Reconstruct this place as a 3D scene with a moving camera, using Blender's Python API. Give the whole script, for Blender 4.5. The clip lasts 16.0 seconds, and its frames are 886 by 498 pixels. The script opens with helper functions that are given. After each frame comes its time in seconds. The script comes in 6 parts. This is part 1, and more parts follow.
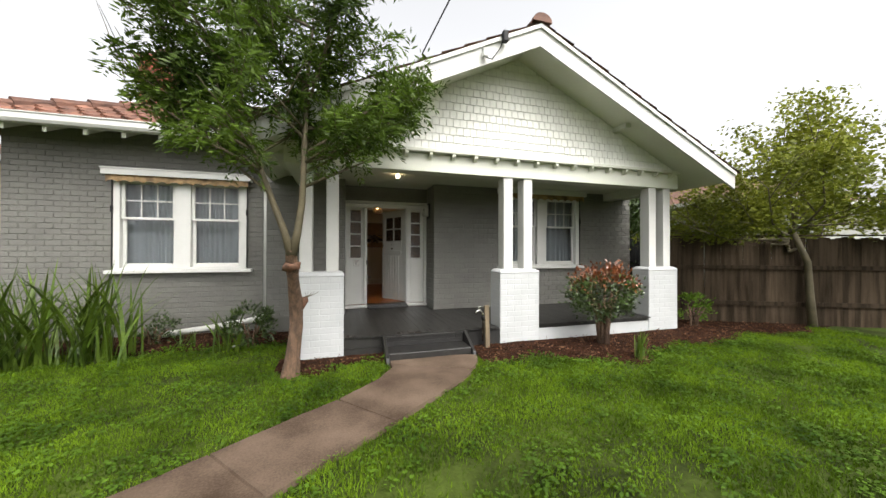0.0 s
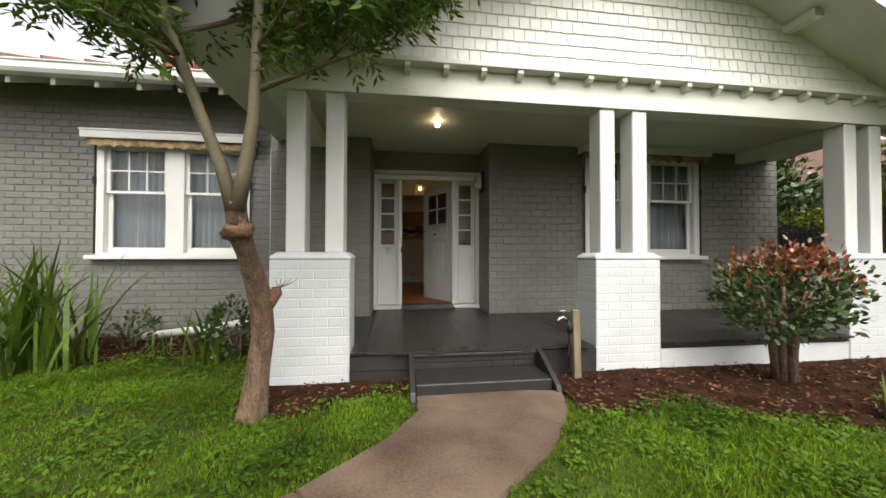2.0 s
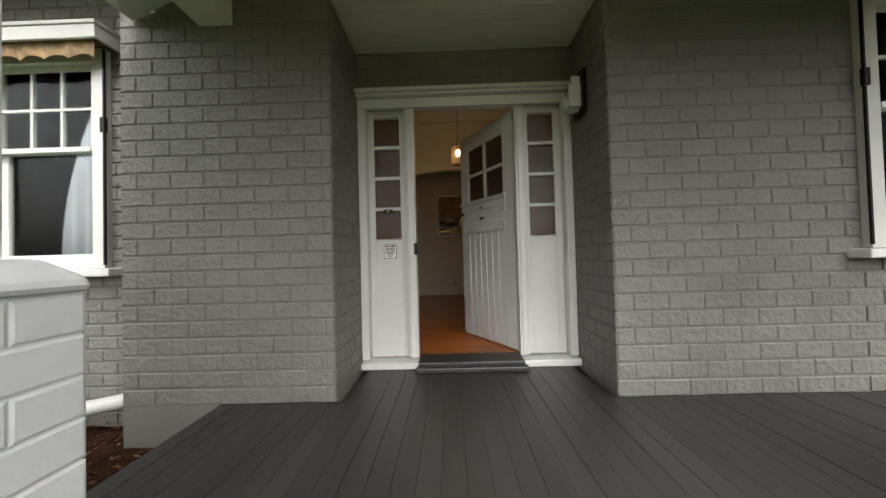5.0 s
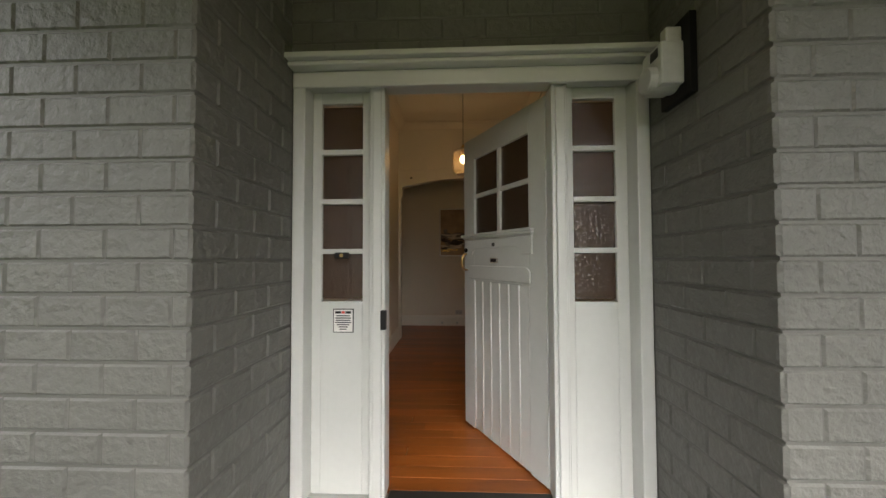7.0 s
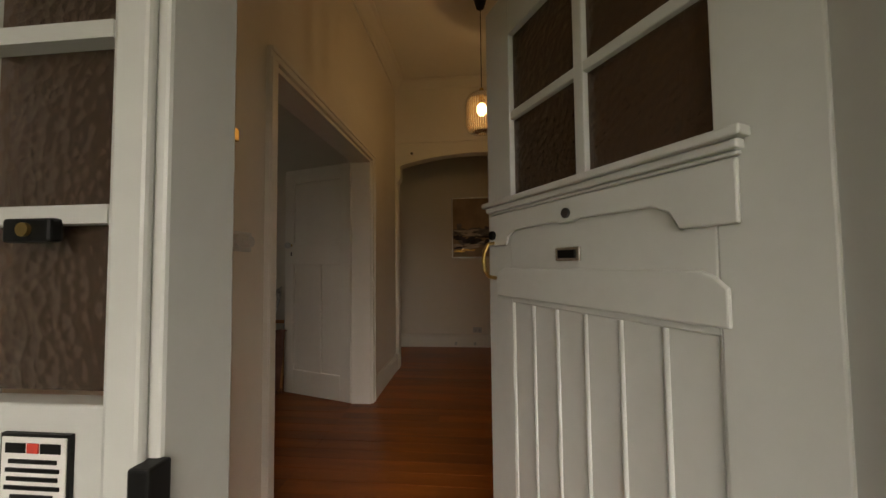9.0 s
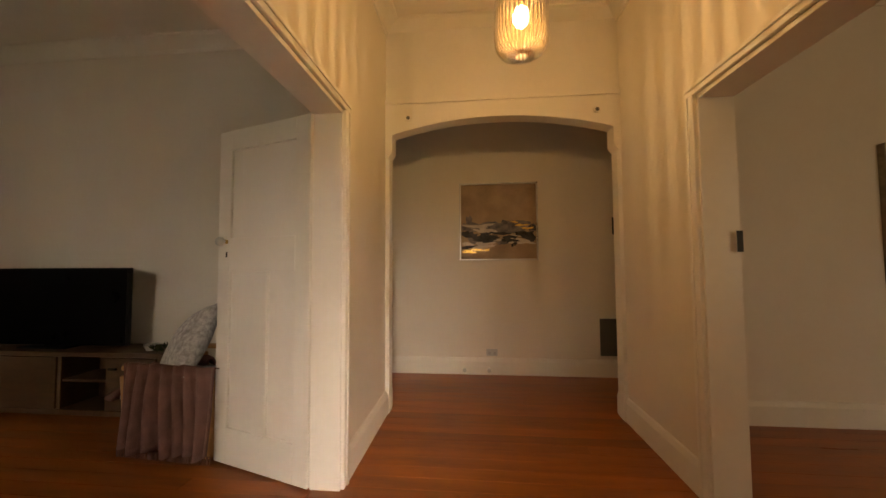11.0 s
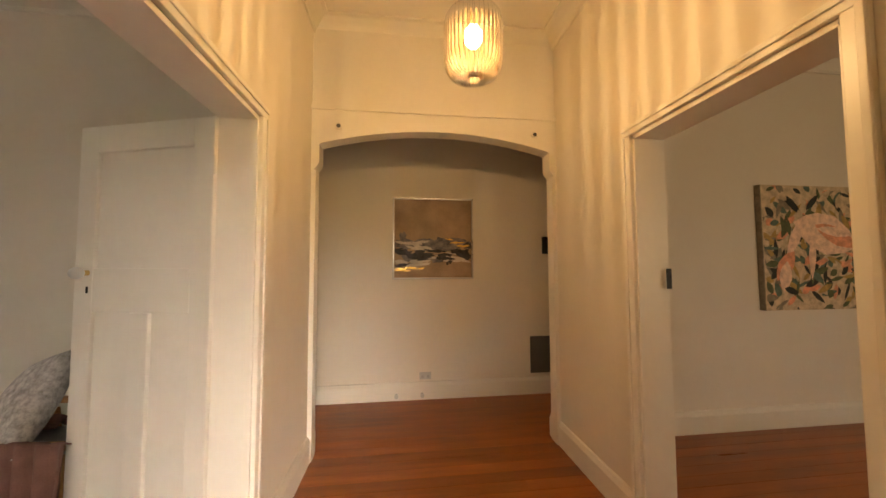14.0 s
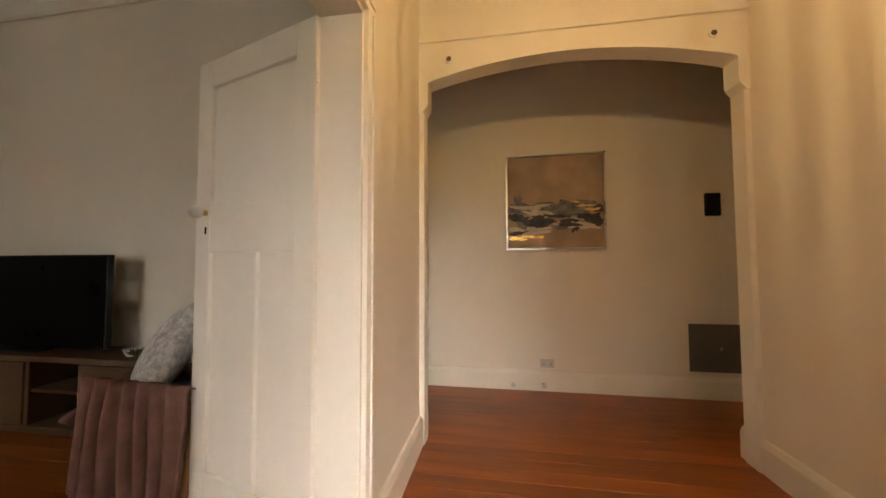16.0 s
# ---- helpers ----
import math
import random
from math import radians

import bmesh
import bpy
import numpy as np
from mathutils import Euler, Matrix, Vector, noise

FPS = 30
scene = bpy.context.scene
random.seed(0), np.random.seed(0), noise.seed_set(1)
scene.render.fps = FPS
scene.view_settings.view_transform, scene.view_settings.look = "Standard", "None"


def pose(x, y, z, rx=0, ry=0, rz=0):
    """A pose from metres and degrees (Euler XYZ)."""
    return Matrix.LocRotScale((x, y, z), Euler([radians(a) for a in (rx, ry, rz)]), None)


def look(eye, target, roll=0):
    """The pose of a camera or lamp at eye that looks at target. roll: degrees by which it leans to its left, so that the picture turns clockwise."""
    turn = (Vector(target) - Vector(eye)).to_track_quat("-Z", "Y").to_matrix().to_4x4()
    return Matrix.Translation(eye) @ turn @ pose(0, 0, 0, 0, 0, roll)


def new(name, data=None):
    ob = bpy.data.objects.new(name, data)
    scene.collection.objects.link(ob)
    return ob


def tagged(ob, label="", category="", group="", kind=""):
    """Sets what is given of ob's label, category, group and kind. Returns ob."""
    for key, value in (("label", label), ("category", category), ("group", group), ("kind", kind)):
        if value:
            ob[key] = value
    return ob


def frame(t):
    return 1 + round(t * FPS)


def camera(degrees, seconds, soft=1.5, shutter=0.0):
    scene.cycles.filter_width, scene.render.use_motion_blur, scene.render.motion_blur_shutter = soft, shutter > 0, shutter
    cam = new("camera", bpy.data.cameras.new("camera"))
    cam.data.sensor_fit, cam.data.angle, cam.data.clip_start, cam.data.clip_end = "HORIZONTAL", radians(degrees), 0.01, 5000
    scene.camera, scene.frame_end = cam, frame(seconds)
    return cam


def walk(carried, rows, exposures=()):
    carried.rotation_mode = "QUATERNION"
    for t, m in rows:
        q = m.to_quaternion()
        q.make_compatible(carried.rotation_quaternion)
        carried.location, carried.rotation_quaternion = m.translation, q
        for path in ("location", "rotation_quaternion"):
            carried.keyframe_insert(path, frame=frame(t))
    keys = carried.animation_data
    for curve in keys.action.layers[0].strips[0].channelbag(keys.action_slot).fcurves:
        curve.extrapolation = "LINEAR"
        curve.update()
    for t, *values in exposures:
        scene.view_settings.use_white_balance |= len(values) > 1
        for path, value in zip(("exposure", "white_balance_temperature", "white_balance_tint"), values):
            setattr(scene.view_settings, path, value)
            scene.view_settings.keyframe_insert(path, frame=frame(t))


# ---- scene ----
cam = camera(104.9, 16.0)
PATH = [
    (0, (-0.046, -4.676, 1.403), (0.53, -2.761, 1.414), 0.1),
    (0.5, (0.123, -4.32, 1.256), (0.587, -2.375, 1.274), 0.2),
    (1, (0.268, -3.87, 1.152), (0.641, -1.905, 1.175), 0.0),
    (1.5, (0.365, -3.452, 1.092), (0.637, -1.471, 1.127), 0.1),
    (2, (0.406, -3.005, 1.107), (0.668, -1.023, 1.138), 0.1),
    (2.5, (0.499, -2.593, 1.118), (0.639, -0.598, 1.152), -0.1),
    (3, (0.561, -2.111, 1.13), (0.681, -0.115, 1.159), -0.0),
    (3.5, (0.627, -1.696, 1.119), (0.705, 0.302, 1.146), 0.0),
    (4, (0.68, -1.194, 1.105), (0.755, 0.804, 1.13), -0.0),
    (4.2, (0.68, -0.99, 1.103), (0.742, 1.008, 1.145), -0.6),
    (6.3, (0.809, 0.459, 1.232), (0.684, 2.455, 1.267), -0.4),
    (6.5, (0.796, 0.555, 1.32), (0.699, 2.552, 1.365), -0.2),
    (7, (0.809, 0.74, 1.457), (0.729, 2.738, 1.515), -0.2),
    (7.5, (0.851, 1.03, 1.511), (0.771, 3.027, 1.589), -0.2),
    (8, (0.803, 1.409, 1.498), (0.737, 3.406, 1.576), -0.4),
    (8.5, (0.828, 1.704, 1.479), (0.714, 3.7, 1.556), -0.6),
    (9, (0.815, 1.995, 1.426), (0.633, 3.985, 1.514), -0.6),
    (9.5, (0.755, 2.284, 1.348), (0.559, 4.273, 1.436), -0.6),
    (11.8, (0.639, 3.123, 1.655), (0.493, 5.115, 1.758), 0.3),
    (12, (0.627, 3.131, 1.722), (0.559, 5.126, 1.832), 0.2),
    (12.5, (0.618, 3.11, 1.83), (0.622, 5.108, 1.931), 0.3),
    (13, (0.619, 3.126, 1.77), (0.804, 5.114, 1.877), 0.2),
    (13.5, (0.601, 3.126, 1.681), (0.835, 5.109, 1.788), -0.0),
    (14, (0.599, 3.144, 1.622), (0.845, 5.126, 1.727), -0.2),
    (14.5, (0.597, 3.174, 1.583), (0.825, 5.159, 1.686), -0.2),
    (15, (0.561, 3.256, 1.518), (0.778, 5.241, 1.622), -0.2),
    (15.5, (0.502, 3.344, 1.433), (0.596, 5.339, 1.537), -0.2),
    (16, (0.441, 3.578, 1.381), (0.126, 5.551, 1.47), -0.2),
]
walk(cam, [(t, look(eye, target, roll)) for t, eye, target, roll in PATH], [(0, 1.45, 6600, 10), (2.5, 1.45, 6700, 10), (4.2, 1.72, 6600, 10), (6.5, 2.55, 6500, 10), (7.5, 2.42, 6800, 10), (8.5, 2.85, 7100, 11), (9.0, 2.5, 7400, 12), (9.6, 2.95, 8000, 16), (11.8, 4.95, 8400, 15), (14, 5.15, 7700, 13), (16, 5.05, 7000, 11)])

# ---- light ----
world = bpy.data.worlds.new("overcast_sky")
scene.world = world
world.use_nodes = True
wn = world.node_tree
wn.nodes.clear()
w_sky = wn.nodes.new("ShaderNodeTexSky")
w_sky.sky_type = "NISHITA"
w_sky.sun_disc = False
w_sky.sun_elevation = radians(53)
w_sky.sun_rotation = radians(167)
w_sky.dust_density = 6.0
w_grey = wn.nodes.new("ShaderNodeHueSaturation")
w_grey.inputs["Saturation"].default_value = 0.12
w_bg = wn.nodes.new("ShaderNodeBackground")
w_bg.inputs["Strength"].default_value = 0.15
w_out = wn.nodes.new("ShaderNodeOutputWorld")
wn.links.new(w_sky.outputs[0], w_grey.inputs["Color"])
wn.links.new(w_grey.outputs[0], w_bg.inputs["Color"])
wn.links.new(w_bg.outputs[0], w_out.inputs["Surface"])


def lamp(name, kind, energy, colour, m, **kw):
    d = bpy.data.lights.new(name, kind)
    d.energy, d.color = energy, colour
    if "angle" in kw:
        d.angle = kw["angle"]
    if "radius" in kw:
        d.shadow_soft_size = kw["radius"]
    if "size" in kw:
        d.shape, d.size, d.size_y = "RECTANGLE", kw["size"][0], kw["size"][1]
    ob = new(name, d)
    ob.matrix_world = m
    return ob


lamp("sun", "SUN", 0.32, (1.0, 0.98, 0.94), look((3, -13, 18), (0, 0, 0)), angle=radians(30))
PENDANT = (0.885, 4.44, 2.53)
lamp("pendant_lamp", "POINT", 0.66, (1.0, 0.72, 0.39), pose(*PENDANT), radius=0.004)
PORCH_BULB = (0.867, 0.993, 2.652)
lamp("porch_lamp", "POINT", 0.35, (1.0, 0.72, 0.42), pose(0.867, 0.993, 2.645), radius=0.03)
# warm fill lamps added just inside the windows to brighten both rooms
lamp("right_window_light", "AREA", 0.58, (1.0, 0.77, 0.50), pose(4.05, 2.10, 1.8, 90, 0, 0), size=(1.7, 1.3))
lamp("left_window_light", "AREA", 0.16, (1.0, 0.80, 0.58), pose(-2.55, 2.36, 1.8, 90, 0, 0), size=(1.7, 1.3))


# ---- materials ----
def mat(name, base, rough=0.6, var=0.15, scale=3.0, bump=0.15, bscale=60.0, metal=0.0, rnd=0.0, isl=0.0, tint=None, spec=0.5, depth=0.004, stretch=(1, 1, 1), trans=0.0):
    """Two scales of variation over world places, fine relief, and a step of value from piece to piece."""
    m = bpy.data.materials.new(name)
    m.use_nodes = True
    t = m.node_tree
    b = t.nodes["Principled BSDF"]
    geo = t.nodes.new("ShaderNodeNewGeometry")
    mp = t.nodes.new("ShaderNodeMapping")
    mp.inputs["Scale"].default_value = stretch
    t.links.new(geo.outputs["Position"], mp.inputs["Vector"])
    n1 = t.nodes.new("ShaderNodeTexNoise")
    n1.inputs["Scale"].default_value, n1.inputs["Detail"].default_value = scale, 6
    n2 = t.nodes.new("ShaderNodeTexNoise")
    n2.inputs["Scale"].default_value, n2.inputs["Detail"].default_value = bscale, 4
    t.links.new(mp.outputs[0], n1.inputs["Vector"])
    t.links.new(mp.outputs[0], n2.inputs["Vector"])
    mix = t.nodes.new("ShaderNodeMix")
    mix.data_type = "RGBA"
    dark = [c * (1 - var) for c in base]
    light = [min(1, c * (1 + var)) for c in (tint or base)]
    mix.inputs["A"].default_value, mix.inputs["B"].default_value = (*dark, 1), (*light, 1)
    ramp = t.nodes.new("ShaderNodeMapRange")
    ramp.inputs["From Min"].default_value, ramp.inputs["From Max"].default_value = 0.32, 0.68
    add = t.nodes.new("ShaderNodeMath")
    add.operation = "MULTIPLY_ADD"
    add.inputs[1].default_value, add.inputs[2].default_value = 0.35, -0.17
    t.links.new(n2.outputs["Fac"], add.inputs[0])
    add2 = t.nodes.new("ShaderNodeMath")
    t.links.new(n1.outputs["Fac"], add2.inputs[0])
    t.links.new(add.outputs[0], add2.inputs[1])
    t.links.new(add2.outputs[0], ramp.inputs["Value"])
    t.links.new(ramp.outputs[0], mix.inputs["Factor"])
    col = mix.outputs["Result"]
    for amount, source in ((rnd, "obj"), (isl, "isl")):
        if amount:
            src = t.nodes.new("ShaderNodeObjectInfo").outputs["Random"] if source == "obj" else geo.outputs["Random Per Island"]
            r = t.nodes.new("ShaderNodeMapRange")
            r.inputs["To Min"].default_value, r.inputs["To Max"].default_value = 1 - amount, 1 + amount
            t.links.new(src, r.inputs["Value"])
            hv = t.nodes.new("ShaderNodeHueSaturation")
            t.links.new(r.outputs[0], hv.inputs["Value"])
            t.links.new(col, hv.inputs["Color"])
            col = hv.outputs[0]
    t.links.new(col, b.inputs["Base Color"])
    rr = t.nodes.new("ShaderNodeMapRange")
    rr.inputs["To Min"].default_value, rr.inputs["To Max"].default_value = max(0.02, rough - 0.1), min(1, rough + 0.1)
    t.links.new(n1.outputs["Fac"], rr.inputs["Value"])
    t.links.new(rr.outputs[0], b.inputs["Roughness"])
    b.inputs["Metallic"].default_value = metal
    b.inputs["Specular IOR Level"].default_value = spec
    if bump:
        bp = t.nodes.new("ShaderNodeBump")
        bp.inputs["Strength"].default_value, bp.inputs["Distance"].default_value = bump, depth
        t.links.new(n2.outputs["Fac"], bp.inputs["Height"])
        t.links.new(bp.outputs[0], b.inputs["Normal"])
    if trans:
        tl = t.nodes.new("ShaderNodeBsdfTranslucent")
        t.links.new(col, tl.inputs["Color"])
        mxs = t.nodes.new("ShaderNodeMixShader")
        mxs.inputs[0].default_value = trans
        t.links.new(b.outputs[0], mxs.inputs[1])
        t.links.new(tl.outputs[0], mxs.inputs[2])
        t.links.new(mxs.outputs[0], t.nodes["Material Output"].inputs["Surface"])
    return m


def glow(name, colour, strength):
    m = bpy.data.materials.new(name)
    m.use_nodes = True
    b = m.node_tree.nodes["Principled BSDF"]
    b.inputs["Base Color"].default_value = (*colour, 1)
    b.inputs["Emission Color"].default_value = (*colour, 1)
    b.inputs["Emission Strength"].default_value = strength
    return m


def pane(name, tint, gloss_rough=0.02, rippled=0.0, veil=0.0, spec_ior=1.5, veil_colour=(0.5, 0.5, 0.5)):
    """A thin pane: what lies behind shows through, tinted, under a Fresnel gloss."""
    m = bpy.data.materials.new(name)
    m.use_nodes = True
    t = m.node_tree
    t.nodes.clear()
    out = t.nodes.new("ShaderNodeOutputMaterial")
    tr = t.nodes.new("ShaderNodeBsdfTransparent")
    tr.inputs["Color"].default_value = (*tint, 1)
    gl = t.nodes.new("ShaderNodeBsdfGlossy")
    gl.inputs["Roughness"].default_value = gloss_rough
    fr = t.nodes.new("ShaderNodeFresnel")
    fr.inputs["IOR"].default_value = spec_ior
    mx = t.nodes.new("ShaderNodeMixShader")
    t.links.new(fr.outputs[0], mx.inputs[0])
    body = tr.outputs[0]
    if veil:
        df = t.nodes.new("ShaderNodeBsdfTranslucent")
        df.inputs["Color"].default_value = (*veil_colour, 1)
        dd = t.nodes.new("ShaderNodeBsdfDiffuse")
        dd.inputs["Color"].default_value = (*veil_colour, 1)
        m1 = t.nodes.new("ShaderNodeMixShader")
        m1.inputs[0].default_value = 0.5
        t.links.new(df.outputs[0], m1.inputs[1])
        t.links.new(dd.outputs[0], m1.inputs[2])
        m2 = t.nodes.new("ShaderNodeMixShader")
        m2.inputs[0].default_value = veil
        t.links.new(body, m2.inputs[1])
        t.links.new(m1.outputs[0], m2.inputs[2])
        body = m2.outputs[0]
    t.links.new(body, mx.inputs[1])
    t.links.new(gl.outputs[0], mx.inputs[2])
    t.links.new(mx.outputs[0], out.inputs["Surface"])
    if rippled:
        geo = t.nodes.new("ShaderNodeNewGeometry")
        nz = t.nodes.new("ShaderNodeTexVoronoi")
        nz.inputs["Scale"].default_value = 55
        t.links.new(geo.outputs["Position"], nz.inputs["Vector"])
        bp = t.nodes.new("ShaderNodeBump")
        bp.inputs["Strength"].default_value, bp.inputs["Distance"].default_value = rippled, 0.006
        t.links.new(nz.outputs["Distance"], bp.inputs["Height"])
        t.links.new(bp.outputs[0], gl.inputs["Normal"])
        t.links.new(bp.outputs[0], fr.inputs["Normal"])
    return m


M_GREYBRICK = mat("grey_painted_brick", (0.126, 0.123, 0.109), 0.55, 0.12, 2.0, 0.9, 30, rnd=0.05, isl=0.05, depth=0.014)
M_GREYWALL = mat("grey_painted_mortar", (0.110, 0.107, 0.095), 0.6, 0.10, 2.5, 0.4, 60)
M_WHITEBRICK = mat("white_painted_brick", (0.43, 0.44, 0.435), 0.5, 0.05, 3.0, 0.5, 40, rnd=0.02, depth=0.004)
M_WHITE = mat("white_gloss_trim", (0.54, 0.54, 0.51), 0.35, 0.04, 2.0, 0.08, 30)
M_CREAM = mat("cream_painted_timber", (0.60, 0.605, 0.52), 0.5, 0.05, 1.6, 0.12, 40)
M_SHINGLE = mat("white_shingle", (0.74, 0.74, 0.68), 0.55, 0.05, 3.0, 0.25, 50, rnd=0.03, stretch=(3, 3, 0.6))
M_PORCHCEIL = mat("porch_lining", (0.52, 0.525, 0.43), 0.5, 0.05, 1.5, 0.1, 30)
M_DARK = mat("dark_grey_deck_paint", (0.019, 0.018, 0.0165), 0.42, 0.25, 2.5, 0.3, 35, rnd=0.08, stretch=(4, 0.6, 1))
M_DARKBRICK = mat("dark_grey_brick", (0.020, 0.019, 0.018), 0.6, 0.2, 4, 0.8, 60, rnd=0.1, depth=0.006, spec=0.25)
M_ROTTEN = mat("bare_rotten_timber", (0.020, 0.013, 0.009), 0.85, 0.5, 20, 0.8, 80)
M_STAKE = mat("weathered_stake", (0.15, 0.115, 0.07), 0.8, 0.25, 8, 0.5, 60, stretch=(4, 4, 0.5))
M_CONCRETE = mat("worn_concrete", (0.068, 0.044, 0.028), 0.85, 0.38, 1.7, 0.5, 70, tint=(0.092, 0.066, 0.047), spec=0.15)
M_SOIL = mat("lawn_soil", (0.023, 0.030, 0.007), 0.95, 0.45, 1.6, 0.8, 30, tint=(0.036, 0.052, 0.008), depth=0.02, spec=0.1)
M_MULCHBED = mat("dark_mulch", (0.026, 0.011, 0.006), 0.95, 0.5, 7, 0.9, 50, depth=0.02, spec=0.05)
M_CHIP = mat("bark_chips", (0.060, 0.025, 0.013), 0.9, 0.3, 3, 0.3, 80, isl=0.75, tint=(0.10, 0.055, 0.032), spec=0.08)
M_GRASS = mat("grass_blades", (0.052, 0.104, 0.004), 0.75, 0.45, 1.3, 0, 14, isl=0.45, tint=(0.100, 0.164, 0.008), spec=0.12, trans=0.35)
M_WEED = mat("broad_weed_leaves", (0.042, 0.095, 0.008), 0.65, 0.35, 1.4, 0, 14, isl=0.28, tint=(0.072, 0.130, 0.010), spec=0.15, trans=0.35)
M_LEAF = mat("ash_leaves", (0.042, 0.080, 0.010), 0.5, 0.3, 1.5, 0, 30, isl=0.45, tint=(0.085, 0.135, 0.016), spec=0.25, trans=0.4)
M_LEAFY = mat("young_yellow_leaves", (0.13, 0.16, 0.018), 0.5, 0.25, 1.0, 0, 30, isl=0.35, tint=(0.19, 0.21, 0.025), spec=0.2, trans=0.4)
M_LEAFD = mat("dark_shrub_leaves", (0.034, 0.060, 0.010), 0.4, 0.25, 3, 0, 30, isl=0.4)
M_LEAFR = mat("red_new_leaves", (0.15, 0.042, 0.010), 0.4, 0.3, 5, 0, 30, isl=0.35)
M_FLAX = mat("strap_leaves", (0.048, 0.090, 0.012), 0.42, 0.3, 3, 0.1, 40, rnd=0.35, tint=(0.080, 0.125, 0.014), spec=0.3, trans=0.3)
M_BARK = mat("brown_bark", (0.125, 0.074, 0.044), 0.85, 0.45, 9, 1.0, 34, stretch=(2.5, 2.5, 0.9), depth=0.035)
M_BARKTOP = mat("olive_young_bark", (0.085, 0.070, 0.038), 0.75, 0.25, 6, 0.5, 60, depth=0.005)
M_CUTWOOD = mat("knotted_scar", (0.10, 0.048, 0.026), 0.8, 0.4, 25, 0.9, 50, depth=0.01)
M_TILE = mat("terracotta_tiles", (0.11, 0.045, 0.026), 0.75, 0.35, 4, 0.5, 60, rnd=0.2, isl=0.3, tint=(0.15, 0.07, 0.045))
M_REDBRICK = mat("red_chimney_brick", (0.20, 0.05, 0.025), 0.8, 0.25, 6, 0.5, 60)
M_FENCE = mat("weathered_fence", (0.030, 0.021, 0.013), 0.9, 0.4, 2, 0.5, 60, rnd=0.3, stretch=(6, 6, 0.5), tint=(0.045, 0.033, 0.022), spec=0.06)
M_GATE = mat("charcoal_gate", (0.012, 0.012, 0.012), 0.7, 0.2, 3, 0.2, 40, spec=0.1)
M_YELLOWWALL = mat("yellow_weatherboard", (0.62, 0.46, 0.20), 0.6, 0.08, 2, 0.2, 40)
M_PALEWALL = mat("pale_weatherboard", (0.36, 0.36, 0.31), 0.6, 0.08, 2, 0.2, 40)
M_PIPE = mat("grey_downpipe", (0.45, 0.45, 0.42), 0.5, 0.1, 4, 0.1, 40)
M_CURTAIN = pane("sheer_curtain", (0.30, 0.30, 0.31), 0.9, 0, 0.62, 1.02, (0.60, 0.61, 0.64))
M_GLASS = pane("window_glass", (0.92, 0.95, 0.95), 0.01, spec_ior=1.32)
M_RIPPLE = pane("rippled_glass", (0.42, 0.30, 0.22), 0.05, 0.55, 0.45, 1.5, (0.21, 0.14, 0.095))
M_AWNING = mat("striped_awning_cloth", (0.13, 0.08, 0.045), 0.9, 0.3, 6, 0.2, 60, tint=(0.30, 0.20, 0.10))
M_PLASTER = mat("cream_plaster", (0.76, 0.70, 0.60), 0.6, 0.03, 1.2, 0.06, 25)
M_CEILING = mat("white_plaster_ceiling", (0.76, 0.72, 0.63), 0.7, 0.03, 1.2, 0.06, 25)
M_INTRIM = mat("ivory_gloss_trim", (0.78, 0.74, 0.66), 0.35, 0.03, 2, 0.05, 30)
M_FLOOR = mat("polished_pine", (0.26, 0.070, 0.011), 0.32, 0.16, 3, 0.12, 60, rnd=0.20, stretch=(0.5, 4, 1), tint=(0.31, 0.088, 0.015))
M_BLACK = mat("black_plastic", (0.004, 0.004, 0.004), 0.45, 0.1, 5, 0.0, spec=0.25)
M_SCREEN = mat("black_screen", (0.002, 0.002, 0.0025), 0.3, 0.1, 5, 0.0, spec=0.12)
M_BRASS = mat("aged_brass", (0.55, 0.38, 0.14), 0.35, 0.2, 10, 0.1, 60, metal=1.0)
M_CHROME = mat("chromed_tap", (0.55, 0.54, 0.50), 0.25, 0.2, 20, 0.1, 60, metal=1.0)
M_STEEL = mat("steel_lock", (0.10, 0.095, 0.09), 0.35, 0.3, 20, 0.1, 60, metal=0.8)
M_GREYBOX = mat("grey_meter_box", (0.42, 0.42, 0.40), 0.45, 0.1, 8, 0.1, 60)
M_VENT = mat("grey_panel", (0.11, 0.10, 0.088), 0.5, 0.1, 8, 0.05, 60)
M_SILVER = mat("silver_frame", (0.62, 0.61, 0.60), 0.3, 0.1, 8, 0.05, 60, metal=0.9)
M_OAK = mat("light_oak", (0.085, 0.045, 0.020), 0.5, 0.2, 5, 0.15, 60, stretch=(1, 1, 6))
M_PINEARM = mat("honey_timber", (0.46, 0.22, 0.075), 0.4, 0.2, 4, 0.1, 60, stretch=(5, 1, 1))
M_FABRIC = mat("grey_upholstery", (0.36, 0.36, 0.37), 0.95, 0.1, 8, 0.5, 300)
M_THROW = mat("dusty_pink_throw", (0.20, 0.098, 0.076), 0.95, 0.2, 10, 0.6, 200)
M_CUSHION = mat("pale_patterned_cushion", (0.36, 0.33, 0.31), 0.9, 0.18, 34, 0.5, 120, tint=(0.54, 0.51, 0.48))
M_PAPER = mat("sign_paper", (0.72, 0.70, 0.66), 0.7, 0.04, 20, 0)
M_RED = mat("red_print", (0.6, 0.05, 0.03), 0.7, 0.04, 20, 0)
M_CANVAS = mat("warm_grey_canvas", (0.30, 0.22, 0.16), 0.7, 0.15, 4, 0.3, 200, tint=(0.40, 0.29, 0.20))
M_INK = mat("ink_strokes", (0.018, 0.02, 0.03), 0.6, 0.5, 12, 0.3, 100, tint=(0.05, 0.05, 0.065))
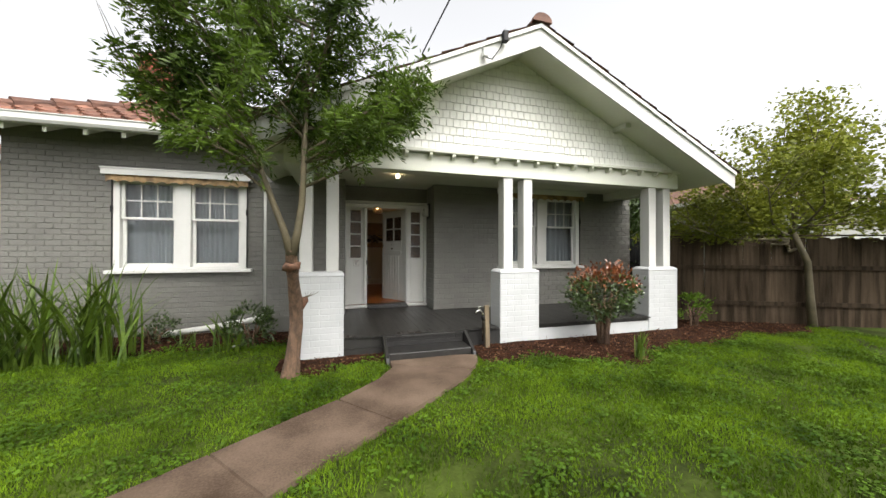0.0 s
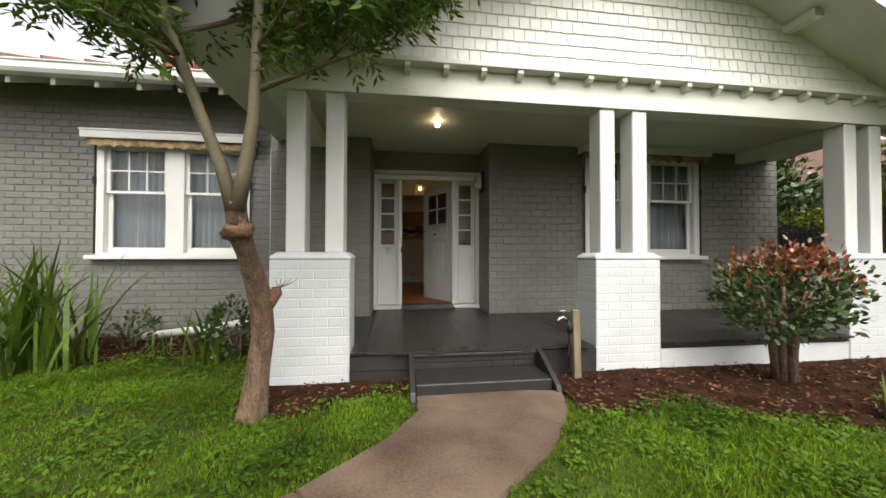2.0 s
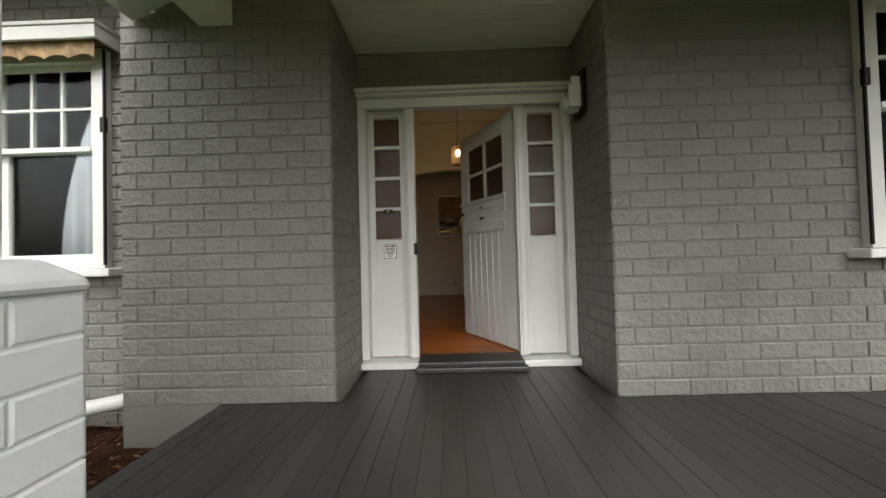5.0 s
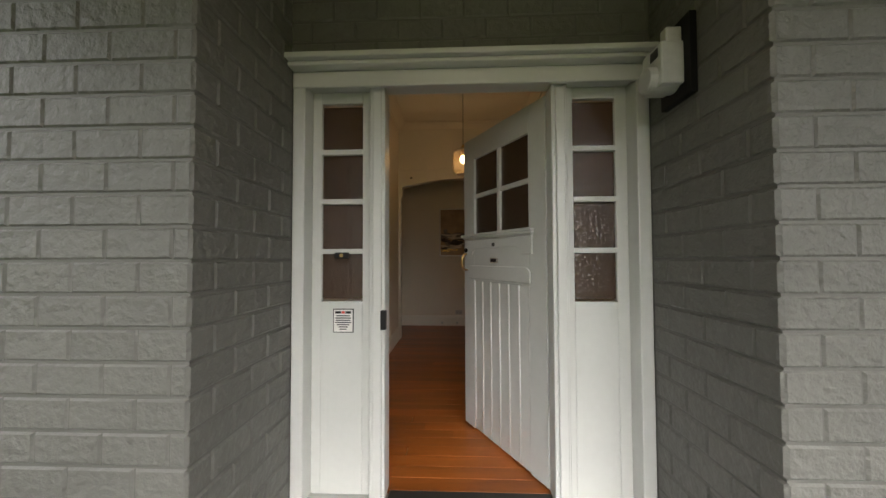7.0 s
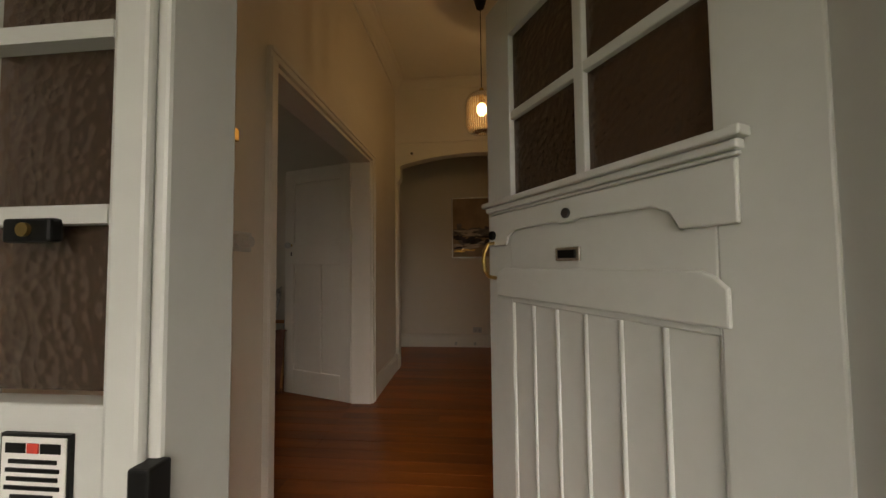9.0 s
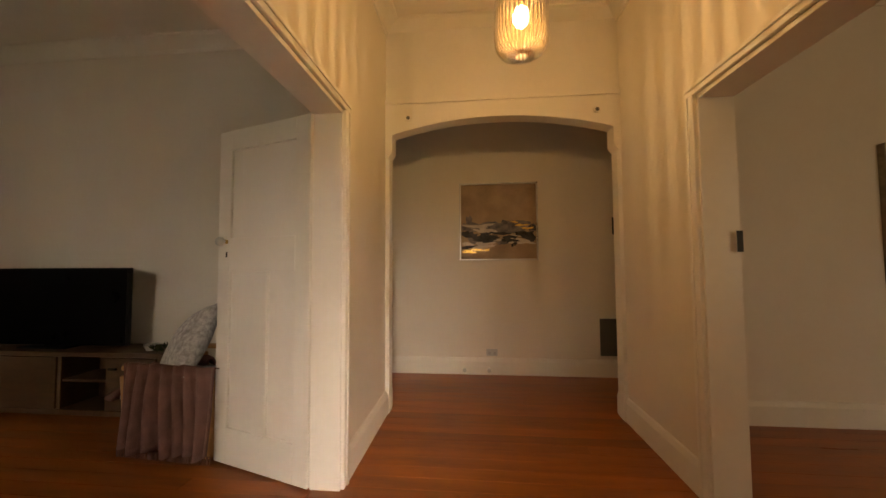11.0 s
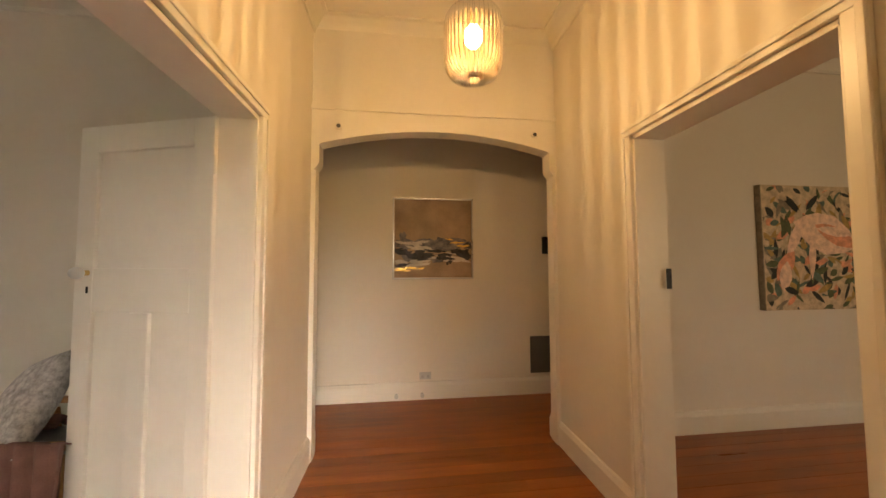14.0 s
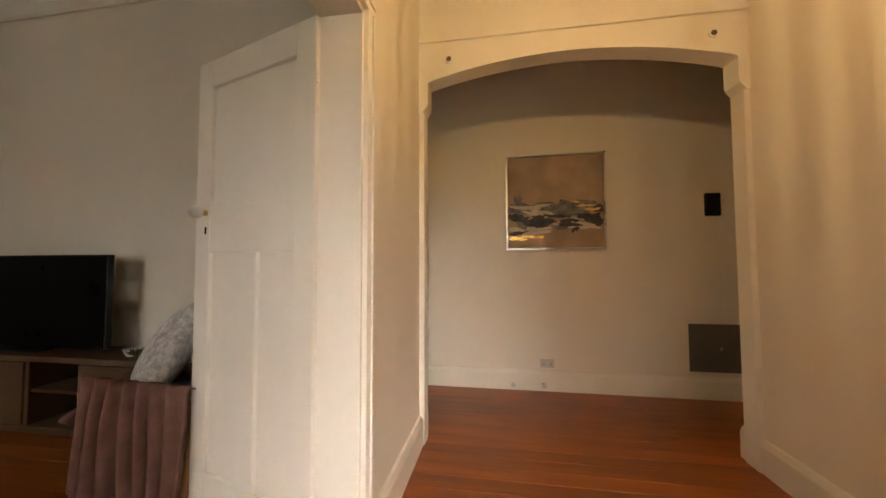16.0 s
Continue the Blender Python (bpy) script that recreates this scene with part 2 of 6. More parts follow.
M_SLATE = mat("slate_strokes", (0.11, 0.11, 0.14), 0.6, 0.4, 12, 0.3, 100, tint=(0.22, 0.20, 0.20))
M_PALE = mat("pale_strokes", (0.55, 0.50, 0.45), 0.6, 0.2, 12, 0.3, 100)
M_GOLD = mat("gold_leaf", (0.80, 0.52, 0.16), 0.3, 0.2, 30, 0.3, 100, metal=1.0)
M_ART = {k: mat(k + "_art_paint", c, 0.7, 0.25, 22, 0.2, 120) for k, c in dict(cream=(0.58, 0.46, 0.31), pink=(0.74, 0.33, 0.20), peach=(0.84, 0.58, 0.44), green=(0.10, 0.12, 0.06), teal=(0.11, 0.17, 0.13), ochre=(0.42, 0.28, 0.10), inkgreen=(0.03, 0.035, 0.03), grey=(0.24, 0.21, 0.15)).items()}
M_BULB = glow("lit_bulb", (1.0, 0.72, 0.40), 2.5)
M_PBULB = glow("lit_porch_bulb", (1.0, 0.85, 0.62), 3.0)


# ---- builders ----
def bx(bm, x0, x1, y0, y1, z0, z1, m=None):
    """A box between six planes, in its own place."""
    mm = Matrix.Translation(((x0 + x1) / 2, (y0 + y1) / 2, (z0 + z1) / 2)) @ Matrix.Diagonal((abs(x1 - x0), abs(y1 - y0), abs(z1 - z0), 1))
    bmesh.ops.create_cube(bm, size=1, matrix=(m @ mm) if m else mm)
    return bm


def boxes(*rows, m=None):
    bm = bmesh.new()
    for r in rows:
        bx(bm, *r, m=m)
    return bm


def cyl(bm, p, q, r0, r1=None, n=12):
    p, q = Vector(p), Vector(q)
    rot = (q - p).to_track_quat("Z", "Y").to_matrix().to_4x4()
    bmesh.ops.create_cone(bm, cap_ends=True, segments=n, radius1=r0, radius2=r0 if r1 is None else r1, depth=(q - p).length, matrix=Matrix.Translation((p + q) / 2) @ rot)
    return bm


def ball(bm, c, r, s=(1, 1, 1), n=12):
    bmesh.ops.create_uvsphere(bm, u_segments=n, v_segments=max(6, n // 2), radius=r, matrix=Matrix.Translation(c) @ Matrix.Diagonal((*s, 1)))
    return bm


def tube(bm, pts, radii, n=9, wob=0.0):
    """A tapered limb along points."""
    rings = []
    for i, p in enumerate(pts):
        p = Vector(p)
        d = Vector(pts[min(i + 1, len(pts) - 1)]) - Vector(pts[max(i - 1, 0)])
        q = d.to_track_quat("Z", "Y")
        rings.append([bm.verts.new(p + q @ Vector((math.cos(a), math.sin(a), 0)) * radii[i] * (1 + wob * noise.noise(Vector((p.z * 9 + 3 * a, a * 2, p.x * 5))))) for a in [2 * math.pi * k / n for k in range(n)]])
    for a, b in zip(rings, rings[1:]):
        for k in range(n):
            bm.faces.new((a[k], a[(k + 1) % n], b[(k + 1) % n], b[k]))
    bm.faces.new(rings[0][::-1])
    bm.faces.new(rings[-1])
    return bm


def prism(bm, outline, y0, y1, axis="y"):
    """A flat outline of (x, z) pushed from y0 to y1 (or (y, z) pushed along x)."""
    put = (lambda a, b, d: (a, d, b)) if axis == "y" else (lambda a, b, d: (d, a, b)) if axis == "x" else (lambda a, b, d: (a, b, d))
    f = [bm.verts.new(put(a, b, y0)) for a, b in outline]
    g = [bm.verts.new(put(a, b, y1)) for a, b in outline]
    n = len(outline)
    bm.faces.new(f)
    bm.faces.new(g[::-1])
    for i in range(n):
        bm.faces.new((f[i], g[i], g[(i + 1) % n], f[(i + 1) % n]))
    bmesh.ops.recalc_face_normals(bm, faces=bm.faces)
    return bm


def mesh_of(name, bm, material, smooth=False):
    d = bpy.data.meshes.new(name)
    bm.to_mesh(d)
    bm.free()
    d.materials.append(material)
    if smooth:
        d.polygons.foreach_set("use_smooth", [True] * len(d.polygons))
    return d


def part(name, bm, material, parent, label="", bevel=0.0, smooth=False):
    ob = new(name, mesh_of(name, bm, material, smooth))
    ob.parent = parent
    ob.matrix_parent_inverse = Matrix.Translation(-parent.location)
    if label:
        tagged(ob, label)
    if bevel:
        b = ob.modifiers.new("bevel", "BEVEL")
        b.width, b.segments, b.limit_method = bevel, 2, "ANGLE"
    return ob


def thing(name, label, category, at, group="", kind=""):
    ob = new(name)
    ob.location = at
    ob.empty_display_size = 0.1
    return tagged(ob, label, category, group, kind)


def solid(name, bm, material, label, category, kind="structure", bevel=0.0, smooth=False):
    ob = new(name, mesh_of(name, bm, material, smooth))
    if bevel:
        b = ob.modifiers.new("bevel", "BEVEL")
        b.width, b.segments, b.limit_method = bevel, 2, "ANGLE"
    return tagged(ob, label, category, kind=kind)


def quick_mesh(name, verts, k, material, smooth=False):
    """Many faces of k corners each, one after another, from an array of places."""
    d = bpy.data.meshes.new(name)
    n = len(verts)
    d.vertices.add(n)
    d.vertices.foreach_set("co", np.asarray(verts, dtype=np.float32).ravel())
    d.loops.add(n)
    d.loops.foreach_set("vertex_index", np.arange(n, dtype=np.int32))
    d.polygons.add(n // k)
    d.polygons.foreach_set("loop_start", np.arange(0, n, k, dtype=np.int32))
    d.update(calc_edges=True)
    d.materials.append(material)
    return d


rng = np.random.default_rng(7)


def unit(a):
    return a / np.maximum(np.linalg.norm(a, axis=1, keepdims=True), 1e-6)


def leaf_quads(p, d, length, width, up=None):
    """Pointed leaves: one quad each, from place p along d."""
    d = unit(d)
    side = unit(np.cross(d, rng.normal(size=d.shape) if up is None else up))
    length, width = np.reshape(length, (-1, 1)), np.reshape(width, (-1, 1))
    mid = p + d * length * 0.45
    return np.stack([p, mid + side * width, p + d * length, mid - side * width], axis=1).reshape(-1, 3)


def blades(p, height, width, lean, twist=1.0):
    """Bent blades, two quads each."""
    n = len(p)
    a = rng.uniform(0, 2 * np.pi, n)
    side = np.stack([np.cos(a), np.sin(a), np.zeros(n)], 1) * np.reshape(width, (-1, 1))
    b = rng.uniform(0, 2 * np.pi, n)
    out = np.stack([np.cos(b), np.sin(b), np.zeros(n)], 1) * np.reshape(lean * height, (-1, 1))
    h = np.zeros((n, 3))
    h[:, 2] = height
    mid, tip = p + h * 0.6 + out * 0.35, p + h * 0.95 + out
    q1 = np.stack([p - side, p + side, mid + side * 0.8, mid - side * 0.8], 1)
    q2 = np.stack([mid - side * 0.8, mid + side * 0.8, tip + side * 0.12, tip - side * 0.12], 1)
    return np.concatenate([q1, q2], 1).reshape(-1, 3)


PIECES = {}


def brick_mesh(w, h, material, proud=0.008):
    """A brick's face with sloped edges, standing proud of the wall behind; it looks along -y."""
    key = (round(w, 3), round(h, 3), material.name)
    if key not in PIECES:
        bm = bmesh.new()
        e = 0.006
        o = [bm.verts.new(v) for v in ((0, 0, 0), (w, 0, 0), (w, 0, h), (0, 0, h))]
        i = [bm.verts.new(v) for v in ((e, -proud, e), (w - e, -proud, e), (w - e, -proud, h - e), (e, -proud, h - e))]
        bm.faces.new(i)
        for k in range(4):
            bm.faces.new((o[k], o[(k + 1) % 4], i[(k + 1) % 4], i[k]))
        PIECES[key] = mesh_of("brick", bm, material)
    return PIECES[key]


def brick_face(parent, m, length, height, pw, ph, material, holes=(), near=None, joint=0.009, perp=0.004, proud=0.008):
    """Courses of bricks on a face: m takes (along, -out, up) into the world. Bricks inside near=(a0, a1, b0, b1) are single parts; the rest are joined."""
    rest = bmesh.new()
    row = 0
    z = 0.0
    while z < height - 0.02:
        h = min(ph, height - z) - joint
        x = -pw / 2 if row % 2 else 0.0
        while x < length - 0.005:
            a, b = max(x, 0.0), min(x + pw, length)
            x += pw
            w = b - a - perp
            if w < 0.02:
                continue
            if any(a < q[1] and b > q[0] and z < q[3] and z + h > q[2] for q in holes):
                cut = [q for q in holes if a < q[1] and b > q[0] and z < q[3] and z + h > q[2]][0]
                if a < cut[0]:
                    w = cut[0] - a - perp
                elif b > cut[1]:
                    a = cut[1] + perp
                    w = b - a
                else:
                    continue
                if w < 0.03:
                    continue
            if near is not None and near[0] <= a <= near[1] and near[2] <= z <= near[3]:
                ob = new("brick", brick_mesh(w, h, material, proud))
                ob.parent = parent
                ob.matrix_parent_inverse = Matrix.Translation(-parent.location)
                ob.matrix_basis = m @ Matrix.Translation((a, 0, z))
            else:
                e = 0.006
                o = [rest.verts.new(m @ Vector(v)) for v in ((a, 0, z), (a + w, 0, z), (a + w, 0, z + h), (a, 0, z + h))]
                i = [rest.verts.new(m @ Vector(v)) for v in ((a + 0.002, -0.008, z + e), (a + w - 0.002, -0.008, z + e), (a + w - 0.002, -0.008, z + h - e), (a + 0.002, -0.008, z + h - e))]
                rest.faces.new(i)
                for k in range(4):
                    rest.faces.new((o[k], o[(k + 1) % 4], i[(k + 1) % 4], i[k]))
        z += ph
        row += 1
    if len(rest.verts):
        ob = part("brick_courses", rest, material, parent)
        tagged(ob, kind="stuff")
    else:
        rest.free()


def fill_wall(x0, x1, z0, z1, y0, y1, holes):
    """A wall along x with openings (x0, x1, z0, z1) cut through it, as a row of blocks."""
    bm = bmesh.new()
    xs = sorted({x0, x1, *[h[0] for h in holes], *[h[1] for h in holes]})
    for a, b in zip(xs, xs[1:]):
        zs = z0
        for h in sorted([h for h in holes if h[0] < b - 1e-6 and h[1] > a + 1e-6], key=lambda h: h[2]):
            if h[2] > zs + 1e-4:
                bx(bm, a, b, y0, y1, zs, h[2])
            zs = h[3]
        if zs < z1 - 1e-4:
            bx(bm, a, b, y0, y1, zs, z1)
    return bm


def turned(bm):
    """Swap x and y: a wall laid along x becomes one along y."""
    for v in bm.verts:
        v.co.x, v.co.y = v.co.y, v.co.x
    bmesh.ops.reverse_faces(bm, faces=bm.faces)
    return bm


# ---- the setting: ground, path, walls ----
def dip(x, y):
    """The ground's own gentle rise and fall."""
    return 0.02 * noise.noise(Vector((x * 0.35, y * 0.35, 0))) + 0.008 * noise.noise(Vector((x * 1.7, y * 1.7, 3)))


def ground_mesh():
    bm = bmesh.new()
    xs = [-900, -200, -60, -20] + [-10 + 0.25 * i for i in range(89)] + [16, 30, 80, 250, 900]
    ys = [-900, -200, -60, -20] + [-9 + 0.25 * i for i in range(49)] + [5, 12, 30, 80, 250, 900]
    grid = [[bm.verts.new((x, y, dip(x, y) - 0.025 if abs(x) < 15 and -10 < y < 3.5 else -0.03)) for x in xs] for y in ys]
    for r0, r1 in zip(grid, grid[1:]):
        for i in range(len(xs) - 1):
            bm.faces.new((r0[i], r0[i + 1], r1[i + 1], r1[i]))
    return bm


solid("ground", ground_mesh(), M_SOIL, "green lawn on dark soil", "ground", smooth=True)

PATH_MID = [(1.12, -0.30, 0.62), (1.08, -0.52, 0.57), (0.93, -0.85, 0.47), (0.62, -1.20, 0.39), (0.17, -1.60, 0.37), (-0.38, -2.02, 0.37), (-0.95, -2.50, 0.39), (-1.7, -3.05, 0.39), (-2.9, -3.9, 0.39), (-4.6, -5.1, 0.39), (-7.0, -6.8, 0.39)]


def path_at(i):
    x, y, w = PATH_MID[i]
    a, b = PATH_MID[max(i - 1, 0)], PATH_MID[min(i + 1, len(PATH_MID) - 1)]
    d = Vector((b[0] - a[0], b[1] - a[1])).normalized()
    return Vector((x, y)), Vector((-d.y, d.x)) * w, d


def path_bm():
    bm = bmesh.new()
    rows = []
    fine = []
    for i in range(len(PATH_MID) - 1):
        c0, n0, _ = path_at(i)
        c1, n1, _ = path_at(i + 1)
        for k in range(6):
            f = k / 6
            fine.append((c0.lerp(c1, f), n0.lerp(n1, f)))
    for j, (c, n) in enumerate(fine):
        row = []
        for s in (-1.0, -0.97, -0.5, 0, 0.5, 0.97, 1.0):
            e = 0.03 * noise.noise(Vector((j * 0.6, s * 5, 1))) if abs(s) > 0.9 else 0
            p = c + n * (s + e)
            row.append(bm.verts.new((p.x, p.y, (-0.05 if abs(s) == 1.0 else 0.012 + 0.4 * dip(p.x, p.y)))))
        rows.append(row)
        if j in (9, 24, 33, 40, 47) and j + 1 < len(fine):
            # a sunk joint across the path
            step = (fine[j + 1][0] - c).normalized() * 0.007
            for f, drop in ((1, 0.014), (2, 0.014), (3, 0.0)):
                rows.append([bm.verts.new((v.co.x + step.x * f, v.co.y + step.y * f, v.co.z - drop)) for v in row])
    for a, b in zip(rows, rows[1:]):
        for k in range(6):
            bm.faces.new((a[k], a[k + 1], b[k + 1], b[k]))
    bmesh.ops.recalc_face_normals(bm, faces=bm.faces)
    return bm


garden_path = solid("pavement", path_bm(), M_CONCRETE, "worn brown concrete garden path curving to the steps", "path")


def on_path(x, y, grow=0.0):
    best = np.full(np.shape(x), 9.0)
    for (x0, y0, w0), (x1, y1, w1) in zip(PATH_MID, PATH_MID[1:]):
        dx, dy = x1 - x0, y1 - y0
        t = np.clip(((x - x0) * dx + (y - y0) * dy) / (dx * dx + dy * dy), 0, 1)
        best = np.minimum(best, np.hypot(x - x0 - t * dx, y - y0 - t * dy) - (w0 + t * (w1 - w0)))
    return best < grow


def in_bed(x, y):
    """Mulched beds by the house."""
    wig = 0.12 * np.sin(x * 3.1) + 0.07 * np.sin(x * 7.7 + 1)
    right = (x > 1.7) & (y > -0.75 - 0.35 * np.exp(-((x - 3.6) / 1.0) ** 2) + wig)
    left = (x < -0.66) & (y > 1.0 + wig)
    mid = (x >= -0.75) & (x <= 0.62) & (y > -0.33 + wig)
    return right | left | mid


def bed_bm(x0, x1, y0f, y1, seed):
    bm = bmesh.new()
    n, k = int((x1 - x0) / 0.12), 8
    rows = []
    for i in range(n + 1):
        x = x0 + (x1 - x0) * i / n
        rows.append([bm.verts.new((x, y0f(x) + (y1 - y0f(x)) * j / k, -0.03 if j == 0 else 0.012 + 0.015 * noise.noise(Vector((x * 4, j * 1.3, seed))) + dip(x, y1) * 0.5)) for j in range(k + 1)])
    for a, b in zip(rows, rows[1:]):
        for j in range(k):
            bm.faces.new((a[j], b[j], b[j + 1], a[j + 1]))
    return bm


wig = lambda x: 0.12 * math.sin(x * 3.1) + 0.07 * math.sin(x * 7.7 + 1)
tagged(solid("garden_bed", bed_bm(1.72, 9.0, lambda x: -0.78 - 0.35 * math.exp(-((x - 3.6) / 1.0) ** 2) + wig(x), 2.0, 1), M_MULCHBED, "dark bark mulch bed before the verandah", "garden bed", smooth=True))
tagged(solid("garden_bed", bed_bm(-6.0, -0.66, lambda x: 0.98 + wig(x), 2.0, 2), M_MULCHBED, "dark soil bed along the brick wall", "garden bed", smooth=True))
tagged(solid("garden_bed", bed_bm(-0.78, 0.52, lambda x: -0.36 + wig(x), 0.1, 3), M_MULCHBED, "dry bark mulch before the white pier", "garden bed", smooth=True))

WIN_L = (-3.48, -1.61, 1.09, 2.60)
WIN_R = (3.12, 4.99, 1.09, 2.60)
FLOOR_Z, CEIL_Z, PORCH_Z, PCEIL = 0.325, 3.40, 0.265, 2.70

wall_w = solid("wall_front_left", fill_wall(-4.85, -1.25, -0.3, 3.42, 2.008, 2.26, [WIN_L]), M_GREYWALL, "grey painted brick front wall of the house", "wall")
wall_p = solid("wall_porch", fill_wall(-1.25, 0.032, -0.3, 3.42, 1.708, 1.95, []), M_GREYWALL, "grey painted brick wall beside the entrance alcove", "wall")
wall_r = solid("wall_porch_right", fill_wall(1.693, 6.44, -0.3, 3.42, 1.708, 1.95, [WIN_R]), M_GREYWALL, "grey painted brick wall under the verandah", "wall")
solid("wall_return", boxes((-1.25, -1.05, 1.951, 2.26, -0.3, 3.42)), M_GREYWALL, "grey painted brick return of the wall", "wall")
alc_l = solid("wall_alcove_left", boxes((-0.17, 0.032, 1.951, 2.43, 0.0, 3.42)), M_GREYWALL, "grey painted brick side of the entrance alcove", "wall")
alc_r = solid("wall_alcove_right", boxes((1.693, 1.92, 1.951, 2.43, 0.0, 3.42)), M_GREYWALL, "grey painted brick side of the entrance alcove", "wall")
wall_d = solid("wall_above_door", boxes((0.032, 1.693, 2.30, 2.43, 2.385, 3.42)), M_GREYWALL, "grey painted brick above the front door", "wall")

# inner walls
solid("wall_hall_left", turned(fill_wall(2.431, 5.72, 0.1, 3.42, -0.17, -0.02, [(3.33, 4.69, 0.1, 2.28)])), M_PLASTER, "cream plaster hall wall with a wide doorway", "wall")
solid("wall_hall_right", turned(fill_wall(2.431, 5.72, 0.1, 3.42, 1.765, 1.92, [(3.87, 4.71, 0.1, 2.28)])), M_PLASTER, "cream plaster hall wall with a doorway", "wall")
solid("wall_hall_front", boxes((-0.02, 1.765, 2.431, 2.46, 2.30, 3.42), (-0.02, 0.05, 2.431, 2.46, 0.1, 2.30), (1.675, 1.765, 2.431, 2.46, 0.1, 2.30)), M_PLASTER, "cream plaster over the front door", "wall")
solid("wall_left_room_back", boxes((-4.61, -0.171, 5.60, 5.72, 0.1, 3.42)), M_PLASTER, "plain cream plaster wall", "wall")
solid("wall_right_room_back", boxes((1.921, 6.2, 5.60, 5.72, 0.1, 3.42)), M_PLASTER, "plain cream plaster wall", "wall")
solid("wall_passage_back", boxes((-1.6, 3.3, 6.57, 6.72, 0.1, 3.42)), M_PLASTER, "cream plaster wall facing the arch", "wall")
solid("wall_passage_left", boxes((-1.75, -1.6, 5.721, 6.72, 0.1, 3.42)), M_PLASTER, "plain cream plaster wall", "wall")
solid("wall_passage_right", boxes((3.3, 3.45, 5.721, 6.72, 0.1, 3.42)), M_PLASTER, "plain cream plaster wall", "wall")
solid("wall_west", boxes((-4.85, -4.61, 2.261, 10.4, -0.3, 3.42)), M_GREYWALL, "grey painted side wall of the house", "wall")
solid("wall_east", boxes((6.2, 6.44, 1.951, 10.4, -0.3, 3.42)), M_GREYWALL, "grey painted side wall of the house", "wall")
solid("wall_back", boxes((-4.61, 6.2, 10.16, 10.4, -0.3, 3.42)), M_GREYWALL, "grey painted rear wall of the house", "wall")
solid("wall_lining_left_room", boxes((-4.61, -3.50, 2.261, 2.28, 0.1, 3.42), (-1.59, -0.171, 2.261, 2.28, 0.1, 3.42)), M_PLASTER, "cream plaster beside the window", "wall")
solid("wall_lining_right_room", boxes((1.921, 3.10, 1.951, 1.97, 0.1, 3.42), (5.01, 6.2, 1.951, 1.97, 0.1, 3.42)), M_PLASTER, "cream plaster beside the window", "wall")
solid("ceiling", boxes((-4.85, 6.44, 1.951, 10.4, CEIL_Z, 3.52)), M_CEILING, "plain plaster ceiling of the rooms", "ceiling")
floor = solid("floor", boxes((-4.61, 6.2, 2.46, 10.16, 0.1, FLOOR_Z - 0.022)), M_FLOOR, "polished orange pine floorboards", "floor")


def along(name, length, profile, m, material, label):
    """A moulding: a profile of (out, up) drawn along."""
    bm = bmesh.new()
    prism(bm, profile, 0, length, axis="x")
    bmesh.ops.transform(bm, matrix=m, verts=bm.verts)
    bmesh.ops.recalc_face_normals(bm, faces=bm.faces)
    return solid(name, bm, material, label, name)


# profile runs in (y, z); its back is y = 0 and it grows towards -y
SKIRT = [(0, 0), (-0.022, 0), (-0.022, 0.135), (-0.016, 0.15), (-0.010, 0.165), (0, 0.17)]
CORN = [(0, 0), (0, -0.11), (-0.015, -0.11), (-0.02, -0.085), (-0.05, -0.05), (-0.085, -0.02), (-0.11, -0.015), (-0.11, 0)]
rows = [  # start x, y, turn, length
    (-1.6, 6.57, 0, 4.9), (-0.02, 4.74, 90, 0.98), (-0.02, 2.46, 90, 0.80), (1.765, 5.72, -90, 0.95), (1.765, 3.82, -90, 1.36),
    (-4.61, 5.60, 0, 4.44), (1.921, 5.60, 0, 4.28), (3.3, 6.57, -90, 0.85)]
for x, y, turn, ln in rows:
    along("baseboard", ln, SKIRT, pose(x, y, FLOOR_Z, 0, 0, turn), M_INTRIM, "ivory painted timber baseboard")
rows = [(-0.02, 5.60, 0, 1.785), (-0.02, 2.46, 90, 3.14), (1.765, 5.60, -90, 3.14), (-4.61, 5.60, 0, 4.44), (1.921, 5.60, 0, 4.28), (-1.6, 6.57, 0, 4.9), (-0.17, 5.6, -90, 3.3), (1.921, 1.97, 90, 3.6)]
for x, y, turn, ln in rows:
    along("cornice", ln, CORN, pose(x, y, CEIL_Z, 0, 0, turn), M_CEILING, "stepped plaster cornice")

# arch between hall and passage
bm = bmesh.new()
ax0, ax1 = -0.02, 1.765
cx, hw = (ax0 + ax1) / 2, (ax1 - ax0) / 2 - 0.075
low = [(cx - hw + 2 * hw * i / 20, 2.49 + 0.11 * (1 - ((i - 10) / 10) ** 2)) for i in range(21)]
prism(bm, [(ax0, 2.30), (ax0 + 0.02, 2.30), (ax0 + 0.05, 2.34), (ax0 + 0.055, 2.36), (ax0 + 0.055, 2.48), (cx - hw, 2.49)] + low[1:-1] + [(cx + hw, 2.49), (ax1 - 0.055, 2.48), (ax1 - 0.055, 2.36), (ax1 - 0.05, 2.34), (ax1 - 0.02, 2.30), (ax1, 2.30), (ax1, 2.73), (ax0, 2.73)], 5.56, 5.68)
arch = solid("arch", bm, M_INTRIM, "ivory timber arch with small corner brackets", "arch")
part("panel", boxes((ax0, ax1, 5.575, 5.67, 2.731, CEIL_Z)), M_INTRIM, arch)
part("moulding", boxes((ax0, ax1, 5.545, 5.574, 2.725, 2.75), (ax0, ax1, 5.555, 5.574, 2.751, 2.77)), M_INTRIM, arch)
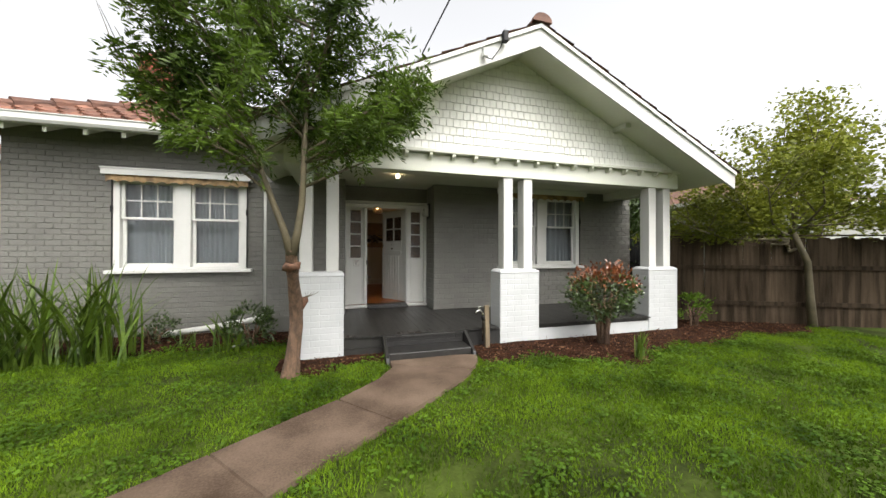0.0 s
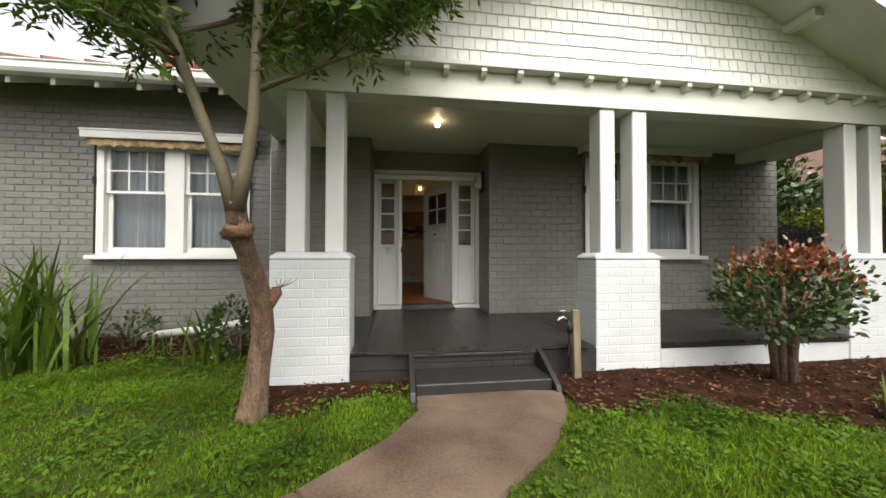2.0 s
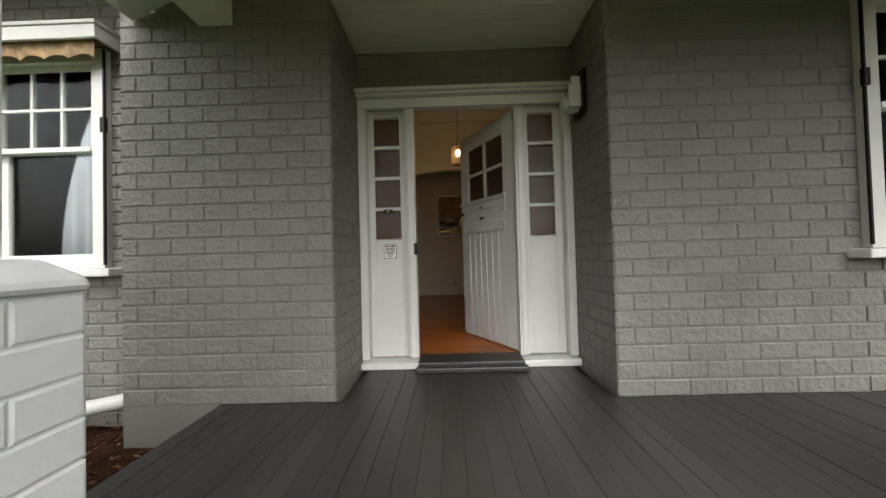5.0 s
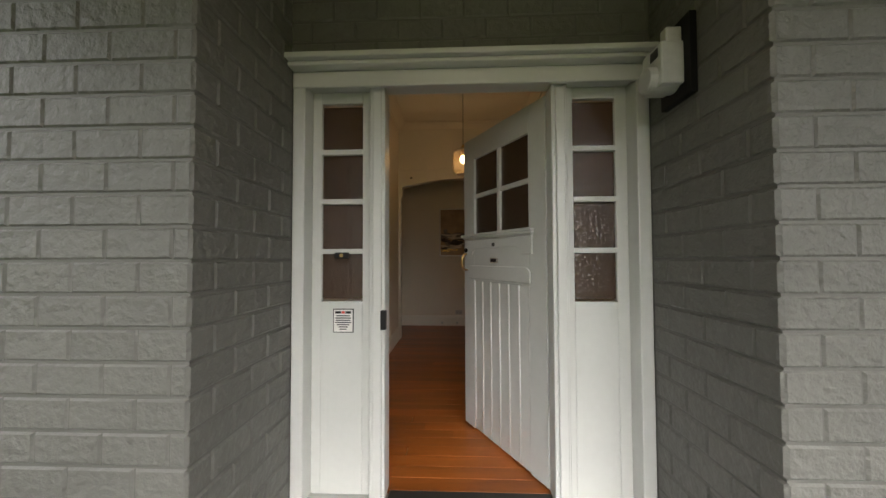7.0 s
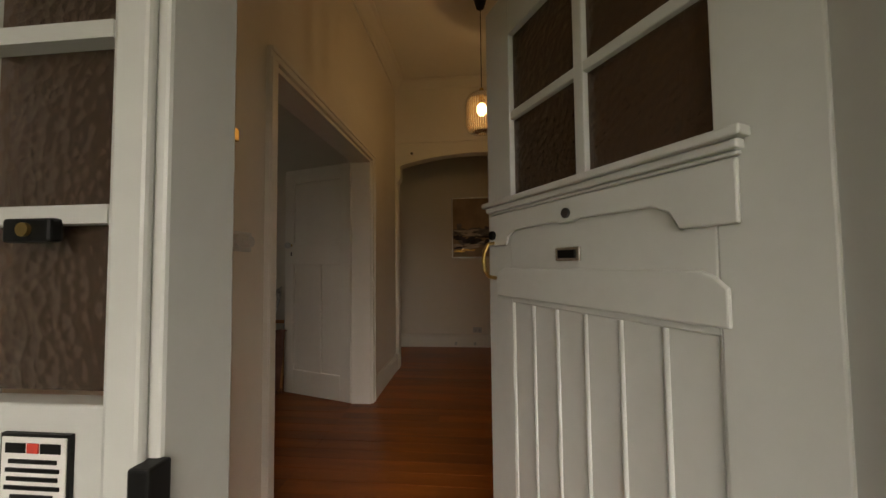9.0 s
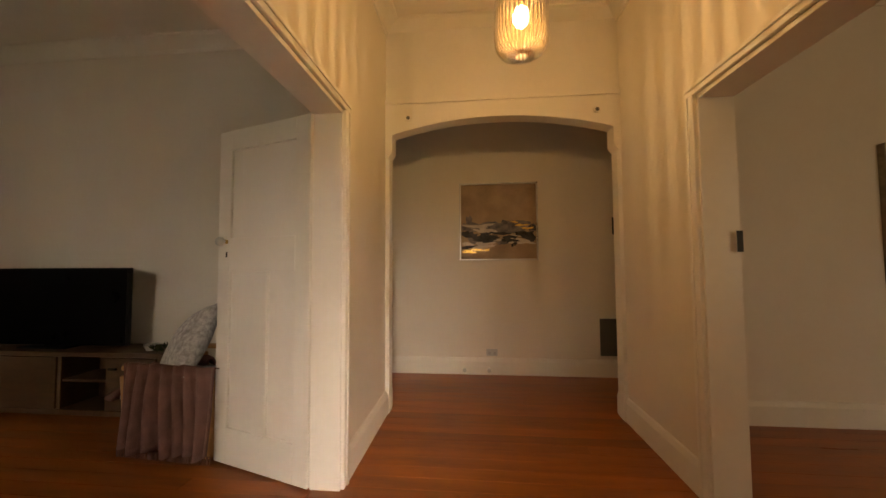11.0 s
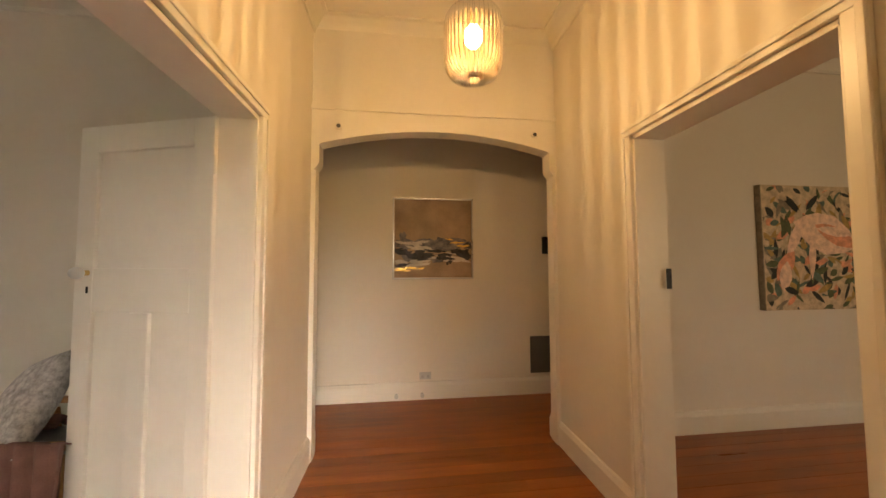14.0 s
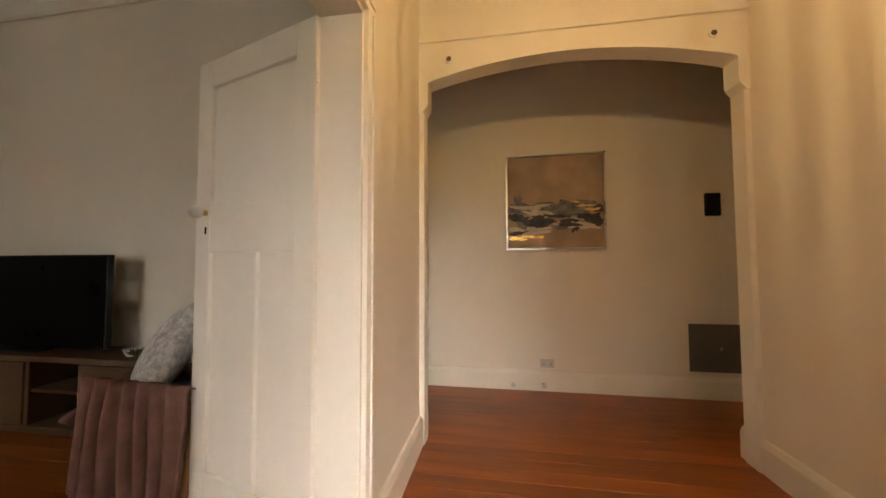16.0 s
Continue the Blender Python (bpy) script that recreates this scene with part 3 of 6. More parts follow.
for x in (0.164, 1.596):
    bm = cyl(bmesh.new(), (x, 5.562, 2.612), (x, 5.550, 2.612), 0.024, n=16)
    hole = part("rosette", bm, M_INTRIM, arch)
    part("hole", cyl(bmesh.new(), (x, 5.551, 2.612), (x, 5.548, 2.612), 0.015, n=12), M_STEEL, hole)
for x in (ax0, ax1 - 0.03):
    part("pilaster", boxes((x, x + 0.03, 5.57, 5.67, FLOOR_Z, 2.30)), M_INTRIM, arch)


# doorways in the hall
def doorway(name, x0, x1, face, out, y0, y1, head, label):
    """Lining and mouldings of a doorway in a wall along y; out is +1 where the hall lies on the +x side."""
    d = thing(name, label, "doorway", (face, y0, FLOOR_Z), kind="structure")
    w = 0.05
    for a, b in ((y0 - w, y0 + 0.004), (y1 - 0.004, y1 + w)):
        part("architrave", boxes((face, face + out * 0.022, a, b, FLOOR_Z, head + 0.004), (face + out * 0.022, face + out * 0.03, a if a < y0 else b - 0.02, a + 0.02 if a < y0 else b, FLOOR_Z, head + 0.004)), M_INTRIM, d, bevel=0.003)
    part("architrave", boxes((face, face + out * 0.022, y0 - w, y1 + w, head + 0.005, head + w), (face + out * 0.022, face + out * 0.03, y0 - w, y1 + w, head + w - 0.02, head + w)), M_INTRIM, d, bevel=0.003)
    part("jamb", boxes((x0 - 0.004, x1 + 0.004, y0 - 0.001, y0 + 0.018, FLOOR_Z, head)), M_INTRIM, d)
    part("jamb", boxes((x0 - 0.004, x1 + 0.004, y1 - 0.018, y1 + 0.001, FLOOR_Z, head)), M_INTRIM, d)
    part("head", boxes((x0 - 0.004, x1 + 0.004, y0, y1, head - 0.018, head + 0.001)), M_INTRIM, d)
    return d


doorway("doorway_1", -0.17, -0.02, -0.02, 1, 3.33, 4.69, 2.28, "wide ivory timber doorway to the sitting room")
dw2 = doorway("doorway_2", 1.765, 1.92, 1.765, -1, 3.87, 4.71, 2.28, "ivory timber doorway to the front room")
part("strike_plate", boxes((1.893, 1.918, 4.668, 4.6725, 1.51, 1.61)), M_BLACK, dw2, "black iron strike plate")


# ---- roof ----
CX, SLOPE = 2.565, 0.475
GT = 4.50  # top of the gable's rafters


def gz(x, top=GT):
    return top - SLOPE * abs(x - CX)


def roof_slab(bm, quad, thick):
    """A sloping slab of four corners."""
    t = [bm.verts.new(p) for p in quad]
    b = [bm.verts.new((p[0], p[1], p[2] - thick)) for p in quad]
    bm.faces.new(t)
    bm.faces.new(b[::-1])
    for i in range(4):
        bm.faces.new((t[i], b[i], b[(i + 1) % 4], t[(i + 1) % 4]))
    bmesh.ops.recalc_face_normals(bm, faces=bm.faces)


house_roof = thing("roof", "red terracotta tiled roof with a wide front gable", "roof", (CX, 0, 3.2), kind="structure")
bm = bmesh.new()
for s in (-1, 1):
    x1 = CX + s * 3.72
    roof_slab(bm, [(CX, -0.58, GT - 0.12), (x1, -0.58, gz(x1) - 0.12), (x1, 1.69, gz(x1) - 0.12), (CX, 1.69, GT - 0.12)], 0.03)
part("soffit", bm, M_CREAM, house_roof, "cream lined gable eaves")
bm = bmesh.new()
for s in (-1, 1):
    x1 = CX + s * 3.74
    prism(bm, [(CX, GT - 0.02), (x1, gz(x1) - 0.02), (x1, gz(x1) - 0.27), (CX, GT - 0.29)], -0.61, -0.575)
    prism(bm, [(CX, GT + 0.005), (x1, gz(x1) + 0.005), (x1, gz(x1) - 0.05), (CX, GT - 0.05)], -0.64, -0.611)
part("barge_board", bm, M_WHITE, house_roof, "white painted barge boards")
# soffit board joints and purlin ends
for x in (0.75, 4.4):
    part("purlin", boxes((x - 0.05, x + 0.05, -0.28, 0.0, gz(x) - 0.23, gz(x) - 0.152)), M_CREAM, house_roof)
# tiles of the gable, rows across the slope
tile_rest = bmesh.new()


def tile(bm, m, w, ln):
    """A tile with a raised rim and a lip at its lower end."""
    pts = [(-w / 2, 0.028), (-w / 2 + 0.03, 0.045), (-w / 2 + 0.06, 0.02), (0, 0.012), (w / 2 - 0.02, 0.016), (w / 2, 0.024)]
    a = [bm.verts.new(m @ Vector((x, 0, z + 0.022))) for x, z in pts]
    b = [bm.verts.new(m @ Vector((x, ln, z))) for x, z in pts]
    c = [bm.verts.new(m @ Vector((x, 0, z - 0.004))) for x, z in pts]
    for i in range(len(pts) - 1):
        bm.faces.new((a[i], a[i + 1], b[i + 1], b[i]))
        bm.faces.new((c[i], c[i + 1], a[i + 1], a[i]))


tilt = math.degrees(math.atan(SLOPE))
ang = math.cos(math.atan(SLOPE))
for s in (-1, 1):
    for r in range(13):
        xx = CX + s * (3.80 - r * 0.30)
        if s * (xx - CX) < 0.1:
            break
        for k in range(18):
            yy = -0.52 + k * 0.25
            if yy > 1.35 and gz(xx) < 3.62:
                break
            m = pose(xx, yy, gz(xx) - 0.005 + random.uniform(-0.004, 0.006), 0, 0, 90 if s > 0 else -90) @ pose(0, 0, 0, tilt, 0, 0)
            tile(tile_rest, m, 0.252, 0.36)
part("gable_tiles", tile_rest, M_TILE, house_roof)
bm = bmesh.new()
for k in range(11):
    y = -0.66 + k * 0.42
    prof = [(CX + 0.13 * math.cos(a), GT + 0.01 + 0.11 * math.sin(a)) for a in [math.pi * i / 8 for i in range(9)]]
    prism(bm, prof, y, y + 0.40)
    prism(bm, [(CX + (p[0] - CX) * 1.12, GT + (p[1] - GT) * 1.1) for p in prof], y - 0.012, y + 0.05)
part("ridge_tiles", bm, M_TILE, house_roof)

# main hipped roof
EX0, EX1, EY0, EY1, EZ = -5.35, 6.95, 1.45, 10.95, 3.27
RY = (EY0 + EY1) / 2
RISE = SLOPE * (RY - EY0)
rx0, rx1 = EX0 + (RY - EY0), EX1 - (RY - EY0)
bm = bmesh.new()
cor = [bm.verts.new(p) for p in ((EX0, EY0, EZ), (EX1, EY0, EZ), (EX1, EY1, EZ), (EX0, EY1, EZ))]
rid = [bm.verts.new(p) for p in ((rx0, RY, EZ + RISE), (rx1, RY, EZ + RISE))]
for f in ((cor[0], cor[1], rid[1], rid[0]), (cor[1], cor[2], rid[1]), (cor[2], cor[3], rid[0], rid[1]), (cor[3], cor[0], rid[0])):
    bm.faces.new(f)
part("main_slopes", bm, M_TILE, house_roof)
bm = bmesh.new()
for r in range(15):
    d = r * 0.30
    y = EY0 - 0.03 + d
    for k in range(24):
        x = EX0 + d + 0.15 + k * 0.252
        if x > CX - (3.7 - d * 0.9) or x > 0.4:
            break
        tile(bm, pose(x, y, EZ + SLOPE * (y - EY0) + 0.004 + random.uniform(-0.004, 0.006)) @ pose(0, 0, 0, tilt, 0, 0), 0.252, 0.36)
part("front_tiles", bm, M_TILE, house_roof)
bm = bmesh.new()
hip = Vector((rx0, RY, EZ + RISE)) - Vector((EX0, EY0, EZ))
for k in range(16):
    p = Vector((EX0, EY0, EZ)) + hip * (k / 16)
    q = p + hip * (1.15 / 16)
    cyl(bm, p + Vector((0, 0, 0.03)), q + Vector((0, 0, 0.0)), 0.12, 0.10, n=10)
part("hip_tiles", bm, M_TILE, house_roof)
# eaves of the left front
bm = bmesh.new()
prism(bm, [(EY0 - 0.02, EZ - 0.14), (EY0 - 0.11, EZ - 0.13), (EY0 - 0.135, EZ - 0.09), (EY0 - 0.135, EZ - 0.02), (EY0 - 0.15, EZ - 0.01), (EY0 - 0.15, EZ + 0.005), (EY0 - 0.02, EZ - 0.01)], EX0 - 0.1, -0.9, axis="x")
part("gutter", bm, M_WHITE, house_roof, "white metal gutter")
bm = bmesh.new()
roof_slab(bm, [(EX0, EY0, EZ - 0.04), (-0.7, EY0, EZ - 0.04), (-0.7, 2.05, EZ - 0.04 + SLOPE * 0.6), (EX0, 2.05, EZ - 0.04 + SLOPE * 0.6)], 0.025)
part("eave_lining", bm, M_CREAM, house_roof)
for i in range(10):
    x = -4.90 + i * 0.45
    bm = bmesh.new()
    prism(bm, [(EY0 + 0.0, EZ - 0.215), (EY0 + 0.0, EZ - 0.067), (2.05, EZ - 0.067 + SLOPE * 0.6), (2.05, EZ - 0.215 + SLOPE * 0.6)], x - 0.025, x + 0.025, axis="x")
    part("rafter", bm, M_CREAM, house_roof)
# porch ceiling with its lining boards
bm = boxes((-0.95, 6.10, 0.30, 2.30, PCEIL + 0.008, PCEIL + 0.05))
for k in range(20):
    y = 0.30 + k * 0.0702
    bx(bm, -0.95, 6.10, y, y + 0.066, PCEIL - 0.004, PCEIL + 0.007)
for k in range(9):
    y = 1.712 + k * 0.0655
    bx(bm, 0.04, 1.685, y, y + 0.061, PCEIL - 0.004, PCEIL + 0.007)
solid("ceiling_porch", bm, M_PORCHCEIL, "cream painted lining boards over the verandah", "ceiling")

# beam, sill and brackets under the gable
beam = solid("beam", boxes((-0.75, 5.88, 0.06, 0.28, 2.54, 2.80)), M_CREAM, "cream painted verandah beam with small brackets", "beam", bevel=0.006)
part("sill_board", boxes((-0.80, 5.93, -0.045, 0.30, 2.801, 2.845)), M_CREAM, beam, bevel=0.005)
for i in range(19):
    x = -0.55 + i * 0.345
    bm = bmesh.new()
    prism(bm, [(0.058, 2.80), (-0.03, 2.80), (-0.03, 2.765), (0.0, 2.735), (0.058, 2.725)], x - 0.025, x + 0.025, axis="x")
    part("bracket", bm, M_CREAM, beam)
for x0 in (-0.75, 5.68):
    part("side_beam", boxes((x0, x0 + 0.20, 0.281, 1.70, 2.54, 2.80)), M_CREAM, beam)
# gable wall and shingles
gable = solid("wall_gable", prism(bmesh.new(), [(CX - 3.5, 2.846), (CX + 3.5, 2.846), (CX, 2.846 + 3.5 * SLOPE)], 0.02, 0.12), M_CREAM, "white shingled gable wall", "wall")
SH = {}
count = 0
shingle_rest = bmesh.new()
for r in range(13):
    z = 2.85 + r * 0.118
    half = (GT - 0.14 - z) / SLOPE
    k0 = int(-half / 0.105) - 1
    for k in range(k0, -k0 + 1):
        x = k * 0.105 + (0.0525 if r % 2 else 0)
        if abs(x) + 0.05 > half - 0.03:
            continue
        w = 0.099
        drop = random.choice((0, 0, 0, 0.004, -0.004))
        if count < 300 and -1.9 < x < 2.2:
            key = "s"
            if key not in SH:
                b2 = bmesh.new()
                vs = [b2.verts.new(v) for v in ((-w / 2, -0.020, 0), (w / 2, -0.020, 0), (w / 2, -0.006, 0.125), (-w / 2, -0.006, 0.125), (-w / 2, 0, 0), (w / 2, 0, 0), (w / 2, 0, 0.125), (-w / 2, 0, 0.125))]
                for f in ((0, 1, 2, 3), (4, 5, 1, 0), (1, 5, 6, 2), (4, 0, 3, 7)):
                    b2.faces.new([vs[i] for i in f])
                SH[key] = mesh_of("shingle", b2, M_SHINGLE)
            ob = new("shingle", SH[key])
            ob.parent = gable
            ob.location = (CX + x, 0.02, z + drop)
            count += 1
        else:
            X = CX + x
            vs = [shingle_rest.verts.new(v) for v in ((X - w / 2, 0.0, z + drop), (X + w / 2, 0.0, z + drop), (X + w / 2, 0.014, z + 0.125), (X - w / 2, 0.014, z + 0.125), (X - w / 2, 0.02, z + drop), (X + w / 2, 0.02, z + drop))]
            for f in ((0, 1, 2, 3), (4, 5, 1, 0)):
                shingle_rest.faces.new([vs[i] for i in f])
tagged(part("shingle_courses", shingle_rest, M_SHINGLE, gable), kind="stuff")

# chimney
chim = thing("chimney", "red brick chimney on the tiled roof", "chimney", (-4.0, 5.0, 4.6))
part("stack", boxes((-4.45, -3.85, 4.7, 5.3, 4.4, 5.75)), M_REDBRICK, chim, bevel=0.01)
part("cap", boxes((-4.52, -3.78, 4.63, 5.37, 5.751, 5.87)), M_REDBRICK, chim, bevel=0.01)
part("pot", cyl(bmesh.new(), (-4.15, 5.0, 5.871), (-4.15, 5.0, 6.15), 0.13, 0.11), M_TILE, chim)


# ---- verandah ----
def pier(x0, x1, label):
    p = thing("pier", label, "pier", (x0, 0, 0), group="verandah piers")
    d = 0.36
    part("core", boxes((x0 + 0.008, x1 - 0.008, 0.008, d - 0.008, -0.1, 1.06)), M_WHITEBRICK, p)
    bm = bmesh.new()
    a = [bm.verts.new(v) for v in ((x0 - 0.004, -0.004, 1.06), (x1 + 0.004, -0.004, 1.06), (x1 + 0.004, d + 0.004, 1.06), (x0 - 0.004, d + 0.004, 1.06))]
    b = [bm.verts.new((v.co.x, v.co.y, 1.085)) for v in a]
    c = [bm.verts.new(v) for v in ((x0 + 0.045, 0.04, 1.125), (x1 - 0.045, 0.04, 1.125), (x1 - 0.045, d - 0.04, 1.125), (x0 + 0.045, d - 0.04, 1.125))]
    for lo, hi in ((a, b), (b, c)):
        for i in range(4):
            bm.faces.new((lo[i], lo[(i + 1) % 4], hi[(i + 1) % 4], hi[i]))
    bm.faces.new(c)
    bm.faces.new(a[::-1])
    part("cap", bm, M_WHITEBRICK, p, bevel=0.012)
    for m, ln in ((pose(x0, 0.008, 0), x1 - x0), (pose(x1 - 0.008, 0, 0, 0, 0, 90), d), (pose(x0 + 0.008, d, 0, 0, 0, -90), d)):
        brick_face(p, m, ln, 1.06, 0.24, 0.0815, M_WHITEBRICK, near=(-1, 9, -1, 9), joint=0.004, proud=0.0022, perp=0.002)
    for a, b in ((x0 + 0.10, x0 + 0.26), (x1 - 0.23, x1 - 0.07)):
        q = thing("post", "square white timber verandah post", "post", (a, 0.08, 1.125), group="verandah posts")
        bm = boxes((a, b, 0.085, 0.285, 1.12, 2.54))
        part("shaft", bm, M_WHITE, q, bevel=0.014)


pier(-0.66, 0.0, "white painted brick pier with a sloped cap")
pier(2.265, 2.94, "white painted brick pier with a sloped cap")
pier(5.13, 5.79, "white painted brick pier beside the garden bed")

# house number on a post
for t, x in (("2", -0.175), ("1", -0.125)):
    cu = bpy.data.curves.new("numeral", "FONT")
    cu.body, cu.size, cu.extrude = t, 0.075, 0.003
    ob = new("house_number", cu)
    ob.matrix_world = pose(x, 0.083, 1.635, 90, 0, 0)
    cu.materials.append(M_WHITE)
    tagged(ob, "white raised numeral on the verandah post", "house number")

deck = solid("floor_porch", boxes((-0.655, 5.785, 0.03, 1.708, -0.1, PORCH_Z - 0.03), (0.036, 1.689, 1.709, 2.40, -0.1, PORCH_Z - 0.03)), M_DARK, "dark grey painted verandah boards with rotten ends", "floor")


# ---- windows ----
def window(name, w, y, label, seed):
    x0, x1, z0, z1 = w
    o = thing(name, label, "window", (x0, y, z0), kind="structure")
    fy0, fy1 = y - 0.045, y + 0.09
    part("window_frame", boxes((x0, x0 + 0.085, fy0, fy1, z0, z1), (x1 - 0.085, x1, fy0, fy1, z0, z1), (x0 + 0.086, x1 - 0.086, fy0, fy1, z1 - 0.09, z1), (x0 + 0.086, x1 - 0.086, fy0, fy1, z0, z0 + 0.03), ((x0 + x1) / 2 - 0.11, (x0 + x1) / 2 + 0.11, fy0, fy1, z0 + 0.031, z1 - 0.091)), M_WHITE, o, bevel=0.005)
    part("window_sill", boxes((x0 - 0.09, x1 + 0.09, y - 0.11, y + 0.02, z0 - 0.055, z0 - 0.002)), M_WHITE, o, bevel=0.008)
    cxw = (x0 + x1) / 2
    zm = z0 + (z1 - z0) * 0.55
    for a, b in ((x0 + 0.087, cxw - 0.111), (cxw + 0.111, x1 - 0.087)):
        lower = part("lower_sash", boxes((a, a + 0.05, y + 0.035, y + 0.065, z0 + 0.031, zm + 0.02), (b - 0.05, b, y + 0.035, y + 0.065, z0 + 0.031, zm + 0.02), (a + 0.051, b - 0.051, y + 0.035, y + 0.065, z0 + 0.031, z0 + 0.10), (a + 0.051, b - 0.051, y + 0.035, y + 0.065, zm - 0.02, zm + 0.02)), M_WHITE, o, bevel=0.003)
        g = part("pane", boxes((a + 0.05, b - 0.05, y + 0.048, y + 0.052, z0 + 0.10, zm - 0.02)), M_GLASS, lower)
        g.visible_shadow = False
        bars = [(a, a + 0.045, y - 0.005, y + 0.03, zm - 0.015, z1 - 0.091), (b - 0.045, b, y - 0.005, y + 0.03, zm - 0.015, z1 - 0.091), (a + 0.046, b - 0.046, y - 0.005, y + 0.03, z1 - 0.13, z1 - 0.091), (a + 0.046, b - 0.046, y - 0.012, y + 0.03, zm - 0.02, zm + 0.015)]
        upper = part("upper_sash", boxes(*bars), M_WHITE, o, bevel=0.003)
        gx0, gx1, gz0, gz1 = a + 0.045, b - 0.045, zm + 0.015, z1 - 0.13
        mz = (gz0 + gz1) / 2
        part("glazing_bar", boxes((gx0, gx1, y, y + 0.024, mz - 0.009, mz + 0.009), *[(gx0 + (gx1 - gx0) * k / 3 - 0.009, gx0 + (gx1 - gx0) * k / 3 + 0.009, y + 0.0015, y + 0.0225, gz0, gz1) for k in (1, 2)]), M_WHITE, upper)
        for k in range(3):
            for c0, c1 in ((gz0, mz - 0.009), (mz + 0.009, gz1)):
                g = part("pane", boxes((gx0 + (gx1 - gx0) * k / 3 + 0.009, gx0 + (gx1 - gx0) * (k + 1) / 3 - 0.009, y + 0.010, y + 0.014, c0, c1)), M_GLASS, upper)
                g.visible_shadow = False
    # hood box with its awning edge
    hood = part("awning_hood", boxes((x0 - 0.10, x1 + 0.10, y - 0.20, y - 0.008, z1 + 0.07, z1 + 0.095), (x0 - 0.09, x1 + 0.09, y - 0.19, y - 0.165, z1 - 0.02, z1 + 0.069), (x0 - 0.09, x0 - 0.07, y - 0.164, y - 0.008, z1 - 0.02, z1 + 0.069), (x1 + 0.07, x1 + 0.09, y - 0.164, y - 0.008, z1 - 0.02, z1 + 0.069)), M_WHITE, o, bevel=0.004)
    bm = bmesh.new()
    n = 96
    tops, bots = [], []
    for i in range(n + 1):
        x = x0 - 0.05 + (x1 - x0 + 0.10) * i / n
        yy = y - 0.145 + 0.006 * math.sin(i * 0.9 + seed)
        tops.append(bm.verts.new((x, yy, z1 + 0.01)))
        bots.append(bm.verts.new((x, yy - 0.004, z1 - 0.135 + 0.035 * abs(math.sin(i * math.pi / 8)))))
    for i in range(n):
        bm.faces.new((tops[i], tops[i + 1], bots[i + 1], bots[i]))
    vl = part("valance", bm, M_AWNING, hood, "scalloped brown striped awning cloth")
    sm = vl.modifiers.new("thickness", "SOLIDIFY")
    sm.thickness = 0.003
    part("roller", cyl(bmesh.new(), (x0 - 0.04, y - 0.085, z1 + 0.02), (x1 + 0.04, y - 0.085, z1 + 0.02), 0.03), M_AWNING, hood)
    for x in (x0 - 0.012, x1 + 0.012):
        part("awning_arm", boxes((x - 0.006, x + 0.006, y - 0.06, y - 0.046, z0 + 0.02, z1 - 0.02), (x - 0.016, x + 0.016, y - 0.07, y - 0.046, z0 + 0.92, z0 + 1.02)), M_BLACK, o, "thin black awning rod")
    # curtains
    c = thing("curtain", "sheer pale grey gathered curtain behind the glass", "curtain", (x0, y + 0.17, z0), group="curtains")
    bm = bmesh.new()
    n = 260
    prev = None
    for i in range(n + 1):
        u = i / n
        x = x0 - 0.05 + (x1 - x0 + 0.10) * u
        col = []
        for j in range(7):
            v = j / 6
            yy = y + 0.17 + 0.022 * math.sin(u * 120 + 2.5 * math.sin(u * 17 + seed)) * (0.5 + 0.5 * v) + 0.01 * math.sin(u * 41 + v * 2)
            col.append(bm.verts.new((x, yy, z1 + 0.05 - (z1 - z0 + 0.25) * v)))
        if prev and not (0.46 < u < 0.475):
            for j in range(6):
                bm.faces.new((prev[j], col[j], col[j + 1], prev[j + 1]))
        prev = col
    part("cloth", bm, M_CURTAIN, c, smooth=True)
    return o


window("window_1", WIN_L, 2.0, "white double sash window with six-pane tops and awning hood", 1)
window("window_2", WIN_R, 1.70, "white double sash window with awning hood under the verandah", 4)


# ---- front entrance ----
ent = thing("door_frame", "white front door surround with narrow glazed sidelights", "door frame", (0.04, 2.25, PORCH_Z), kind="structure")
SX = ((0.036, 0.48), (1.255, 1.689))
part("head", boxes((0.036, 1.689, 2.325, 2.43, 2.288, 2.345)), M_WHITE, ent, bevel=0.004)
part("cornice", boxes((0.036, 1.689, 2.245, 2.325, 2.346, 2.366), (0.036, 1.689, 2.215, 2.325, 2.367, 2.392)), M_WHITE, ent, bevel=0.006)
part("fascia", boxes((0.036, 1.689, 2.298, 2.324, 2.268, 2.344)), M_WHITE, ent, bevel=0.006)
for x in (0.392, 1.258):
    part("mullion", boxes((x, x + 0.075, 2.35, 2.462, PORCH_Z + 0.06, 2.287), (x + 0.018, x + 0.062, 2.336, 2.3495, PORCH_Z + 0.06, 2.267)), M_WHITE, ent, bevel=0.005)
for a, b in ((0.036, 0.095), (1.63, 1.689)):
    part("side_stile", boxes((a, b, 2.305, 2.43, PORCH_Z + 0.06, 2.287)), M_WHITE, ent, bevel=0.005)
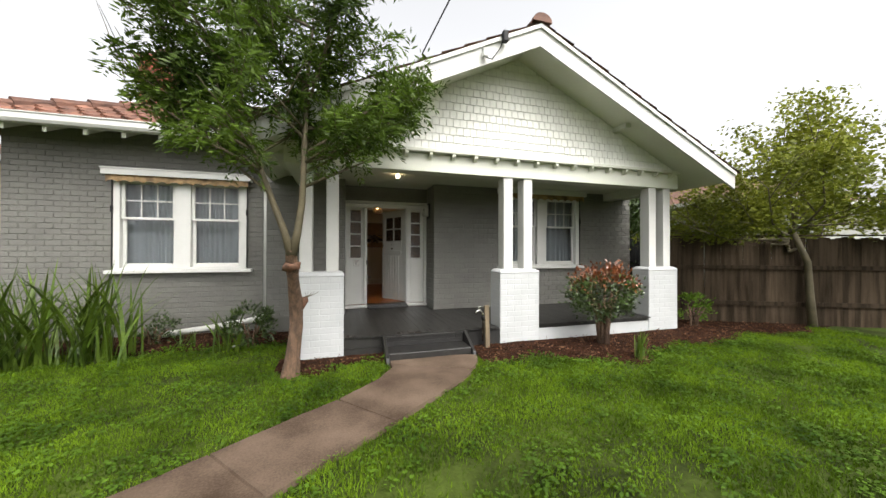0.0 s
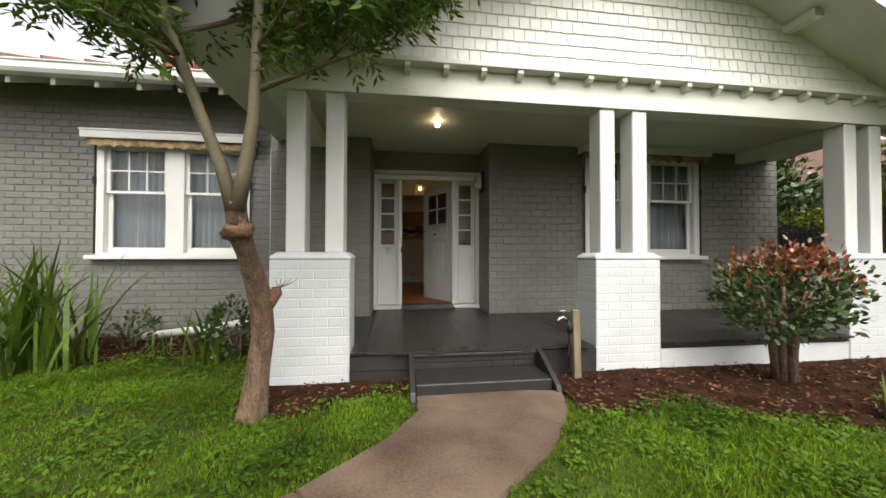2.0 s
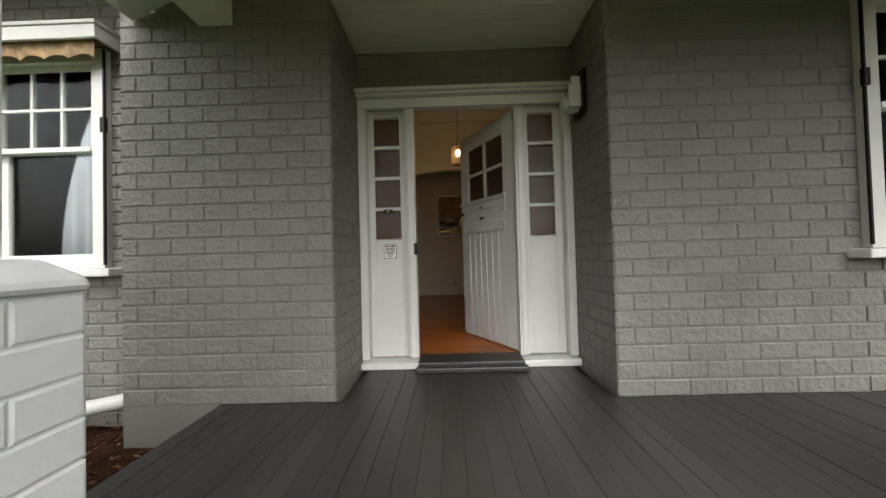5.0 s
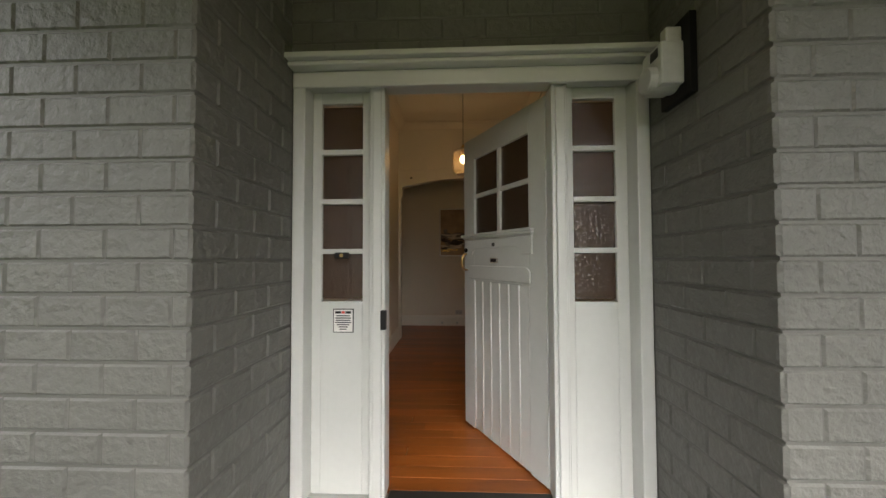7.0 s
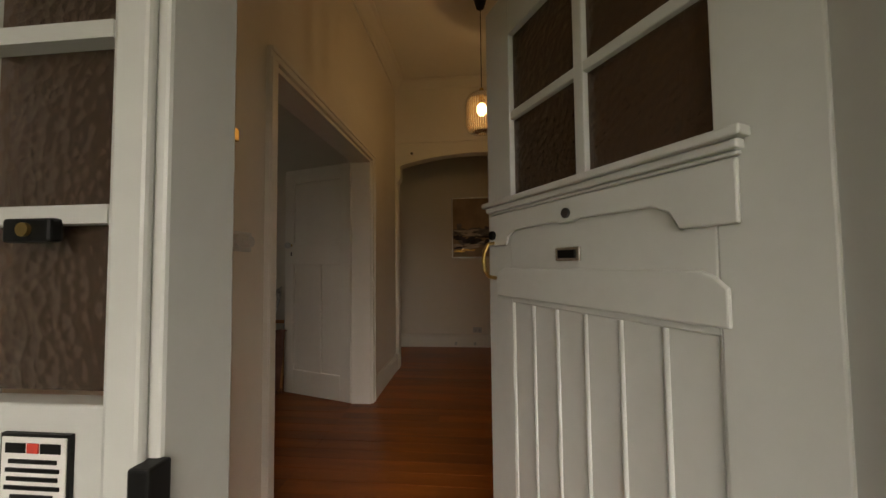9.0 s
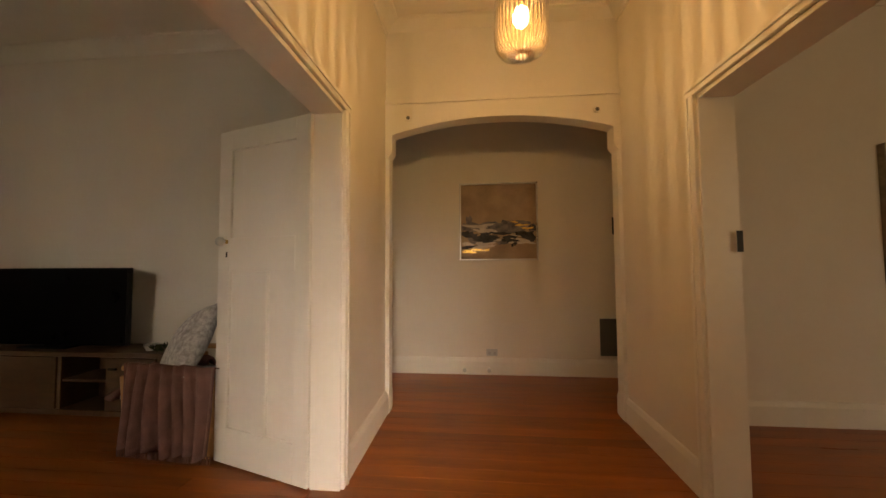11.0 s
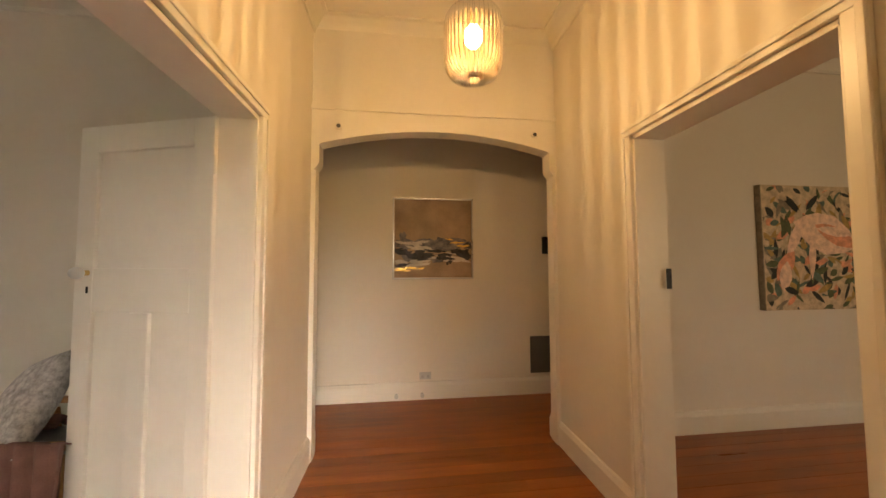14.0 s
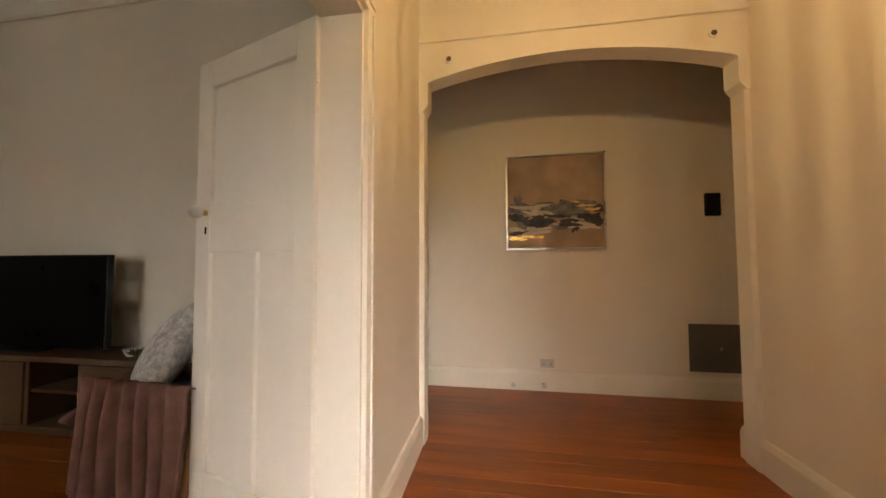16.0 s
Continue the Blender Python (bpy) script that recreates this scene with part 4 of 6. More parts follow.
for a, b, gx0, gx1 in ((0.096, 0.391, 0.143, 0.347), (1.334, 1.629, 1.372, 1.573)):
    side = part("sidelight", boxes((a, gx0, 2.395, 2.43, PORCH_Z + 0.06, 2.287), (gx1, b, 2.395, 2.43, PORCH_Z + 0.06, 2.287), (gx0, gx1, 2.395, 2.43, 2.232, 2.287), (gx0, gx1, 2.395, 2.43, PORCH_Z + 0.06, 1.25)), M_WHITE, ent, bevel=0.003)
    part("plinth_board", boxes((a - 0.06 if a < 1 else a - 0.08, b + 0.08 if a < 1 else b + 0.06, 2.25, 2.43, PORCH_Z, PORCH_Z + 0.05)), M_WHITE, ent, bevel=0.008)
    dz = (2.232 - 1.25) / 4
    for k in range(4):
        z = 1.25 + k * dz
        part("pane", boxes((gx0 - 0.004, gx1 + 0.004, 2.412, 2.418, z + 0.012, z + dz - 0.012)), M_RIPPLE, side, "rippled obscure glass")
        if k:
            part("glazing_bar", boxes((gx0, gx1, 2.388, 2.432, z - 0.012, z + 0.012)), M_WHITE, side)
sill = part("door_sill", boxes((0.475, 1.26, 2.20, 2.43, PORCH_Z + 0.002, FLOOR_Z + 0.004), (0.46, 1.275, 2.14, 2.199, PORCH_Z + 0.002, PORCH_Z + 0.04)), M_DARK, ent, "dark worn timber sill", bevel=0.008)
# warning sign under the sidelight
sign = thing("warning_sign", "small white warning sign with red heading on the door surround", "sign", (0.255, 2.3925, 1.12))
part("plate", boxes((0.205, 0.305, 2.3895, 2.3945, 1.10, 1.215)), M_BLACK, sign)
part("paper", boxes((0.209, 0.301, 2.3880, 2.3893, 1.104, 1.211)), M_PAPER, sign)
part("heading", boxes((0.216, 0.244, 2.3865, 2.3878, 1.192, 1.204), (0.266, 0.294, 2.3865, 2.3878, 1.192, 1.204)), M_BLACK, sign)
part("red_mark", boxes((0.247, 0.263, 2.3865, 2.3878, 1.192, 1.204)), M_RED, sign)
for k, half in enumerate((0.034, 0.038, 0.036, 0.039, 0.030, 0.022, 0.018)):
    part("text_bar", boxes((0.255 - half, 0.255 + half, 2.3865, 2.3878, 1.179 - k * 0.0108, 1.184 - k * 0.0108)), M_BLACK, sign)
bell = thing("doorbell", "small black doorbell with a brass button", "doorbell", (0.258, 2.3885, 1.49))
part("case", boxes((0.214, 0.284, 2.3745, 2.3905, 1.459, 1.490)), M_BLACK, bell, bevel=0.004)
part("button", cyl(bmesh.new(), (0.249, 2.3755, 1.475), (0.249, 2.3705, 1.475), 0.009), M_BRASS, bell)
strike = thing("lock_keeper", "dark steel lock keeper on the door jamb", "lock", (0.47, 2.44, 1.2))
part("plate", boxes((0.450, 0.476, 2.328, 2.356, 1.125, 1.215)), M_BLACK, strike, bevel=0.003)
latch = part("box", boxes((0.358, 0.402, 2.463, 2.51, 1.475, 1.56)), M_STEEL, strike, bevel=0.004)
part("latch_slot", boxes((0.4025, 0.4045, 2.475, 2.50, 1.49, 1.545)), M_BLACK, latch)

# the open front door: hinge at (1.255, 2.45)
door = thing("front_door", "white panelled front door standing open with four rippled panes", "door", (1.252, 2.445, 0))
HD = math.degrees(math.atan2(0.695, -0.388))
DM = pose(1.252, 2.445, 0, 0, 0, HD)  # x runs from the hinge to the free edge, +y is the outer face
W, Z0, Z1, ST = 0.795, 0.337, 2.275, 0.128


def dbx(*rows_):
    return boxes(*rows_, m=DM)


GZ0, GZ1 = 1.622, 2.128
part("leaf", dbx((0.0, ST, -0.04, 0.0, Z0, Z1), (W - ST, W, -0.04, 0.0, Z0, Z1), (ST, W - ST, -0.04, 0.0, GZ1, Z1), (ST, W - ST, -0.04, 0.0, 1.31, GZ0)), M_WHITE, door, bevel=0.003)
part("glazing_bar", dbx((W / 2 - 0.014, W / 2 + 0.014, -0.038, -0.002, GZ0, GZ1), (ST, W - ST, -0.036, -0.004, (GZ0 + GZ1) / 2 - 0.013, (GZ0 + GZ1) / 2 + 0.013)), M_WHITE, door, bevel=0.003)
for a, b in ((ST - 0.003, W / 2 - 0.014), (W / 2 + 0.014, W - ST + 0.003)):
    for c, d in ((GZ0, (GZ0 + GZ1) / 2 - 0.013), ((GZ0 + GZ1) / 2 + 0.013, GZ1)):
        part("pane", dbx((a, b, -0.024, -0.018, c, d)), M_RIPPLE, door, "rippled obscure glass")
shelf = part("shelf_moulding", dbx((0.078, W - 0.01, 0.001, 0.034, GZ0 - 0.018, GZ0 - 0.002), (0.086, W - 0.02, 0.001, 0.022, GZ0 - 0.034, GZ0 - 0.0185), (0.090, W - 0.024, 0.001, 0.014, GZ0 - 0.042, GZ0 - 0.0345)), M_WHITE, door, bevel=0.006)
n_board = 6
bw = (W - 2 * ST) / n_board
for k in range(n_board):
    part("board", dbx((ST + k * bw + 0.0015, ST + (k + 1) * bw - 0.0015, -0.035, -0.007, Z0 + 0.002, 1.33)), M_WHITE, door, bevel=0.003)
for k in range(n_board + 1):
    part("bead", cyl(bmesh.new(), DM @ Vector((ST + k * bw, -0.0065, Z0 + 0.01)), DM @ Vector((ST + k * bw, -0.0065, 1.33)), 0.0055, n=8), M_WHITE, door, smooth=True)
part("backing", dbx((ST, W - ST, -0.034, -0.012, Z0 + 0.003, 1.32)), M_WHITE, door)
# shaped apron between glass and boards
bm = bmesh.new()
ap = [(0.111, 1.325), (W - 0.064, 1.325), (W - 0.064, 1.385), (W - 0.075, 1.402), (W - 0.10, 1.412), (0.15, 1.412), (0.128, 1.402), (0.111, 1.385)]
prism(bm, [(x, z) for x, z in ap], 0.001, 0.012)
bmesh.ops.transform(bm, matrix=DM, verts=bm.verts)
part("lower_apron", bm, M_WHITE, door, bevel=0.004)
bm = bmesh.new()
ap = [(0.094, GZ0 - 0.043), (W - 0.03, GZ0 - 0.043), (W - 0.03, 1.48), (W - 0.11, 1.48), (W - 0.122, 1.508), (W - 0.155, 1.522), (W / 2 + 0.075, 1.526), (W / 2 + 0.06, 1.52), (W / 2 + 0.015, 1.52), (W / 2, 1.526), (0.225, 1.524), (0.196, 1.510), (0.180, 1.48), (0.094, 1.48)]
prism(bm, ap, 0.001, 0.010)
bmesh.ops.transform(bm, matrix=DM, verts=bm.verts)
part("upper_apron", bm, M_WHITE, door, bevel=0.004)


def dpt(x, y, z):
    return tuple(DM @ Vector((x, y, z)))


part("cylinder_lock", cyl(bmesh.new(), dpt(0.432, 0.0, 1.543), dpt(0.432, 0.016, 1.543), 0.012, n=16), M_STEEL, door, "dark round lock cylinder")
slot = part("letter_slot", dbx((0.397, 0.473, 0.001, 0.010, 1.430, 1.463)), M_CHROME, door, "small metal letter slot", bevel=0.003)
part("flap", dbx((0.409, 0.461, 0.0105, 0.013, 1.437, 1.456)), M_BLACK, slot)
part("edge_lock", cyl(bmesh.new(), dpt(W - 0.045, 0.0, 1.515), dpt(W - 0.045, 0.02, 1.515), 0.014, n=16), M_BLACK, door)
bm = tube(bmesh.new(), [dpt(W - 0.045, 0.004, 1.492), dpt(W - 0.045, 0.03, 1.487), dpt(W - 0.045, 0.045, 1.465), dpt(W - 0.045, 0.048, 1.435), dpt(W - 0.045, 0.045, 1.405), dpt(W - 0.045, 0.03, 1.385), dpt(W - 0.045, 0.004, 1.38)], [0.006, 0.006, 0.007, 0.008, 0.007, 0.006, 0.006])
part("pull_handle", bm, M_BRASS, door, "curved brass pull handle", smooth=True)
for z in (0.55, 1.30, 2.05):
    part("hinge", cyl(bmesh.new(), dpt(-0.008, -0.02, z), dpt(-0.008, -0.02, z + 0.09), 0.009), M_STEEL, door)

# electricity meter box on the alcove side
mb = thing("meter_box", "grey electricity meter on a black backing board", "meter", (1.69, 2.12, 2.1), )
part("backing_board", boxes((1.660, 1.684, 1.99, 2.17, 2.06, 2.36)), M_BLACK, mb)
bm = boxes((1.575, 1.659, 2.02, 2.15, 2.11, 2.27))
cyl(bm, (1.659, 2.085, 2.15), (1.545, 2.085, 2.15), 0.055, 0.048, n=20)
bx(bm, 1.60, 1.659, 2.03, 2.07, 2.271, 2.33)
part("meter", bm, M_GREYBOX, mb, bevel=0.006)
part("dial", boxes((1.573, 1.5745, 2.04, 2.09, 2.22, 2.255)), M_BLACK, mb)

# porch bulb
pb = thing("porch_light", "bare lit bulb on the verandah ceiling", "light", PORCH_BULB)
part("holder", cyl(bmesh.new(), (0.867, 0.993, 2.69), (0.867, 0.993, 2.745), 0.022), M_WHITE, pb)
bulb = part("bulb", ball(bmesh.new(), (0.867, 0.993, 2.652), 0.034, (1, 1, 1.2)), M_PBULB, pb, smooth=True)
bulb.visible_shadow = False

# steps
st = thing("steps", "dark painted brick step with sloping side boards", "steps", (1.1, -0.2, 0))
part("tread", boxes((0.545, 1.655, -0.36, -0.005, 0.0, 0.10)), M_DARK, st, bevel=0.012)
part("riser", boxes((0.545, 1.655, -0.004, 0.025, -0.02, 0.225)), M_DARKBRICK, st)
part("nosing", boxes((0.50, 1.70, -0.035, 0.03, 0.212, 0.236)), M_DARK, st, bevel=0.004)
for r in range(2):
    for k in range(6):
        a = 0.55 + k * 0.20 - (0.10 if r else 0)
        a0, b0 = max(a, 0.547), min(a + 0.192, 1.653)
        if b0 - a0 > 0.03:
            part("brick", boxes((a0, b0, -0.014, -0.0045, 0.104, 0.153) if r else (a0, b0, -0.014, -0.0045, 0.159, 0.208)), M_DARKBRICK, st)
for x in (0.50, 1.66):
    bm = bmesh.new()
    prism(bm, [(-0.005, 0.25), (-0.06, 0.25), (-0.42, 0.06), (-0.44, 0.0), (-0.44, -0.05), (-0.36, -0.05), (-0.005, 0.12)], x, x + 0.042, axis="x")
    part("side_board", bm, M_DARK, st, bevel=0.005)
skirt = thing("verandah_skirt", "dark board and white base under the verandah edge", "skirting", (0, 0.0, 0), kind="structure")
part("dark_board", boxes((0.0, 0.499, 0.004, 0.029, 0.10, 0.23), (0.0, 0.499, -0.004, 0.029, -0.05, 0.095)), M_DARK, skirt)
part("dark_brick", boxes((1.703, 2.264, 0.004, 0.029, -0.05, 0.225)), M_DARKBRICK, skirt)
part("white_base", boxes((2.94, 5.13, 0.012, 0.029, -0.05, 0.19)), M_WHITEBRICK, skirt)

# tap on a stake
tap = thing("garden_tap", "garden tap on a weathered timber stake", "tap", (2.0, -0.1, 0))
part("stake", boxes((1.965, 2.03, -0.15, -0.10, -0.1, 0.56), m=pose(0, 0, 0, 0, -1.5, 0)), M_STAKE, tap, bevel=0.006)
bm = tube(bmesh.new(), [(1.93, -0.12, 0.10), (1.93, -0.12, 0.46), (1.91, -0.125, 0.52), (1.86, -0.14, 0.55), (1.82, -0.15, 0.54), (1.80, -0.155, 0.50)], [0.013, 0.013, 0.014, 0.015, 0.014, 0.012])
part("pipe", bm, M_CHROME, tap, smooth=True)
part("handle", boxes((1.83, 1.89, -0.15, -0.135, 0.60, 0.612), (1.853, 1.867, -0.15, -0.135, 0.55, 0.60)), M_CHROME, tap, bevel=0.003)
part("elbow", ball(bmesh.new(), (1.935, -0.12, 0.44), 0.03, (1, 1, 1.5)), M_BLACK, tap, smooth=True)

# downpipe and waste pipe
dp = thing("downpipe", "grey painted downpipe against the brick wall", "pipe", (-1.28, 1.9, 0))
part("upright", cyl(bmesh.new(), (-1.29, 1.93, 0.30), (-1.29, 1.93, 3.1), 0.045, n=16), M_PIPE, dp, smooth=True)
part("elbow", tube(bmesh.new(), [(-1.29, 1.93, 0.36), (-1.31, 1.925, 0.26), (-1.42, 1.90, 0.22), (-2.0, 1.75, 0.15), (-2.7, 1.66, 0.09)], [0.045, 0.047, 0.047, 0.047, 0.047], n=14), M_PIPE, dp, smooth=True)

# camera-like box and cable on the barge board
cbx = thing("junction_box", "small dark box with cable on the barge board", "box", (1.80, -0.63, 4.0))
xb = 1.72
part("case", boxes((xb - 0.035, xb + 0.035, -0.70, -0.641, gz(xb) - 0.21, gz(xb) - 0.10)), M_GREYBOX, cbx, bevel=0.006)
part("cable", tube(bmesh.new(), [(xb + 0.02, -0.66, gz(xb) - 0.21), (xb + 0.1, -0.66, gz(xb) - 0.22), (xb + 0.22, -0.655, gz(xb) - 0.05), (xb + 0.28, -0.68, gz(xb) + 0.16)], [0.008] * 4, n=6), M_BLACK, cbx)
part("insulator", boxes((xb + 0.24, xb + 0.31, -0.72, -0.645, gz(xb) + 0.02, gz(xb) + 0.16)), M_BLACK, cbx, bevel=0.008)
wire = thing("overhead_cable", "black overhead service cable to the gable", "cable", (0.897, -0.64, 3.8))
part("line", tube(bmesh.new(), [(0.897, -0.64, 3.80), (1.04, -1.24, 4.04), (1.96, -5.2, 5.6), (4.3, -15.6, 9.9)], [0.009] * 4, n=6), M_BLACK, wire)

# ---- hall ----
pen = thing("pendant_light", "ribbed amber glass pendant lamp on a thin cord", "light", (PENDANT[0], PENDANT[1], CEIL_Z))
PX, PY = PENDANT[0], PENDANT[1]
part("cord", cyl(bmesh.new(), (PX, PY, 2.695), (PX, PY, 3.31), 0.0035, n=6), M_BLACK, pen)
part("canopy", cyl(bmesh.new(), (PX, PY, 3.31), (PX, PY, 3.399), 0.03, 0.055, n=20), M_BLACK, pen, smooth=False)
part("cap", cyl(bmesh.new(), (PX, PY, 2.652), (PX, PY, 2.70), 0.035, 0.014, n=20), M_BRASS, pen)
part("socket", cyl(bmesh.new(), (PX, PY, 2.585), (PX, PY, 2.651), 0.022, n=16), M_BRASS, pen)
prof = [(0.034, 2.662), (0.062, 2.656), (0.092, 2.640), (0.108, 2.614), (0.113, 2.58), (0.113, 2.45), (0.108, 2.415), (0.090, 2.385), (0.060, 2.370), (0.025, 2.364)]
for nm, par, mt in (("glass_shade", 0, pane("amber_glass", (0.99, 0.93, 0.82), 0.04, veil=0.05, spec_ior=1.45, veil_colour=(1.0, 0.72, 0.42))), ("glass_ribs", 1, pane("amber_glass_rib", (0.54, 0.42, 0.28), 0.04, veil=0.07, spec_ior=1.5, veil_colour=(1.0, 0.70, 0.40)))):
    bm = bmesh.new()
    NR = 40
    for k in range(NR):
        a0 = 2 * math.pi * (k + (0.5 if par else 0.0)) / NR
        a1 = a0 + math.pi / NR * 1.0
        am = (a0 + a1) / 2
        cols = []
        for a, gr in ((a0, 0), (am, 0.006), (a1, 0)):
            cols.append([bm.verts.new((PX + math.cos(a) * (r + gr * (1 if par else -0.3)), PY + math.sin(a) * (r + gr * (1 if par else -0.3)), z)) for r, z in prof])
        for c0, c1 in zip(cols, cols[1:]):
            for i in range(len(prof) - 1):
                bm.faces.new((c0[i], c1[i], c1[i + 1], c0[i + 1]))
    part(nm, bm, mt, pen, smooth=True)
b2 = part("bulb", ball(bmesh.new(), (PX, PY, 2.545), 0.036, (1, 1, 1.35), 16), M_BULB, pen, smooth=True)
b2.visible_shadow = False


def panel_door(name, label, hinge, angle, w, z0, z1):
    o = thing(name, label, "door", (hinge[0], hinge[1], z0))
    m = pose(hinge[0], hinge[1], 0, 0, 0, angle)
    s = 0.10
    zm = z0 + (z1 - z0) * 0.605
    part("leaf", boxes((0, s, -0.036, 0, z0, z1), (w - s, w, -0.036, 0, z0, z1), (s, w - s, -0.036, 0, z1 - 0.12, z1), (s, w - s, -0.036, 0, z0, z0 + 0.20), (s, w - s, -0.036, 0, zm - 0.07, zm + 0.12), (w / 2 - 0.05, w / 2 + 0.05, -0.036, 0, z0 + 0.201, zm - 0.071), m=m), M_INTRIM, o, bevel=0.004)
    for a, b, c, d in ((s, w - s, zm + 0.12, z1 - 0.12), (s, w / 2 - 0.05, z0 + 0.20, zm - 0.07), (w / 2 + 0.05, w - s, z0 + 0.20, zm - 0.07)):
        part("panel", boxes((a - 0.002, b + 0.002, -0.028, -0.016, c - 0.002, d + 0.002), m=m), M_INTRIM, o, bevel=0.003)
    kz = zm + 0.10
    kn = part("knob", cyl(bmesh.new(), m @ Vector((w - 0.075, -0.05, kz)), m @ Vector((w - 0.075, -0.0365, kz)), 0.012), M_BRASS, o)
    part("porcelain_knob", ball(bmesh.new(), m @ Vector((w - 0.075, -0.072, kz)), 0.027), M_WHITE, kn, smooth=True)
    kn = part("knob", cyl(bmesh.new(), m @ Vector((w - 0.075, 0.0005, kz)), m @ Vector((w - 0.075, 0.02, kz)), 0.012), M_BRASS, o)
    part("porcelain_knob", ball(bmesh.new(), m @ Vector((w - 0.075, 0.042, kz)), 0.027), M_WHITE, kn, smooth=True)
    part("keyhole", boxes((w - 0.080, w - 0.070, 0.0005, 0.003, kz - 0.09, kz - 0.06), m=m), M_BLACK, o)
    for z in (z0 + 0.2, z1 - 0.25):
        part("hinge", cyl(bmesh.new(), m @ Vector((-0.008, 0.004, z)), m @ Vector((-0.008, 0.004, z + 0.08)), 0.007), M_INTRIM, o)
    return o


panel_door("room_door", "ivory three-panel door standing open with a white knob", (-0.178, 4.655), 163, 0.70, 0.335, 2.262)

# back wall of the passage
ptg = thing("abstract_painting", "abstract dark seascape with gold flecks in a silver frame", "painting", (0.92, 6.56, 1.5))
part("frame", boxes((0.518, 0.530, 6.532, 6.57, 1.50, 2.315), (1.317, 1.329, 6.532, 6.57, 1.50, 2.315), (0.5301, 1.3169, 6.532, 6.57, 1.50, 1.512), (0.5301, 1.3169, 6.532, 6.57, 2.303, 2.315)), M_SILVER, ptg, bevel=0.002)
part("canvas", boxes((0.536, 1.311, 6.542, 6.568, 1.518, 2.297)), M_CANVAS, ptg)
rs = random.Random(5)


def stroke(bm, x, z, w, h, y, face=-1, a=0.0, n=14):
    """A ragged flat dab of paint."""
    vs = []
    for i in range(n):
        t = 2 * math.pi * i / n
        r = 1 + rs.uniform(-0.35, 0.3)
        dx, dz = w * math.cos(t) * r, h * math.sin(t) * r
        vs.append(bm.verts.new((min(1.309, max(0.538, x + dx * math.cos(a) - dz * math.sin(a))), y, z + dx * math.sin(a) + dz * math.cos(a))))
    bm.faces.new(vs[::-1] if face > 0 else vs)


for nm, mt, rows_, y in (
        ("slate_stroke", M_SLATE, [(0.65, 1.82, 0.13, 0.05), (0.98, 1.86, 0.20, 0.07), (1.20, 1.83, 0.13, 0.06), (0.82, 1.72, 0.20, 0.04), (0.62, 1.93, 0.03, 0.05)], 6.5412),
        ("pale_stroke", M_PALE, [(0.72, 1.86, 0.14, 0.018), (0.85, 1.80, 0.16, 0.02), (1.05, 1.70, 0.22, 0.02), (0.72, 1.66, 0.16, 0.025), (1.15, 1.76, 0.1, 0.012)], 6.5408),
        ("ink_stroke", M_INK, [(0.62, 1.78, 0.09, 0.035), (0.72, 1.72, 0.14, 0.03), (0.88, 1.77, 0.13, 0.022), (1.03, 1.73, 0.08, 0.03), (1.20, 1.75, 0.11, 0.04), (1.27, 1.84, 0.05, 0.03), (0.61, 1.64, 0.07, 0.015), (1.08, 1.66, 0.03, 0.02)], 6.5404),
        ("gold_stroke", M_GOLD, [(1.10, 1.90, 0.05, 0.006), (1.18, 1.865, 0.07, 0.009), (1.22, 1.83, 0.06, 0.010), (0.60, 1.60, 0.05, 0.012), (0.70, 1.615, 0.06, 0.010), (0.80, 1.61, 0.04, 0.007), (0.66, 1.585, 0.04, 0.006)], 6.5400)):
    for x, z, w, h in rows_:
        for j in range(7):
            bm = bmesh.new()
            stroke(bm, x + rs.uniform(-w, w) * 0.8, z + rs.uniform(-h, h) * 0.8, w * rs.uniform(0.3, 0.75), h * rs.uniform(0.35, 0.85), y - 0.00001 * j, a=rs.uniform(-0.3, 0.3))
            part(nm, bm, mt, ptg)
kp = thing("wall_keypad", "small black wall speaker on the plaster", "speaker", (2.12, 6.56, 1.76))
part("case", boxes((2.07, 2.175, 6.535, 6.569, 1.755, 1.935)), M_BLACK, kp, bevel=0.006)
vp = thing("wall_panel", "dark grey access panel with a small latch", "panel", (2.1, 6.56, 0.54))
part("plate", boxes((1.925, 2.30, 6.552, 6.569, 0.535, 0.905)), M_VENT, vp, bevel=0.003)
part("latch", cyl(bmesh.new(), (2.14, 6.5515, 0.72), (2.14, 6.542, 0.72), 0.012), M_CHROME, vp)
so = thing("power_socket", "white double power socket above the baseboard", "socket", (0.84, 6.56, 0.54))
part("plate", boxes((0.785, 0.90, 6.560, 6.569, 0.515, 0.585)), M_WHITE, so, bevel=0.003)
for x in (0.815, 0.87):
    part("outlet", boxes((x - 0.012, x + 0.012, 6.5585, 6.5595, 0.53, 0.555)), M_GREYBOX, so)
for x in (0.56, 0.81):
    ds = thing("door_stop", "white door stop on the baseboard", "door stop", (x, 6.54, 0.36))
    part("plug", cyl(bmesh.new(), (x, 6.547, 0.38), (x, 6.50, 0.38), 0.016, 0.02), M_WHITE, ds)
